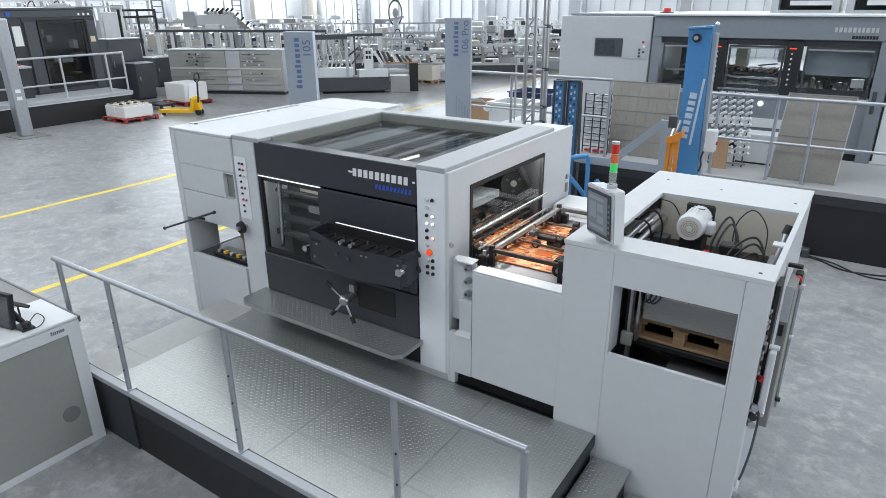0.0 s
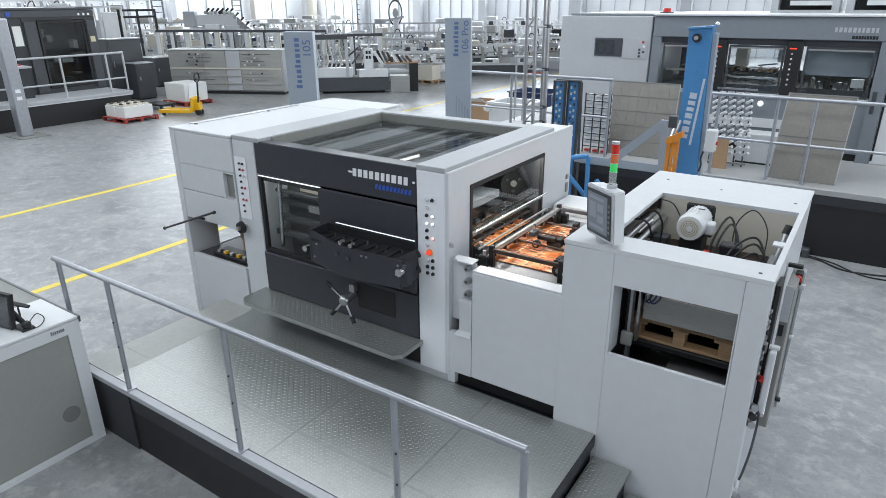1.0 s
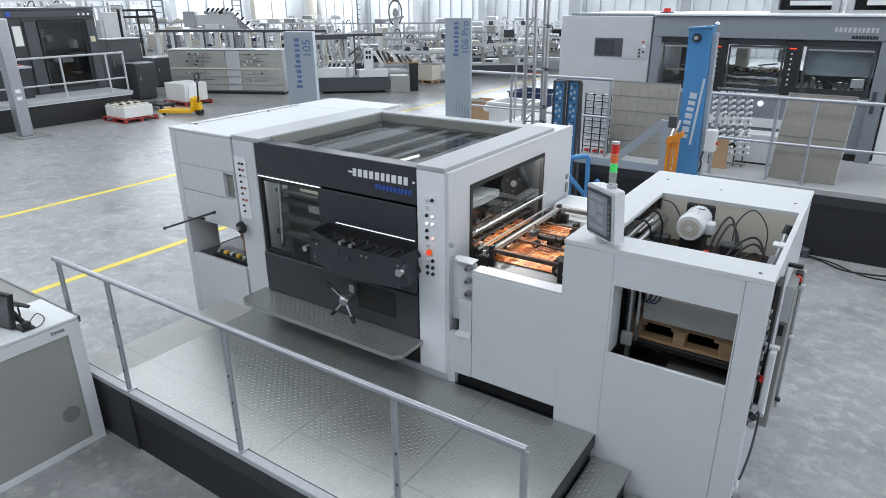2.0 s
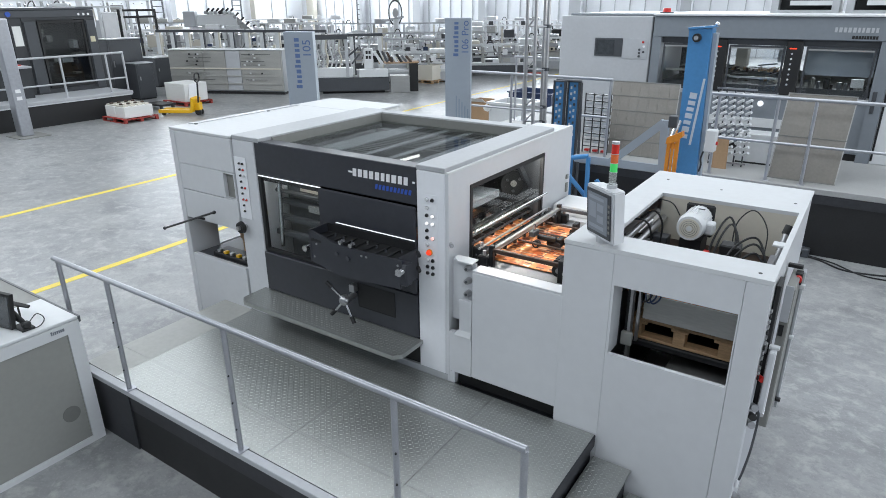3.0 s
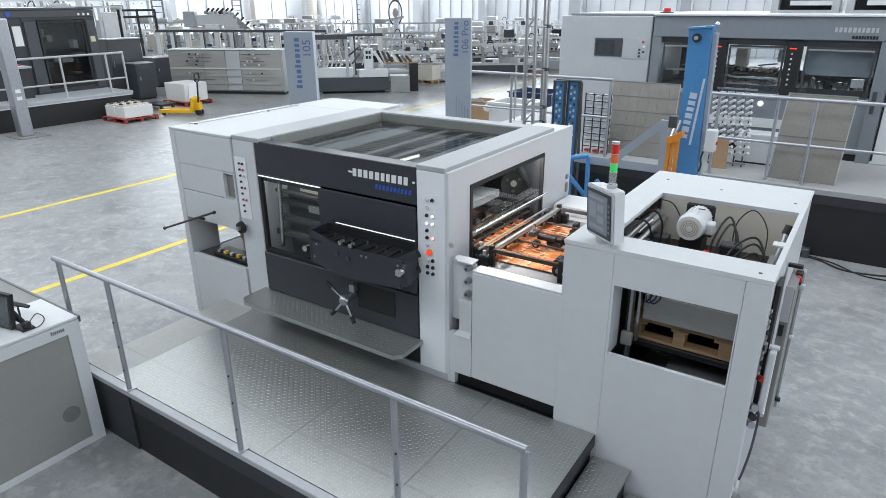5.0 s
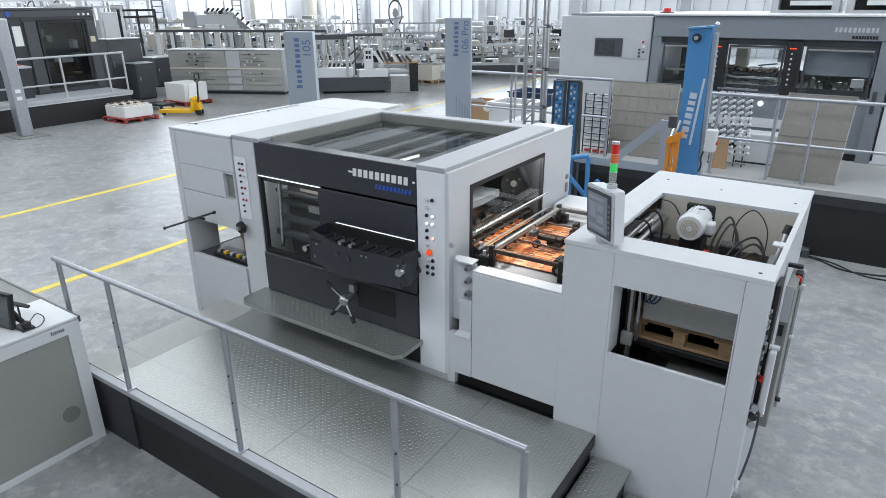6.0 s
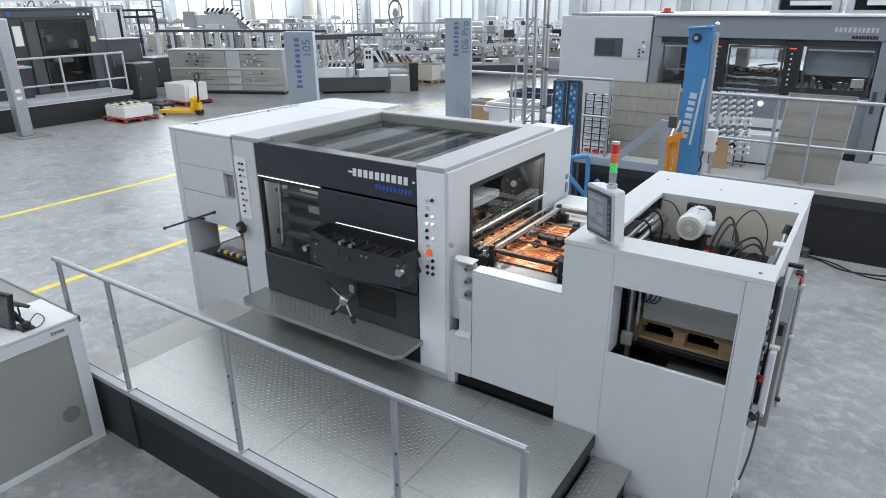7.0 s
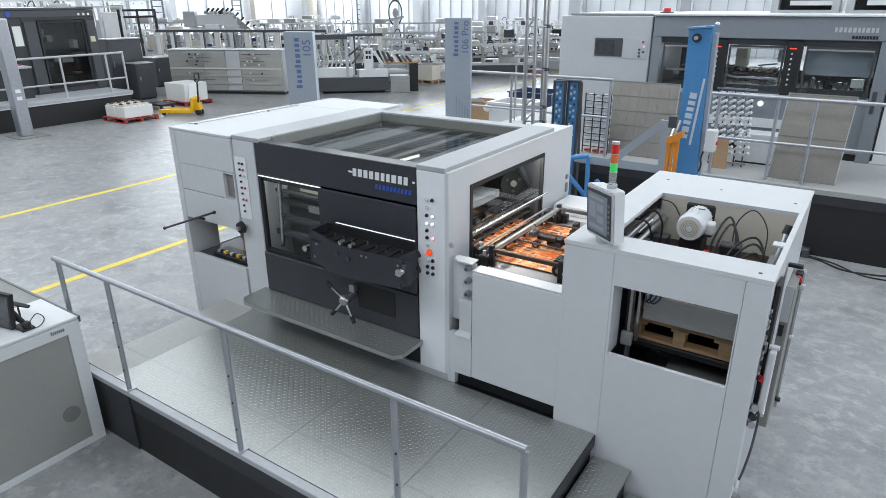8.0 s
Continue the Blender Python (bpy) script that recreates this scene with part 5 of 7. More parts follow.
        part("inner_block", box(x, x + rnd.uniform(0.04, 0.09), y + 0.32, y + 0.42, 2.16, 2.2 + rnd.uniform(0.0, 0.14), 0.006), rnd.choice((GRAPHITE, DARKER, GREYPANEL)), p)
    for i in range(16):
        x = 0.54 + i * 0.05
        part("brown_finger", box(x, x + 0.03, y + 0.30, y + rnd.uniform(0.5, 0.9), 2.40 + rnd.uniform(-0.02, 0.02), 2.43 + rnd.uniform(0, 0.03), 0.004), rnd.choice((CARD, CREAM, RUST, WOOD)), p)
    part("pale_shelf", box(0.52, 1.38, y + 0.28, y + 0.34, 2.27, 2.30), DOVE, p)
    part("pale_shelf", box(-0.64, 0.18, y + 0.28, y + 0.34, 2.35, 2.38), CLAD, p)
    part("white_box", box(2.45, 2.64, y + 0.31, y + 0.4, 2.20, 2.34, 0.008), WHITE2, p)
    part("door_handle", box(2.80, 2.86, y - 0.06, y - 0.041, 1.85, 2.2, 0.008), GRAPHITE, p)
    # Glowing ball put in to paint a bright glare spot.
    part("lamp", ball((1.17, y - 0.06, 1.885), 0.05, n=14), LIT_W, p, "glowing white ball for a bright glare spot")
    marks(p, "mark_block", DOVE, (2.08, y - 0.041, 3.10), (1, 0, 0), (0, 0, 1), 10, 0.044, 0.075, 0.022, 0.003, (0, -1, 0), 3, label="pale maker's mark as a plain block")
    marks(p, "model_block", DARKER, (2.34, y - 0.041, 3.0), (1, 0, 0), (0, 0, 1), 9, 0.034, 0.05, 0.007, 0.003, (0, -1, 0), 6, label="dark model mark as a plain block")
    b = thing("warning_beacon", "small red warning beacon on the press roof", "signal lamp", (-0.80, 9.3, 3.372))
    part("dome", cyl((-0.80, 9.3, 3.39), (-0.80, 9.3, 3.46), 0.08, 0.07, 16), RED, b)
    part("foot", cyl((-0.80, 9.3, 3.372), (-0.80, 9.3, 3.39), 0.13, n=16), GRAPHITE, b)


def roof_gallery():
    """Low boxes with dark openings on the rear press's roof, standing for gallery windows."""
    for i, x in enumerate((0.9, 2.1, 3.3)):
        t = thing("roof_box", "grey box with dark openings for the gallery windows", "vent box", (x + 0.5, 10.4, 3.372), "roof boxes")
        part("shell", ring("y", 10.0, 10.9, (x, x + 1.1, 3.372, 4.2), (x + 0.12, x + 0.98, 3.42, 3.80)), DOVE, t)
        # Black sheet that stands for the dark inside of the opening.
        part("opening_dark_back", box(x + 0.12, x + 0.98, 10.3, 10.32, 3.42, 3.80), DARKER, t)
        part("shelf", box(x + 0.3, x + 0.98, 10.05, 10.3, 3.50, 3.58), WHITE2, t)


def tool_lift():
    """Blue column of the cutting form lift with its grey swing frame."""
    t = thing("tool_lift", "blue tool lift column with a grey triangular swing frame", "tool lift", (0.75, 5.5, 0))
    part("foot", box(0.30, 1.25, 4.9, 6.1, 0.0, 0.12, 0.01), BLUE, t)
    c = part("column", slab([(0.66, 5.36, 0.12), (0.98, 5.36, 0.12), (0.90, 5.36, 3.26), (0.61, 5.36, 3.24)], (0, 0.24, 0)), BLUE, t, "blue lacquered column")
    part("column_cap", slab([(0.60, 5.34, 3.24), (0.92, 5.34, 3.27), (0.92, 5.62, 3.27), (0.60, 5.62, 3.24)], (0, 0, 0.025)), BLUE, c)
    part("cap_knob", ball((0.93, 5.5, 3.31), 0.03), CHROME, c)
    part("pulley", cyl((0.73, 5.35, 3.14), (0.73, 5.30, 3.14), 0.055, n=16), DARKER, c)
    part("pulley_hub", cyl((0.73, 5.30, 3.14), (0.73, 5.27, 3.14), 0.03, n=12), CHROME, c)
    part("side_channel", slab([(0.985, 5.42, 0.2), (1.02, 5.42, 0.2), (0.96, 5.42, 3.2), (0.905, 5.42, 3.2)], (0, 0.12, 0)), PYLON, c)
    marks(c, "name_block", PALEPRINT, (0.765, 5.355, 1.80), (0.10, 0, 1), (-1, 0, 0.10), 7, 0.066, 0.095, 0.03, 0.004, (0, -1, 0), 8, label="pale name marking as a plain block")
    part("name_stripe", slab([(0.80, 5.355, 1.72), (0.83, 5.355, 1.72), (0.905, 5.355, 2.62), (0.875, 5.355, 2.62)], (0, -0.004, 0)), PALEPRINT, c)
    part("switch_box", box(1.02, 1.16, 5.28, 5.42, 1.66, 1.96, 0.012), WHITE2, t, "white switch box")
    part("switch_knob", cyl((1.16, 5.34, 1.78), (1.185, 5.34, 1.78), 0.025, n=12), RED, t)
    part("cable", tube([(1.02, 5.3, 1.66), (1.0, 5.28, 1.56), (1.02, 5.26, 1.48), (1.0, 5.27, 1.38)], 0.012), BLACK, t)
    # swing frame
    for k, (a, b) in enumerate((((-0.27, 5.3, 1.35), (0.44, 5.3, 2.0)), ((0.45, 5.3, 2.03), (0.485, 5.3, 1.30)), ((-0.86, 5.3, 1.33), (0.52, 5.3, 1.33)))):
        d = (Vector(b) - Vector(a)).normalized()
        n = Vector((-d.z, 0, d.x)) * 0.055
        o = Vector((0, 0.006 * k, 0))
        part("frame_bar", slab([Vector(a) - n + o, Vector(b) - n + o, Vector(b) + n + o, Vector(a) + n + o], (0, 0.08 - 0.012 * k, 0)), PYLON, t, "grey frame bar")
    part("frame_stud", cyl((0.46, 5.34, 1.4), (0.66, 5.45, 1.4), 0.04, n=12), STEEL, t)
    for a, b in (((-1.0, 5.0, 1.35), (-0.55, 5.1, 1.44)), ((-0.92, 5.0, 0.0), (-0.92, 5.0, 1.34)), ((-0.92, 5.0, 1.24), (-0.50, 5.2, 0.70)), ((-0.52, 5.1, 0.0), (-0.55, 5.1, 1.42)), ((-0.4, 5.1, 1.10), (-0.08, 5.1, 0.62)), ((-0.92, 5.0, 0.08), (0.4, 5.3, 0.06))):
        part("blue_strut", cyl(a, b, 0.035, n=10), BLUE, t, "blue tubular strut")
    o = thing("balancer", "orange enamelled hoist balancer beside the lift column", "hoist", (0.62, 5.2, 0))
    part("post", box(0.58, 0.63, 5.05, 5.10, 1.22, 1.80, 0.006), ORANGE, o)
    part("post", box(0.69, 0.74, 5.05, 5.10, 1.24, 1.86, 0.006), ORANGE, o)
    part("bar", cyl((0.66, 5.06, 1.28), (0.66, 5.06, 1.80), 0.018, n=10), ORANGE, o)
    part("link", box(0.63, 0.69, 5.06, 5.09, 1.25, 1.30), ORANGE, o)
    part("link", box(0.63, 0.69, 5.06, 5.09, 1.70, 1.77), ORANGE, o)
    part("head", slab([(0.57, 5.02, 1.76), (0.70, 5.02, 1.80), (0.78, 5.02, 1.88), (0.77, 5.02, 1.95), (0.58, 5.02, 1.85)], (0, 0.12, 0)), ORANGE, o)
    part("hydraulic_rod", cyl((0.64, 5.1, 1.86), (0.68, 5.15, 2.08), 0.04, n=12), CHROME, o)
    part("rod_cap", box(0.56, 0.68, 5.06, 5.16, 1.98, 2.14, 0.01), GRAPHITE, o)
    part("socket", box(0.57, 0.75, 5.03, 5.13, 0.0, 1.215, 0.006), PYLON, o)


def leaning_panel(name, x0, x1, y, zt, lean, cols, rows, shear, label):
    t = thing(name, label, "panel", ((x0 + x1) / 2, y, 1.02), "perforated panels")
    z0 = 1.022
    a = [(x0, y, z0), (x1, y, z0), (x1 + shear, y + lean, zt), (x0 + shear, y + lean, zt)]
    part("sheet", slab(a, (0, 0.012, 0)), MESHGREY, t)
    u, v = Vector(a[1]) - Vector(a[0]), Vector(a[3]) - Vector(a[0])
    for i in range(cols + 1):
        o = Vector(a[0]) + u * (i / cols) - Vector((0.012 * (i > 0), 0.006, 0))
        part("rib", slab([o, o + Vector((0.014, 0, 0)), o + v + Vector((0.014, 0, 0)), o + v], (0, 0.005, 0)), MESHGREY if 0 < i < cols else PLATE, t)
    for j in range(rows + 1):
        o = Vector(a[0]) + v * (j / rows * 0.99) - Vector((0, 0.008, 0))
        part("rib", slab([o, o + u, o + u + Vector((0, 0, 0.014)), o + Vector((0, 0, 0.014))], (0, 0.004, 0)), PLATE if j == rows else GREYPANEL, t)
    return t


def roll_rack():
    """Open rack that holds rows of small white rolls, slanted."""
    t = thing("roll_rack", "steel rack with rows of short white plastic rolls", "rack", (1.0, 7.6, 1.02))
    for x in (0.70, 0.83, 0.96, 1.09, 1.22):
        part("upright", box(x - 0.010, x + 0.010, 7.40, 7.43, 1.02, 2.28), GRAPHITE, t)
    for z in (1.06, 1.64, 2.26):
        part("shelf_bar", box(0.68, 1.28, 7.38, 7.40, z, z + 0.025), STEEL, t)
    for j in range(11):
        for i in range(5):
            x, z = 0.69 + i * 0.125 + (10 - j) * 0.008, 1.22 + j * 0.093 + i * 0.008
            part("roll", cyl((x - 0.042, 7.36, z - 0.02), (x + 0.042, 7.30, z + 0.035), 0.024, n=10), WHITE2, t, "white plastic roll")
    b = whole("leaning_board", slab([(0.80, 7.12, 1.02), (1.04, 7.12, 1.02), (1.01, 7.2, 1.50), (0.77, 7.2, 1.50)], (0, 0.02, 0)), CARD, "brown hardboard sheet leaning on the rack", "board", at=(0.9, 7.15, 1.02))
    w = thing("white_carton", "white low cabinet behind the railing", "cabinet", (1.35, 7.9, 1.02))
    part("body", box(1.05, 1.66, 7.75, 8.15, 1.022, 1.52, 0.012), WHITE2, w)
    part("plinth", box(1.06, 1.65, 7.745, 7.75, 1.022, 1.05), DARKER, w)
    r = thing("wire_shelf", "black wire shelf holding rows of white spools", "shelf", (-1.05, 7.2, 1.02))
    for i in range(4):
        x = -1.44 + i * 0.155
        part("wire", cyl((x, 7.1, 1.022), (x, 7.1, 2.08), 0.011, n=6), BLACK, r)
    for j in range(9):
        z = 1.14 + j * 0.115
        part("wire", cyl((-1.44, 7.1, z), (-0.975, 7.1, z), 0.008, n=6), BLACK, r)
        if 0 < j:
            for i in range(3):
                x = -1.435 + i * 0.155
                part("spool", cyl((x + 0.01, 7.18, z - 0.035), (x + 0.135, 7.18, z - 0.035), 0.04, n=10), WHITE2, r)
        else:
            for i in range(3):
                part("red_spool", box(-1.41 + i * 0.155, -1.33 + i * 0.155, 7.12, 7.2, 1.04, 1.075), RED, r)


def blue_rack():
    t = thing("peg_rack", "blue perforated tool rack with white pegs", "rack", (-1.5, 6.2, 0))
    for k, (x, y) in enumerate(((-1.62, 6.15), (-1.40, 6.22))):
        part("board_frame", ring("y", y - 0.03, y + 0.05, (x - 0.02, x + 0.19, 0.25, 2.38), (x + 0.002, x + 0.168, 0.27, 2.36)), GRAPHITE, t)
        q = part("board", box(x + 0.003, x + 0.167, y, y + 0.04, 0.271, 2.358), BLUE, t, "blue perforated board")
        for i in range(2):
            for j in range(9):
                part("peg", box(x + 0.035 + i * 0.06, x + 0.06 + i * 0.06, y - 0.025, y - 0.001, 1.45 + j * 0.1 + 0.03 * i, 1.49 + j * 0.1 + 0.03 * i), (WHITE2, GRAPHITE)[(i + j) % 3 == 0], q)
        part("foot", box(x, x + 0.17, y - 0.2, y + 0.24, 0.0, 0.25, 0.01), GRAPHITE, t)
    part("side_tube", tube([(-1.14, 6.2, 0.0), (-1.15, 6.2, 1.2), (-1.18, 6.2, 2.36)], 0.025, steps=1), GRAPHITE, t)
    part("top_tube", tube([(-1.62, 6.2, 2.38), (-1.18, 6.2, 2.38)], 0.022, steps=1), GRAPHITE, t)


def lattice_mast():
    t = thing("lattice_mast", "silver aluminium lattice mast rising beside the press", "mast", (-1.75, 5.62, 0))
    legs = ((-1.88, 5.50), (-1.70, 5.44), (-1.66, 5.66), (-1.56, 5.58))
    for x, y in legs:
        part("leg", cyl((x + 0.06, y, 0.0), (x, y, 5.2), 0.028, n=12), STEEL, t)
    part("foot_plate", box(-2.0, -1.4, 5.35, 5.75, 0.0, 0.02), STEEL, t)
    for z in (0.6, 1.2, 1.78, 2.02, 2.60, 3.24, 3.9, 4.6):
        for a, b in ((0, 1), (1, 3), (0, 2)):
            part("brace", cyl((legs[a][0] + 0.05, legs[a][1], z), (legs[b][0] + 0.03, legs[b][1], z + (0.16 if a == 0 and b == 1 else 0.0)), 0.013, n=8), STEEL, t)
        part("clamp", box(legs[3][0] - 0.035, legs[3][0] + 0.06, legs[3][1] - 0.035, legs[3][1] + 0.035, z - 0.02, z + 0.03), GRAPHITE, t)


def storage_behind():
    """Boxes and tubs on the floor behind the press."""
    c = thing("carton", "open brown cardboard carton with white flaps", "carton", (-7.35, 13.95, 0))
    part("side", ring("z", 0.0, 0.66, (-7.95, -6.75, 13.5, 14.4), (-7.93, -6.77, 13.52, 14.38)), CARD, c)
    part("flap", slab([(-7.95, 13.5, 0.66), (-7.2, 13.5, 0.66), (-7.25, 13.35, 0.78), (-7.9, 13.35, 0.78)], (0, 0.008, 0.004)), PAPER, c)
    part("bottom", box(-7.92, -6.78, 13.53, 14.37, 0.0, 0.02), CARD, c)
    w = thing("white_bin", "white plastic bin with a rolled rim", "bin", (-5.5, 12.1, 0))
    part("shell", ring("z", 0.0, 0.96, (-6.0, -4.9, 11.6, 12.6), (-5.96, -4.94, 11.64, 12.56)), WHITE2, w)
    part("rim", ring("z", 0.96, 1.02, (-6.06, -4.84, 11.54, 12.66), (-5.95, -4.95, 11.65, 12.55)), WHITE2, w)
    part("bottom", box(-5.95, -4.95, 11.65, 12.55, 0.02, 0.05), WHITE2, w)
    part("tape_roll", cyl((-6.04, 11.52, 0.86), (-5.96, 11.46, 0.86), 0.09, n=16), PAPER, w)
    for k, (x, y, z1) in enumerate(((-6.3, 15.3, 0.85),)):
        b = thing("blue_tub", "navy blue open storage tub on the floor", "tub", (x, y, 0), "blue tubs")
        part("shell", ring("z", 0.05, z1, (x - 0.75, x + 0.75, y - 0.6, y + 0.6), (x - 0.71, x + 0.71, y - 0.56, y + 0.56)), NAVY, b)
        part("rim", ring("z", z1, z1 + 0.04, (x - 0.79, x + 0.79, y - 0.64, y + 0.64), (x - 0.71, x + 0.71, y - 0.56, y + 0.56)), NAVY, b)
        part("bottom", box(x - 0.7, x + 0.7, y - 0.55, y + 0.55, 0.0, 0.06), NAVY, b)
    rail_line("platform_end_railing", "short galvanised railing on the rear platform", -4.1, -2.80, 9.4, 1.02, 2.44, (-4.05, -3.85), 0.024)


# ---------------- sign pylons ----------------
PYLONPRINT = paint("pale_blue_print", (0.25, 0.30, 0.36), 0.45)

def pylon(name, at, turn, width, height, depth, number, size, label, words):
    t = thing(name, label, "sign", (0, 0, 0))
    b = box(0, width, 0, depth, 0, height, 0.006)
    part("board", b, PYLON, t)
    s = part("foot_plate", box(-0.08, width + 0.08, -0.12, depth + 0.12, 0.0, 0.012), STEEL, t)
    up = Matrix.Rotation(radians(90), 4, "X") @ Matrix.Rotation(radians(90), 4, "Z")
    lettering("numerals", number, size, Matrix.Translation((width * 0.90, -0.003, height - words[2])) @ up, LETTER, t)
    marks(t, "name_block", LETTER, (width * 0.52, -0.001, height - words[0]), (0, 0, 1), (-1, 0, 0), words[1], 0.040 * size / 0.14, 0.058 * size / 0.14, 0.022 * size / 0.14, 0.003, (0, -1, 0), 9, (0, 4), label="blue-grey name as a plain bar")
    if words[3]:
        for i in range(5):
            part("small_print", box(width * 0.42 + i * 0.045, width * 0.42 + i * 0.045 + 0.018, -0.003, -0.0005, 1.9, 2.25 - 0.05 * i), PYLONPRINT, t)
    t.matrix_basis = pose(at[0], at[1], 0, 0, 0, turn)


# ---------------- left background ----------------
def far_platform():
    p = thing("side_platform", "raised black-skirted platform of a distant press", "platform", (-21.5, 1.6, 0))
    part("skirting", box(-24.6, -18.66, -6.0, 8.73, 0.0, 0.66), DARKER, p)
    part("trim", box(-24.65, -18.62, -6.0, 8.77, 0.662, 0.70), WHITE2, p, "white edge trim")
    part("deck", box(-24.65, -18.60, -6.0, 8.79, 0.702, 0.80, 0.01), DOVE, p)
    rail_line("side_railing", "white two-rail railing on the distant platform", -5.8, 8.72, -18.72, 0.80, 2.06, (-4.5, -2.5, -0.5, 1.5, 3.5, 5.1, 6.62, 8.10, 8.70), 0.034, (1.24,), DOVE, "y")
    c = thing("press_cabin", "dark grey glazed press cabin on the distant platform", "machine", (-22.2, 7.6, 0.8))
    part("front", ring("x", -20.3, -20.2, (6.42, 8.78, 0.80, 3.42), (6.85, 8.42, 0.95, 3.12)), CHAR, c)
    part("front_bay", ring("x", -20.3, -20.22, (3.8, 6.415, 0.80, 3.42), (4.0, 6.05, 1.0, 3.05)), CHAR, c)
    part("bay_pane", box(-20.27, -20.25, 4.0, 6.05, 1.0, 3.05), SMOKED, c, "smoked glass pane").visible_shadow = False
    part("header_band", box(-20.198, -20.17, 3.8, 8.76, 3.20, 3.42, 0.01), GRAPHITE, c)
    part("door_jamb", box(-20.198, -20.15, 8.45, 8.74, 0.85, 3.08, 0.01), GRAPHITE, c)
    part("door_jamb", box(-20.198, -20.15, 6.45, 6.80, 0.85, 3.08, 0.01), GRAPHITE, c)
    part("body", box(-24.2, -21.4, 3.8, 8.78, 0.80, 3.42), CHAR, c)
    part("end_wall", box(-21.4, -20.3, 8.68, 8.78, 0.80, 3.42), CHAR, c)
    part("end_wall", box(-21.4, -20.3, 3.8, 3.9, 0.80, 3.42), CHAR, c)
    part("roof", box(-24.3, -20.15, 3.7, 8.79, 3.425, 3.50, 0.01), GRAPHITE, c)
    f = part("door_frame", ring("x", -20.26, -20.19, (6.88, 8.39, 0.97, 3.10), (6.95, 8.32, 1.05, 3.02)), DARKER, c)
    part("door_pane", box(-20.24, -20.22, 6.95, 8.32, 1.05, 3.02), SMOKED, f, "smoked glass door").visible_shadow = False
    rnd = random.Random(3)
    for i in range(22):
        y, z = rnd.uniform(4.2, 8.2), rnd.uniform(1.1, 2.7)
        part("inner_block", box(-21.0, -20.7, y, y + rnd.uniform(0.1, 0.4), z, z + rnd.uniform(0.05, 0.3)), rnd.choice((DOVE, PLATE, DARK, GREYPANEL)), c)
    part("notice", box(-20.149, -20.13, 8.50, 8.66, 2.38, 2.56), paint("cream_notice", (0.65, 0.60, 0.42), 0.6), c, "pale paper notice")
    part("white_sheet", box(-20.219, -20.19, 6.10, 6.35, 2.35, 2.95), PAPER, c, "white paper sheet")
    part("blue_button", cyl((-20.17, 6.05, 3.31), (-20.14, 6.05, 3.31), 0.08, n=12), LOGO_B, c)
    for y in (8.25, 8.42, 8.58):
        part("lamp_dot", cyl((-20.17, y, 3.28), (-20.15, y, 3.28), 0.04, n=8), LOGO_W, c)
    d = thing("side_desk", "dark control desk with papers on the distant platform", "desk", (-19.9, 5.3, 0.8))
    part("body", box(-20.15, -19.6, 4.2, 6.05, 0.80, 1.72), CHAR, d)
    part("top", box(-20.18, -19.5, 4.1, 6.1, 1.722, 1.78), DOVE, d)
    part("papers", box(-20.0, -19.65, 5.4, 5.95, 1.782, 1.80), PAPER, d)
    part("red_book", box(-19.9, -19.7, 5.7, 5.9, 1.801, 1.83), RED, d)
    s = thing("steel_post", "grey steel hall post on a base plate", "post", (-17.6, 4.65, 0))
    part("shaft", box(-17.78, -17.44, 4.50, 4.84, 0.02, 3.24, 0.02), RAILING, s)
    part("base_plate", box(-18.0, -17.1, 4.3, 5.15, 0.0, 0.022), GREYPANEL, s)
    for z in (1.05, 1.25):
        part("label", box(-17.44, -17.435, 4.6, 4.74, z, z + 0.1), LOGO_W, s)


def grey_cabinet(name, x0, x1, y0, y1, z1, mat, top, label):
    t = thing(name, label, "cabinet", ((x0 + x1) / 2, (y0 + y1) / 2, 0))
    part("body", box(x0, x1, y0, y1, 0.06, z1, 0.012), mat, t)
    part("top", box(x0 - 0.02, x1 + 0.02, y0 - 0.02, y1 + 0.02, z1 + 0.001, z1 + 0.04, 0.006), top, t)
    part("plinth", box(x0 + 0.03, x1 - 0.03, y0 + 0.03, y1 - 0.03, 0.0, 0.06), DARKER, t)
    part("door", box(x1 - 0.001, x1 + 0.015, y0 + 0.06, y1 - 0.06, 0.12, z1 - 0.06, 0.004), mat, t)
    part("handle", box(x1 + 0.015, x1 + 0.03, y0 + 0.12, y0 + 0.16, z1 * 0.55, z1 * 0.65), STEEL, t)
    return t


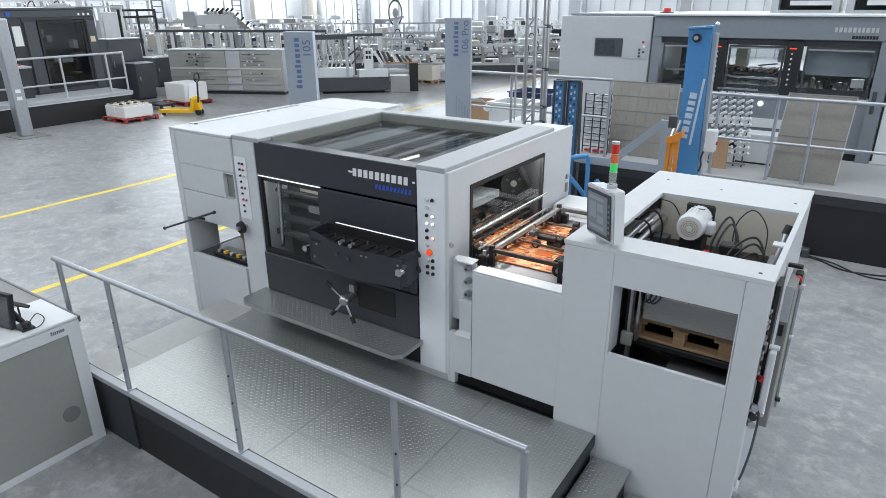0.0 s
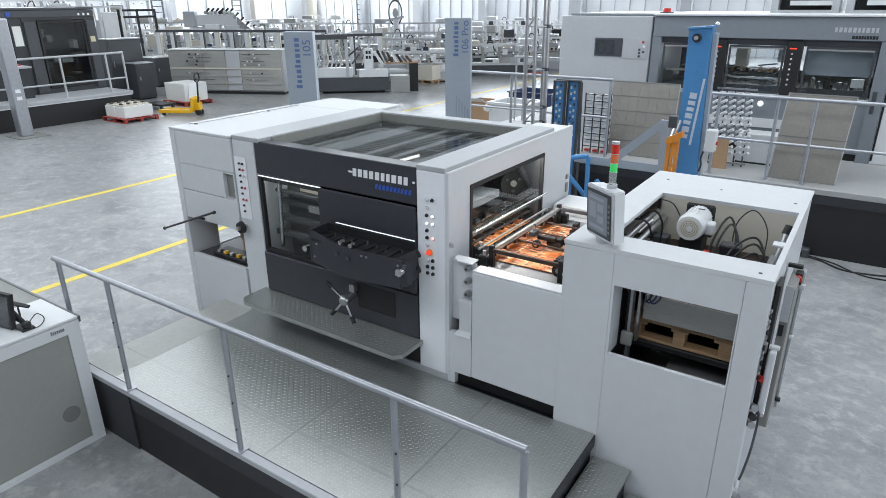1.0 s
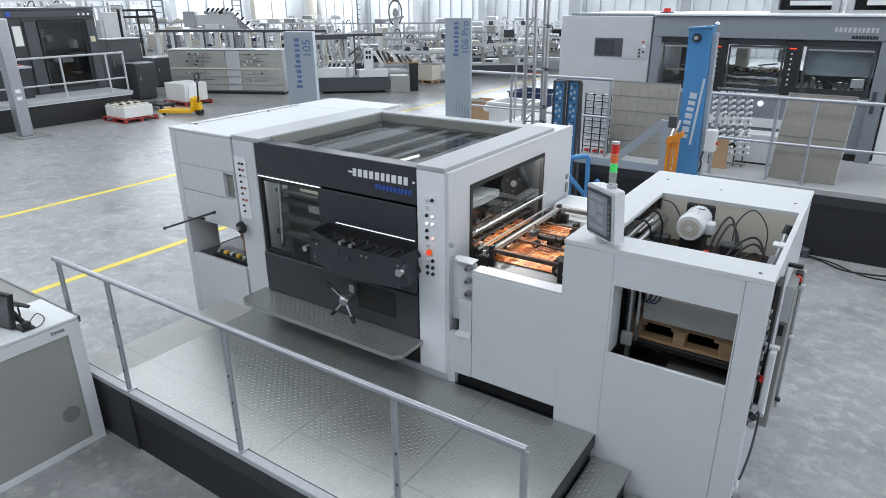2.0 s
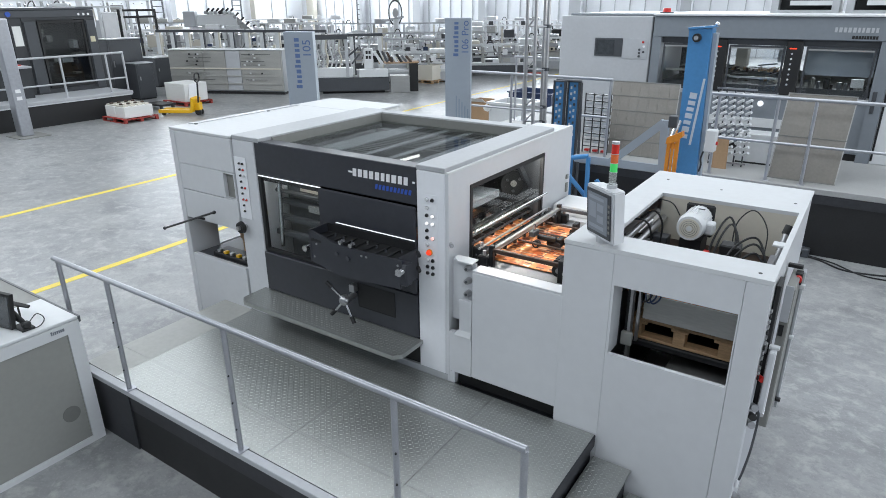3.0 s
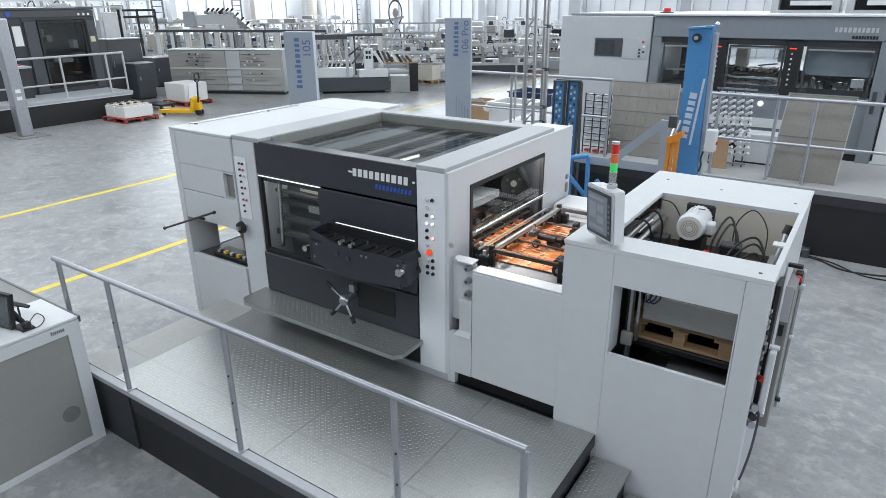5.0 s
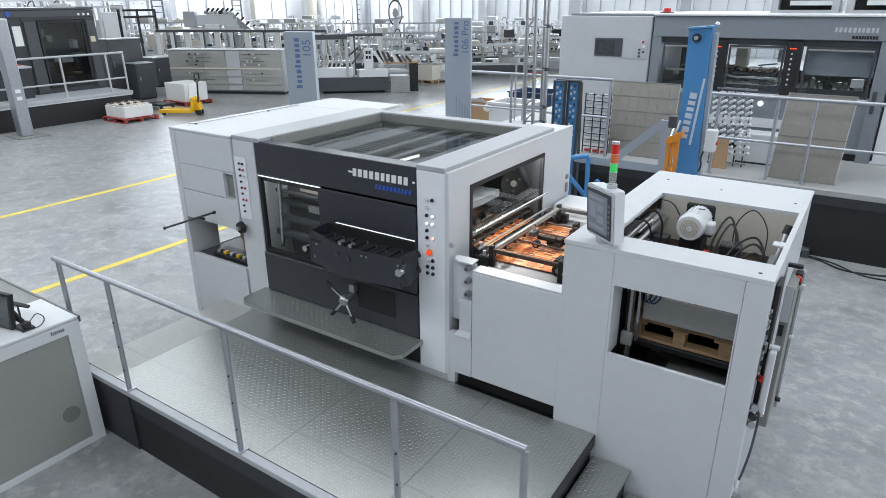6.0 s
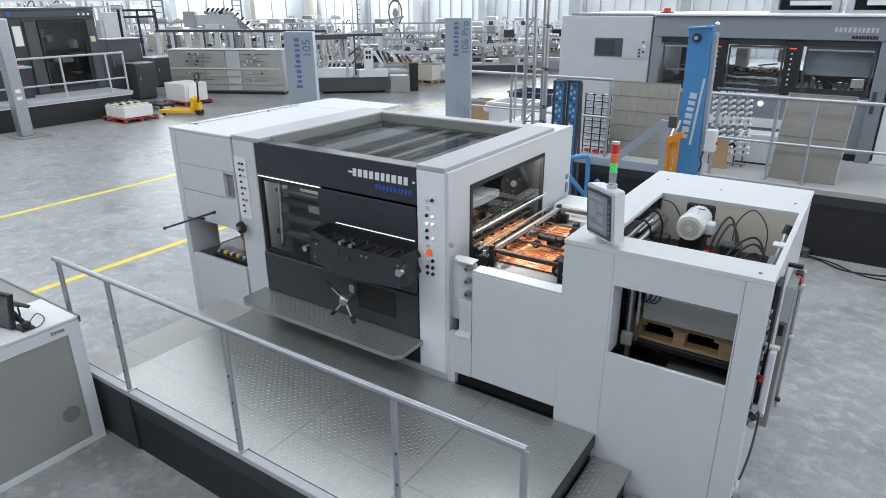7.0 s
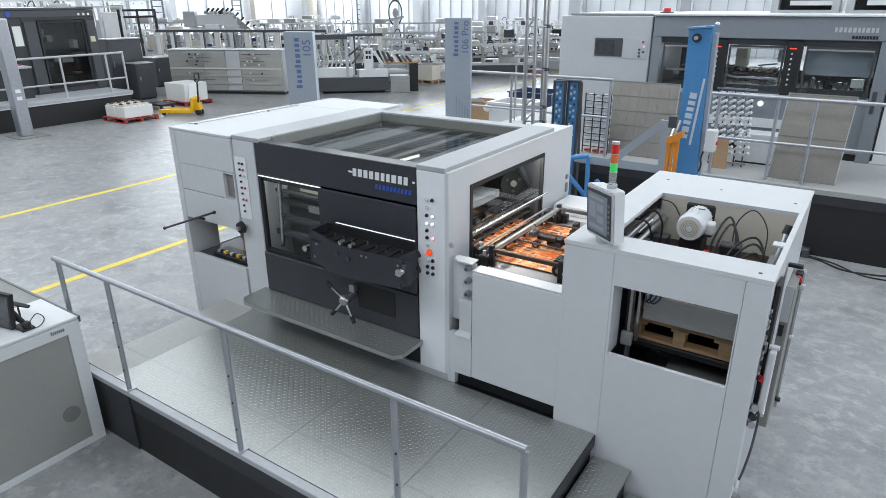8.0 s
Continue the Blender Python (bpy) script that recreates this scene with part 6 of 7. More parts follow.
def floor_goods():
    p = wood_pallet("red_pallet", -18.25, -16.95, 7.35, 8.55, 0.0, REDWOOD, "red stained pallet under white cartons", "red pallets")
    c = thing("carton_stack", "white cartons of brown blanks with pine battens on top", "carton", (-17.6, 7.95, 0.144))
    for i in range(2):
        part("carton", box(-18.15 + i * 0.56, -17.61 + i * 0.56, 7.45, 8.45, 0.146, 0.50, 0.01), PAPER, c)
    for i in range(4):
        part("batten", box(-18.10, -17.08, 7.48 + i * 0.25, 7.62 + i * 0.25, 0.502, 0.545, 0.004), CREAM, c)
        for k in range(2):
            part("spacer", box(-17.95 + 0.55 * k, -17.87 + 0.55 * k, 7.51 + i * 0.25, 7.59 + i * 0.25, 0.546, 0.60), RUST, c)
    wood_pallet("red_pallet", -19.85, -18.45, 10.65, 11.85, 0.0, REDWOOD, "red stained pallet under a white board stack", "red pallets")
    s = thing("board_stack", "stack of white board wrapped in a folded sheet", "board stack", (-19.15, 11.25, 0.144))
    part("wrapped_load", box(-19.75, -18.55, 10.75, 11.75, 0.146, 0.80, 0.015), PAPER, s)
    part("fold", slab([(-18.54, 10.95, 0.80), (-18.54, 11.3, 0.80), (-18.50, 11.25, 0.22), (-18.50, 10.85, 0.26)], (0.012, 0, 0)), LOGO_W, s)
    d = thing("dolly", "low black wheeled dolly on the floor", "dolly", (-18.9, 9.95, 0))
    part("bed", box(-19.4, -18.4, 9.65, 10.25, 0.13, 0.20, 0.01), BLACK, d)
    for x in (-19.25, -18.55):
        for y in (9.72, 10.18):
            part("wheel", cyl((x, y - 0.03, 0.07), (x, y + 0.03, 0.07), 0.07, n=12), GRAPHITE, d)
    j = thing("pallet_jack", "yellow hand pallet jack with a dark tiller", "pallet jack", (0, 0, 0))
    for y in (-0.27, 0.11):
        part("fork", box(-1.25, -0.1, y, y + 0.16, 0.09, 0.20, 0.01), JACK, j)
        part("fork_roller", cyl((-1.1, y + 0.04, 0.06), (-1.1, y + 0.12, 0.06), 0.06, n=12), BLACK, j)
    part("back_plate", slab([(-0.1, -0.28, 0.12), (-0.02, -0.28, 0.12), (0.06, -0.28, 0.55), (-0.02, -0.28, 0.62)], (0, 0.56, 0)), JACK, j)
    part("pump", box(-0.02, 0.18, -0.12, 0.12, 0.16, 0.42, 0.02), JACK, j)
    for y in (-0.11, 0.03):
        part("steer_wheel", cyl((0.10, y, 0.11), (0.10, y + 0.08, 0.11), 0.11, n=16), BLACK, j)
    part("tiller", cyl((0.10, 0, 0.40), (0.16, 0, 1.10), 0.03, n=10), BLACK, j)
    part("tiller_loop", tube([(0.16, 0, 1.08), (0.16, -0.16, 1.18), (0.17, -0.14, 1.36), (0.17, 0.0, 1.40), (0.17, 0.14, 1.36), (0.16, 0.16, 1.18), (0.16, 0, 1.08)], 0.024), BLACK, j)
    j.matrix_basis = pose(-16.55, 9.75, 0, 0, 0, 28)


# ---------------- distant folding lines ----------------
def uprights_line(at, turn, length, count, zt, group="frame lines"):
    """A long frame: pale posts that carry a dark beam, with rods and rollers between."""
    t = thing("frame_line", "pale posts with a dark top beam of a folding line", "machine frame", (0, 0, 0), group)
    part("beam", box(-0.1, length + 0.1, -0.06, 0.06, zt - 0.10, zt + 0.02, 0.01), GRAPHITE, t)
    rnd = random.Random(int(length * 10))
    for i in range(count):
        x = i * length / (count - 1)
        part("post", box(x - 0.13, x + 0.05, -0.05, 0.05, 0.0, zt - 0.101, 0.01), WHITE2, t)
        part("post_side", box(x + 0.052, x + 0.12, -0.04, 0.05, 0.0, zt - 0.101), GRAPHITE if i % 2 else CREAM, t)
    part("bed", box(0, length, 0.3, 0.9, 0.55, 0.70), DOVE, t)
    for i in range(int(length * 3)):
        x = rnd.uniform(0, length - 0.3)
        z = rnd.uniform(0.75, zt - 0.5)
        mt = rnd.choice((STEEL, WHITE2, DOVE, GRAPHITE, PLATE, CREAM))
        if rnd.random() < 0.5:
            part("rod", cyl((x, 0.35, z), (x + rnd.uniform(-0.15, 0.4), 0.8, z + rnd.uniform(-0.1, 0.5)), rnd.uniform(0.02, 0.05), n=8), mt, t)
        else:
            s = rnd.uniform(0.06, 0.2)
            part("guide", box(x, x + s, 0.35, 0.6, z, z + s * rnd.uniform(0.6, 2.5), 0.01), mt, t)
    t.matrix_basis = pose(at[0], at[1], 0, 0, 0, turn)


def clad_line():
    """Stainless clad conveyor section with shelves and tools."""
    t = thing("clad_conveyor", "long stainless clad conveyor with slim shelves and rods", "machine", (0, 0, 0))
    L, H = 5.0, 1.78
    xs = (0.0, 1.55, 2.55, 3.2, 5.0)
    for i in range(4):
        part("clad_panel", box(xs[i] + 0.01, xs[i + 1] - 0.01, 0.0, 0.10, 0.16, H - 0.02, 0.006), CLAD if i != 2 else DOVE, t)
    part("top_sheet", box(-0.02, L + 0.02, -0.02, 0.9, H, H + 0.03, 0.006), WHITE2, t)
    part("core", box(0.0, L, 0.12, 0.85, 0.1, H - 0.01), DOVE, t)
    part("plinth", box(0.05, L, 0.06, 0.8, 0.0, 0.1), DARKER, t)
    for z in (0.40, 0.72, 1.02):
        part("ledge", box(0.02, 4.95, -0.035, -0.001, z, z + 0.045), CREAM if z > 1 else CLAD, t)
    rnd = random.Random(12)
    for i in range(26):
        x, z = (0.7, 3.25)[i % 2] + rnd.uniform(0, 0.3), (1.62, 1.48, 1.34, 1.20, 0.86, 0.60)[i // 2 % 6]
        part("shelf_rod", cyl((x, -0.05, z), (x + rnd.uniform(0.6, 1.2), -0.05, z), 0.009, n=6), GRAPHITE if i % 3 else CLAD, t)
        tx = x + rnd.uniform(0.05, 0.6)
        part("rod_tool", box(tx, tx + 0.07, -0.07, -0.03, z - 0.03, z + 0.03), rnd.choice((DARKER, WHITE2, STEEL)), t)
    t.matrix_basis = pose(-22.25, 12.75, 0, 0, 0, 25)


def folding_machine(seed, at, turn, length, tall, group="folding machines", dark_base=True):
    """A carton folding machine: base, side plates, rollers, guards, cabinets and pipes."""
    rnd = random.Random(seed)
    tall = min(tall, 0.85 + 0.5 * tall) if seed < 15 else tall
    t = thing("folding_machine", "grey and white carton folding machine in the distance", "machine", (0, 0, 0), group)
    part("base", box(0, length, 0, 0.9, 0.08, 0.50, 0.02), GRAPHITE if dark_base else DOVE, t)
    part("bed", box(0.05, length - 0.05, 0.05, 0.85, 0.502, 0.62, 0.01), WHITE2, t)
    light = (WHITE2, WHITE2, LOGO_W, DOVE, CREAM, CLAD)
    mixed = light + (GREYPANEL, GRAPHITE, DARKER, STEEL)
    z0 = 0.622
    n = max(3, int(length / 0.9))
    w = length / n
    # portal frames that carry two long rails
    for i in range(n + 1):
        x = min(max(i * w, 0.05), length - 0.05)
        mt = rnd.choice(light)
        for y in (0.06, 0.80):
            part("upright", box(x - 0.05, x + 0.05, y - 0.04, y + 0.04, z0, tall - 0.10, 0.006), mt, t)
        part("portal_beam", box(x - 0.05, x + 0.05, 0.02, 0.84, tall - 0.099, tall - 0.02, 0.006), rnd.choice((DOVE, LOGO_W, WHITE2)), t)
    rail = rnd.choice((WHITE2, LOGO_W, DOVE))
    for y in (0.06, 0.80):
        part("top_rail", box(0, length, y - 0.03, y + 0.03, tall - 0.018, tall + 0.05), rail, t)
    zm = z0 + (tall - z0) * 0.42
    part("belt_bed", box(0.1, length - 0.1, 0.20, 0.66, zm - 0.06, zm, 0.01), STEEL, t)
    for k in range(3):
        part("belt", box(0.1, length - 0.1, 0.24 + k * 0.15, 0.29 + k * 0.15, zm, zm + 0.02), DARKER if k % 2 else RUST, t)
    for i in range(n):
        x = i * w
        # closed lower unit with a door
        if rnd.random() < 0.8:
            h = rnd.uniform(0.35, 0.85) * (zm - z0)
            c = part("cabinet", box(x + 0.07, x + w - 0.07, 0.0, 0.55, z0, z0 + h, 0.015), rnd.choice(light), t)
            part("cabinet_door", box(x + 0.12, x + w * 0.55, -0.012, -0.001, z0 + 0.04, z0 + h - 0.04), rnd.choice(mixed), c)
        # side plate over the belts
        if rnd.random() < 0.75:
            h = rnd.uniform(0.25, 0.8) * (tall - zm)
            xa = x + rnd.uniform(0.1, 0.3) * w
            part("side_plate", slab([(xa, 0.12, zm - 0.05), (xa + w * 0.55, 0.12, zm - 0.05), (xa + w * 0.45, 0.12, zm + h), (xa + w * 0.15, 0.12, zm + h)], (0, 0.05, 0)), rnd.choice(light), t)
        for k in range(3):
            xr = x + (k + 0.5) * w / 3
            part("roller", cyl((xr, 0.10, zm + 0.06), (xr, 0.76, zm + 0.06), rnd.uniform(0.04, 0.08), n=10), rnd.choice((STEEL, BLACK, WHITE2, DOVE)), t)
        # cross shafts with pressing arms hung from the rails
        for k in range(2):
            xs = x + (k + 0.6) * w / 2.4
            part("cross_shaft", cyl((xs, 0.06, tall - 0.16), (xs, 0.80, tall - 0.16), 0.03, n=8), STEEL, t)
            if rnd.random() < 0.45:
                part("press_arm", slab([(xs - 0.04, 0.3, tall - 0.16), (xs + 0.04, 0.3, tall - 0.16), (xs + 0.16, 0.3, zm + 0.12), (xs + 0.08, 0.3, zm + 0.12)], (0, 0.06, 0)), rnd.choice(mixed), t)
        if rnd.random() < 0.35:
            part("unit_case", box(x + 0.1, x + w * 0.75, 0.1, 0.7, zm + 0.16, tall - 0.22, 0.03), rnd.choice(mixed), t)
        if rnd.random() < 0.5:
            part("side_rail", box(x, x + w, -0.03, 0.015, zm + 0.14, zm + 0.19), rnd.choice((STEEL, LOGO_W, GRAPHITE)), t)
        if rnd.random() < 0.4:
            part("hood", box(x + 0.08, x + w * 0.8, 0.05, 0.8, tall + 0.051, tall + rnd.uniform(0.16, 0.34), 0.03), rnd.choice(light), t)
        if rnd.random() < 0.5:
            part("drive_box", box(x + 0.1, x + 0.34, -0.09, 0.015, zm + 0.05, zm + 0.3, 0.015), rnd.choice((GRAPHITE, NAVY, LOGO_W, DOVE)), t)
        if rnd.random() < 0.14:
            part("control_box", box(x + 0.15, x + 0.42, -0.04, 0.1, tall + 0.052, tall + 0.28, 0.02), rnd.choice((WHITE2, LOGO_W, GRAPHITE)), t)
        if rnd.random() < 0.2:
            part("hose", tube([(x + 0.2, 0.2, tall + 0.04), (x + 0.3, 0.15, tall + 0.22), (x + 0.5, 0.15, tall + 0.12), (x + 0.6, 0.1, zm)], 0.025, 6, steps=3), BLACK, t)
    part("foot", box(0.1, 0.3, 0.1, 0.8, 0.0, 0.08), DARKER, t)
    part("foot", box(length - 0.3, length - 0.1, 0.1, 0.8, 0.0, 0.08), DARKER, t)
    t.matrix_basis = pose(at[0], at[1], 0, 0, 0, turn)
    return t


def near_gluer():
    """The folding machine end with white units that shows between the two pylons."""
    t = thing("gluer_end", "white carton gluer end on a dark grey base", "machine", (0, 0, 0))
    part("base", box(0.0, 3.0, 0.0, 1.0, 0.10, 0.66, 0.02), GRAPHITE, t, "dark grey base")
    part("white_leg", box(-0.42, -0.14, -0.15, 0.10, 0.0, 2.18, 0.02), WHITE2, t, "tall white leg")
    part("dark_leg", box(-0.135, 0.0, -0.10, 0.10, 0.0, 2.18), GRAPHITE, t)
    part("portal_beam", box(-1.3, 1.35, -0.12, 0.06, 2.185, 2.38, 0.01), GRAPHITE, t, "dark portal beam")
    part("portal_leg", box(1.22, 1.35, -0.10, 0.05, 0.665, 2.18), DOVE, t)
    for i in range(6):
        x = 0.12 + i * 0.18
        part("white_arm", tube([(x, 0.3, 2.2), (x - 0.06, 0.25, 1.8), (x + 0.04, 0.2, 1.4), (x - 0.05, 0.15, 1.06)], 0.035, 6, steps=3), (WHITE2, DOVE, CREAM)[i % 3], t)
    part("plinth", box(0.2, 2.8, 0.2, 0.9, 0.0, 0.10), DARKER, t)
    part("end_cabinet", box(3.05, 3.85, -0.05, 0.6, 0.0, 0.70, 0.012), PLATE, t, "stainless end cabinet")
    part("white_bed", box(0.0, 1.5, 0.02, 0.5, 0.662, 1.05, 0.02), WHITE2, t)
    part("white_unit", box(1.75, 2.95, -0.06, 0.35, 0.662, 0.98, 0.02), WHITE2, t)
    part("tower", box(1.98, 2.36, 0.0, 0.3, 0.982, 1.80, 0.02), WHITE2, t)
    part("tower_brace", slab([(2.36, 0.05, 1.68), (2.46, 0.05, 1.70), (2.80, 0.05, 1.20), (2.70, 0.05, 1.10)], (0, 0.15, 0)), WHITE2, t)
    for i in range(2):
        for k in range(2):
            part("dark_label", box(2.06 + i * 0.12, 2.15 + i * 0.12, -0.006, -0.001, 1.60 - k * 0.2, 1.72 - k * 0.2), DARKER, t)
    part("wooden_table", box(2.6, 4.3, 0.3, 1.0, 1.17, 1.22), CARD, t)
    for i in range(7):
        x = 2.7 + i * 0.2
        part("feed_arm", slab([(x, 0.3, 1.22), (x + 0.12, 0.3, 1.22), (x - 0.1, 0.35, 1.72 - 0.04 * i), (x - 0.2, 0.35, 1.70 - 0.04 * i)], (0, 0.12, 0)), (DARKER, GRAPHITE, RUST, WHITE2)[i % 4], t)
    part("stand", box(3.9, 4.25, 0.3, 0.9, 0.0, 1.17), DARKER, t)
    rnd = random.Random(21)
    for i in range(26):
        x, z = rnd.uniform(0.0, 2.0), rnd.uniform(1.06, 1.7)
        part("rod", cyl((x, rnd.uniform(0.1, 0.6), z), (x + rnd.uniform(-0.2, 0.5), rnd.uniform(0.2, 0.8), z + rnd.uniform(-0.1, 0.4)), rnd.uniform(0.015, 0.05), n=6), rnd.choice((STEEL, WHITE2, DOVE, GRAPHITE)), t)
    t.matrix_basis = pose(-16.6, 15.7, 0, 0, 0, 41)


def hall_columns():
    for i, (x, y, w, mt) in enumerate(((-45.4, 20.0, 0.6, DOVE), (-45.4, 29.0, 0.6, DOVE), (-45.4, 37.5, 0.6, CREAM), (-44.0, 43.3, 0.9, CREAM), (-38.0, 43.5, 0.7, DOVE), (-31.5, 43.5, 0.8, DOVE), (-25.0, 43.5, 0.6, DOVE), (-17.0, 43.5, 0.9, DOVE), (-9.0, 43.5, 0.7, DOVE))):
        t = thing("hall_column", "painted steel hall column by the white wall", "column", (x, y, 0), "hall columns")
        part("shaft", box(x - w / 2, x + w / 2, y - 0.25, y + 0.25, 0.0, 9.0), mt, t)
        part("foot", box(x - w / 2 - 0.1, x + w / 2 + 0.1, y - 0.3, y + 0.3, 0.0, 0.05), GREYPANEL, t)
    # upright ribs of the wall cladding
    for i in range(52):
        x = -45.0 + i * 1.1
        whole("wall_rib", box(x, x + 0.05, 43.9, 43.999, 0, 9.0), DOVE, "pale upright rib of the wall cladding", "wall rib", kind="structure")
    for i in range(22):
        y = 4.0 + i * 1.8
        whole("wall_rib", box(-45.999, -45.9, y, y + 0.05, 0, 9.0), DOVE, "pale upright rib of the wall cladding", "wall rib", kind="structure")
    # ladders on the wall
    for x, y in ((-44.2, 26.5), (-44.2, 34.0), (-38.0, 42.9)):
        t = thing("wall_ladder", "black steel ladder on the far wall", "ladder", (x, y, 0), "wall ladders")
        for s in (0, 0.9):
            part("stile", box(x, x + 0.08, y + s, y + s + 0.1, 0, 8.0), GRAPHITE, t)
        for k in range(18):
            part("rung", box(x + 0.02, x + 0.06, y + 0.1, y + 0.9, 0.4 + k * 0.42, 0.46 + k * 0.42), GRAPHITE, t)


def arch_machine():
    t = thing("rotary_applicator", "white rotary applicator with a round hoop on a stand", "machine", (0, 0, 0))
    part("stand", box(-0.5, 0.5, -0.4, 0.4, 0.0, 1.3, 0.03), DOVE, t)
    part("neck", box(-0.25, 0.3, -0.25, 0.25, 1.302, 2.6, 0.04), WHITE2, t)
    part("hoop", tube([(0.9 * math.cos(a) * 0.75, 0, 3.0 + 0.75 * math.sin(a)) for a in [i * 2 * math.pi / 14 for i in range(15)]], 0.06, steps=2), GRAPHITE, t)
    part("hub", cyl((0, -0.2, 3.0), (0, 0.2, 3.0), 0.3, n=18), STEEL, t)
    part("arm", cyl((-1.3, 0, 2.5), (0.9, 0, 2.75), 0.07, n=10), DOVE, t)
    t.matrix_basis = pose(-23.5, 30.0, 0, 0, 0, 40) @ Matrix.Diagonal((0.62, 0.62, 0.98, 1))
    # tall roller head behind the clad conveyor
    r = thing("roller_head", "white raised roller head with dark levers", "machine", (0, 0, 0))
    part("leg", box(-0.15, 0.15, -0.2, 0.2, 0.0, 2.5, 0.02), WHITE2, r)
    part("leg", box(1.25, 1.55, -0.2, 0.2, 0.0, 2.5, 0.02), WHITE2, r)
    part("head", box(-0.3, 1.7, -0.35, 0.35, 2.502, 3.05, 0.04), WHITE2, r)
    part("slope", slab([(1.0, -0.3, 3.05), (1.6, -0.3, 3.05), (2.5, -0.3, 2.2), (2.2, -0.3, 2.05)], (0, 0.5, 0)), PLATE, r)
    part("side_case", box(-1.0, -0.4, -0.3, 0.2, 2.45, 3.2, 0.03), DOVE, r)
    rnd = random.Random(4)
    for i in range(9):
        a = (0.2 + i * 0.24, -0.4, 3.15 - max(0, i - 5) * 0.22)
        part("lever", cyl(a, (a[0] + 0.2, -0.4, a[2] + 0.2), 0.05, n=8), BLACK, r)
        part("roller", cyl((a[0], -0.45, a[2]), (a[0], 0.4, a[2]), 0.09, n=12), rnd.choice((STEEL, WHITE2, BLACK)), r)
    r.matrix_basis = pose(-26.8, 18.2, 0, 0, 0, 38)


rear_platform()
rear_press()
roof_gallery()
tool_lift()
leaning_panel("perforated_panel", -1.10, 0.10, 7.25, 2.25, 0.5, 7, 5, -0.09, "grey perforated cutting panel leaning on the rear platform")
leaning_panel("blank_panel", 1.68, 2.60, 6.95, 2.26, 0.5, 2, 2, 0.04, "plain grey steel panel leaning on the rear platform")
roll_rack()
blue_rack()
lattice_mast()
storage_behind()
pylon("sign_pylon", (-5.25, 3.61), 27, 0.485, 3.17, 0.14, "105", 0.19, "tall pale blue-grey sign pylon with blue lettering", (0.88, 10, 0.40, False))
pylon("sign_pylon", (-2.71, 4.48), 22, 0.40, 3.38, 0.085, "106 Pro", 0.15, "slim pale blue-grey sign pylon with blue lettering", (0.545, 8, 0.52, True))
far_platform()
grey_cabinet("tall_cabinet", -23.2, -22.4, 10.3, 11.7, 2.28, GRAPHITE, DOVE, "tall dark grey switch cabinet beside the platform")
grey_cabinet("low_cabinet", -22.2, -21.5, 10.75, 11.5, 1.38, GRAPHITE, DOVE, "low dark grey cabinet on the hall floor")
grey_cabinet("end_table", -25.6, -24.6, 13.6, 14.8, 1.28, GRAPHITE, WHITE2, "dark grey cabinet with a white top")
floor_goods()
clad_line()
uprights_line((-26.0, 14.9), 25, 8.2, 12, 2.42)
uprights_line((-17.9, 17.6), 42, 2.5, 3, 2.28)
near_gluer()
arch_machine()
for q in ((1, (-29.5, 15.2), 40, 6.0, 2.9), (2, (-26.0, 19.5), 35, 7.0, 2.3), (3, (-19.5, 22.5), 40, 5.5, 1.8), (4, (-21.5, 25.5), 42, 6.5, 2.1), (5, (-15.8, 24.4), 35, 4.5, 1.5),
          (6, (-13.8, 29.0), 20, 6.0, 1.7), (7, (-20.0, 31.5), 30, 7.0, 2.6), (8, (-31.0, 22.0), 38, 7.0, 3.1), (9, (-28.0, 28.5), 35, 8.0, 2.8), (10, (-12.5, 34.5), 10, 8.0, 1.9),
          (11, (-34.0, 17.5), 55, 8.0, 3.3), (12, (-16.5, 20.2), 40, 3.0, 1.35), (13, (-23.0, 36.5), 20, 8.0, 2.9), (14, (-36.0, 27.0), 40, 8.0, 3.2),
          (15, (-30.5, 9.0), 58, 6.0, 3.45), (16, (-34.0, 11.5), 60, 7.0, 3.75)):
    folding_machine(*q, dark_base=q[0] % 3 != 0)
b = wood_pallet("far_pallet", -15.7, -14.5, 21.1, 22.1, 0.0, WOOD, "pine pallet with a cream board stack")
whole("wrapped_load", box(-15.65, -14.55, 21.15, 22.05, 0.146, 0.82, 0.02), CREAM, "cream stack of folded boards on a pallet", "board stack", at=(-15.1, 21.6, 0.146))
for i in range(2):
    wood_pallet("red_pallet", -13.7 + i * 1.1, -12.75 + i * 1.1, 26.4, 27.2, 0.0, REDWOOD, "empty red stained pallet beside the aisle", "red pallets")
hall_columns()
gd = thing("guard_frame", "black tubular guard frame round a folding line", "guard frame", (-27.0, 14.5, 0))
GA, GB = Vector((-27.51, 14.0, 0)), Vector((-27.71, 16.0, 0))
for k in range(3):
    q = GA.lerp(GB, k / 2)
    part("guard_post", box(q.x - 0.04, q.x + 0.04, q.y - 0.04, q.y + 0.04, 0.0, 3.35), BLACK, gd)
for z in (3.30, 3.0):
    part("guard_bar", cyl(GA + Vector((0, 0, z)), GB + Vector((0, 0, z)), 0.05, n=8), BLACK, gd)
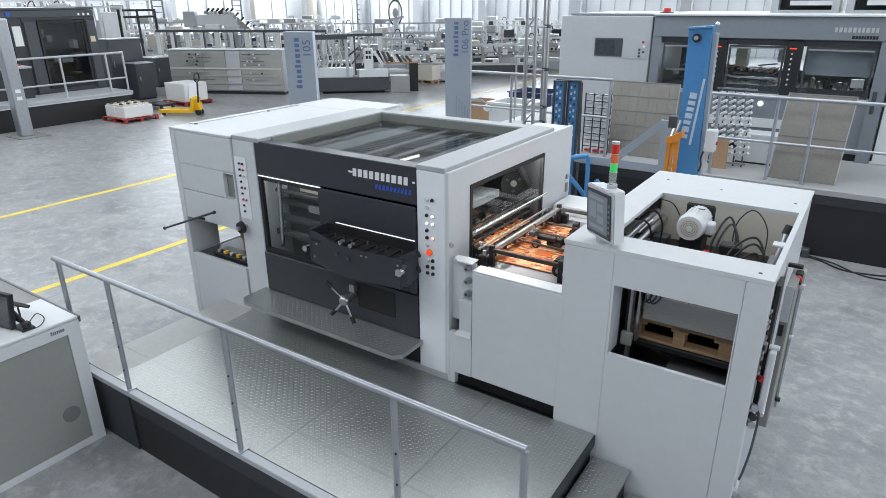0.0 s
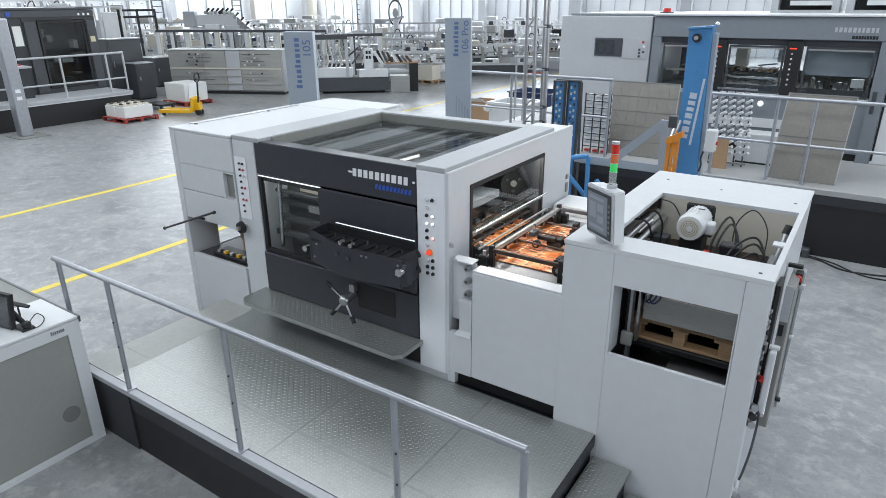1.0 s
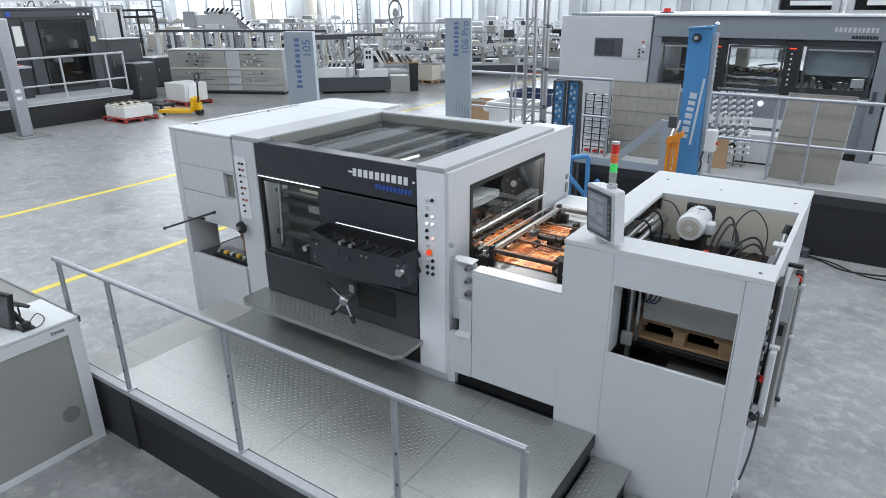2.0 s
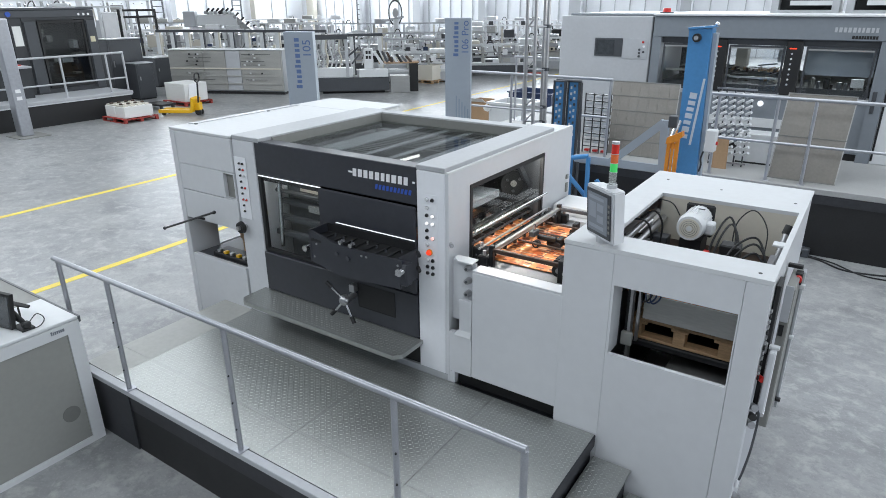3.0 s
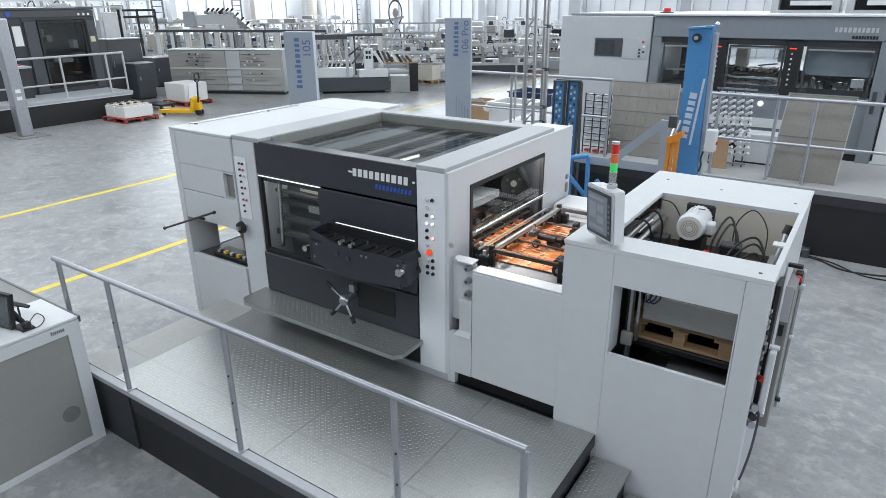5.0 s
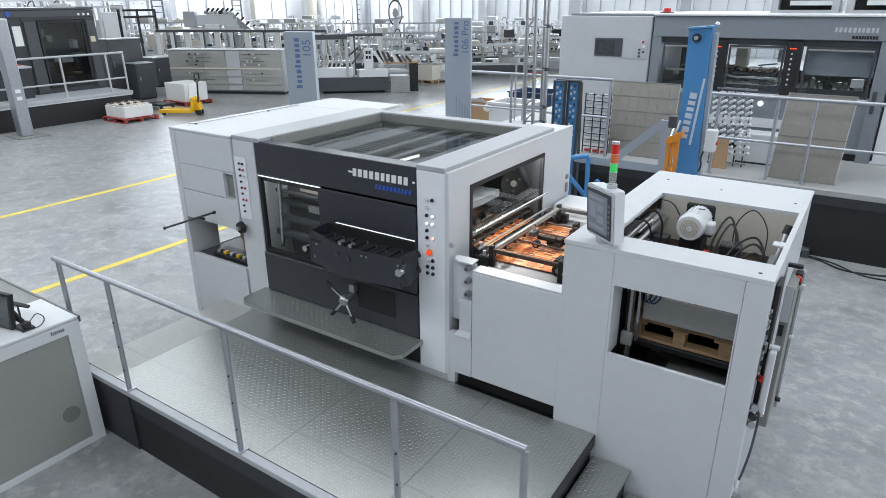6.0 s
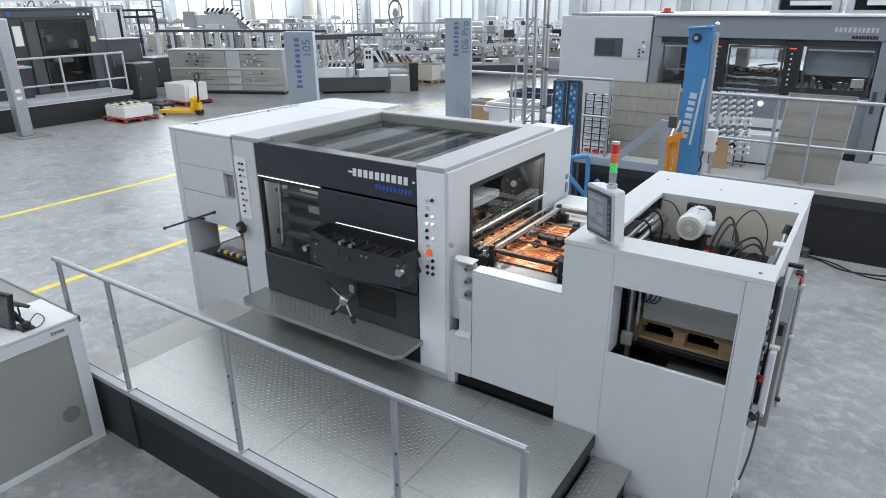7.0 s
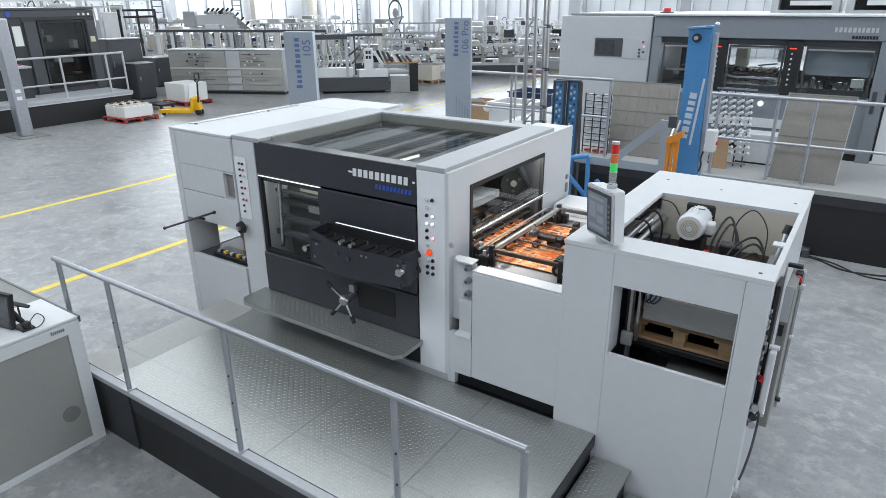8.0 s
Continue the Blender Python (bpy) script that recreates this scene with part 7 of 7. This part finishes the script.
# loose cables on the floor in front of the rear platform
k = thing("floor_cable", "black loose cables lying along the rear platform", "cable", (3.2, 6.3, 0))
part("cable", tube([(2.40, 6.50, 0.012), (2.62, 6.42, 0.012), (2.95, 6.18, 0.012), (3.35, 6.22, 0.012), (3.9, 6.40, 0.012), (4.8, 6.35, 0.012)], 0.013, 8), BLACK, k)
part("cable", tube([(2.42, 6.54, 0.012), (2.8, 6.40, 0.012), (3.2, 6.10, 0.012), (3.7, 6.12, 0.012), (4.6, 6.2, 0.012)], 0.010, 8), BLACK, k)
c = thing("junction_box", "small grey junction box at the rear platform", "junction box", (2.38, 6.52, 0))
part("body", box(2.28, 2.48, 6.44, 6.58, 0.0, 0.13, 0.01), GRAPHITE, c)
part("socket", cyl((2.36, 6.44, 0.07), (2.36, 6.41, 0.07), 0.035, n=12), BLACK, c)


# ---------------- movement ----------------
PERIOD = 1.36           # seconds between two sheets
TABLE = 1.5625


def ease(a):
    a = max(0.0, min(1.0, a))
    return a * a * (3 - 2 * a)


def sheet_place(n):
    """Where a sheet lies, n periods after it has left the pile: it creeps up the table, waits at the stop and is pulled in."""
    if n < 0:
        return 1.29, TABLE + 0.013
    if n < 2.85:
        return 1.29 - 0.428 * n, TABLE + 0.003 + 0.003 * (3 - n)
    if n < 3.70:
        return 0.070 - 0.272 * ease((n - 2.85) / 0.20), TABLE + 0.003
    return -0.202 - 1.62 * ease((n - 3.70) / 0.28), TABLE + 0.002


def loop_place(s):
    """A point of the chain's loop, s from 0 to 1: along under the roof, down and back."""
    s %= 1.0
    if s < 0.42:
        return -1.72 + 1.56 * s / 0.42, 2.30
    if s < 0.5:
        a = (s - 0.42) / 0.08 * math.pi
        return -0.16 + 0.05 * math.sin(a), 2.23 + 0.07 * math.cos(a)
    if s < 0.92:
        return -0.16 - 1.56 * (s - 0.5) / 0.42, 2.16
    a = (s - 0.92) / 0.08 * math.pi
    return -1.72 - 0.05 * math.sin(a), 2.23 - 0.07 * math.cos(a)


def motions():
    for k, ob in enumerate(SHEETS):
        rows = []
        for i in range(81):
            t = i * 0.1
            x, z = sheet_place((t + 0.90) / PERIOD + 4 - k)
            rows.append((t, pose(x, 0, z + 0.0004 * k)))
        walk(ob, rows)
    for k, ob in enumerate(BARS):
        rows = []
        for i in range(81):
            t = i * 0.1
            c = (t + 0.06) / PERIOD
            c = math.floor(c) + ease((c % 1.0) / 0.44)
            x, z = loop_place((c + k) / 4 + 0.22)
            rows.append((t, pose(x, 0, z)))
        walk(ob, rows)


motions()
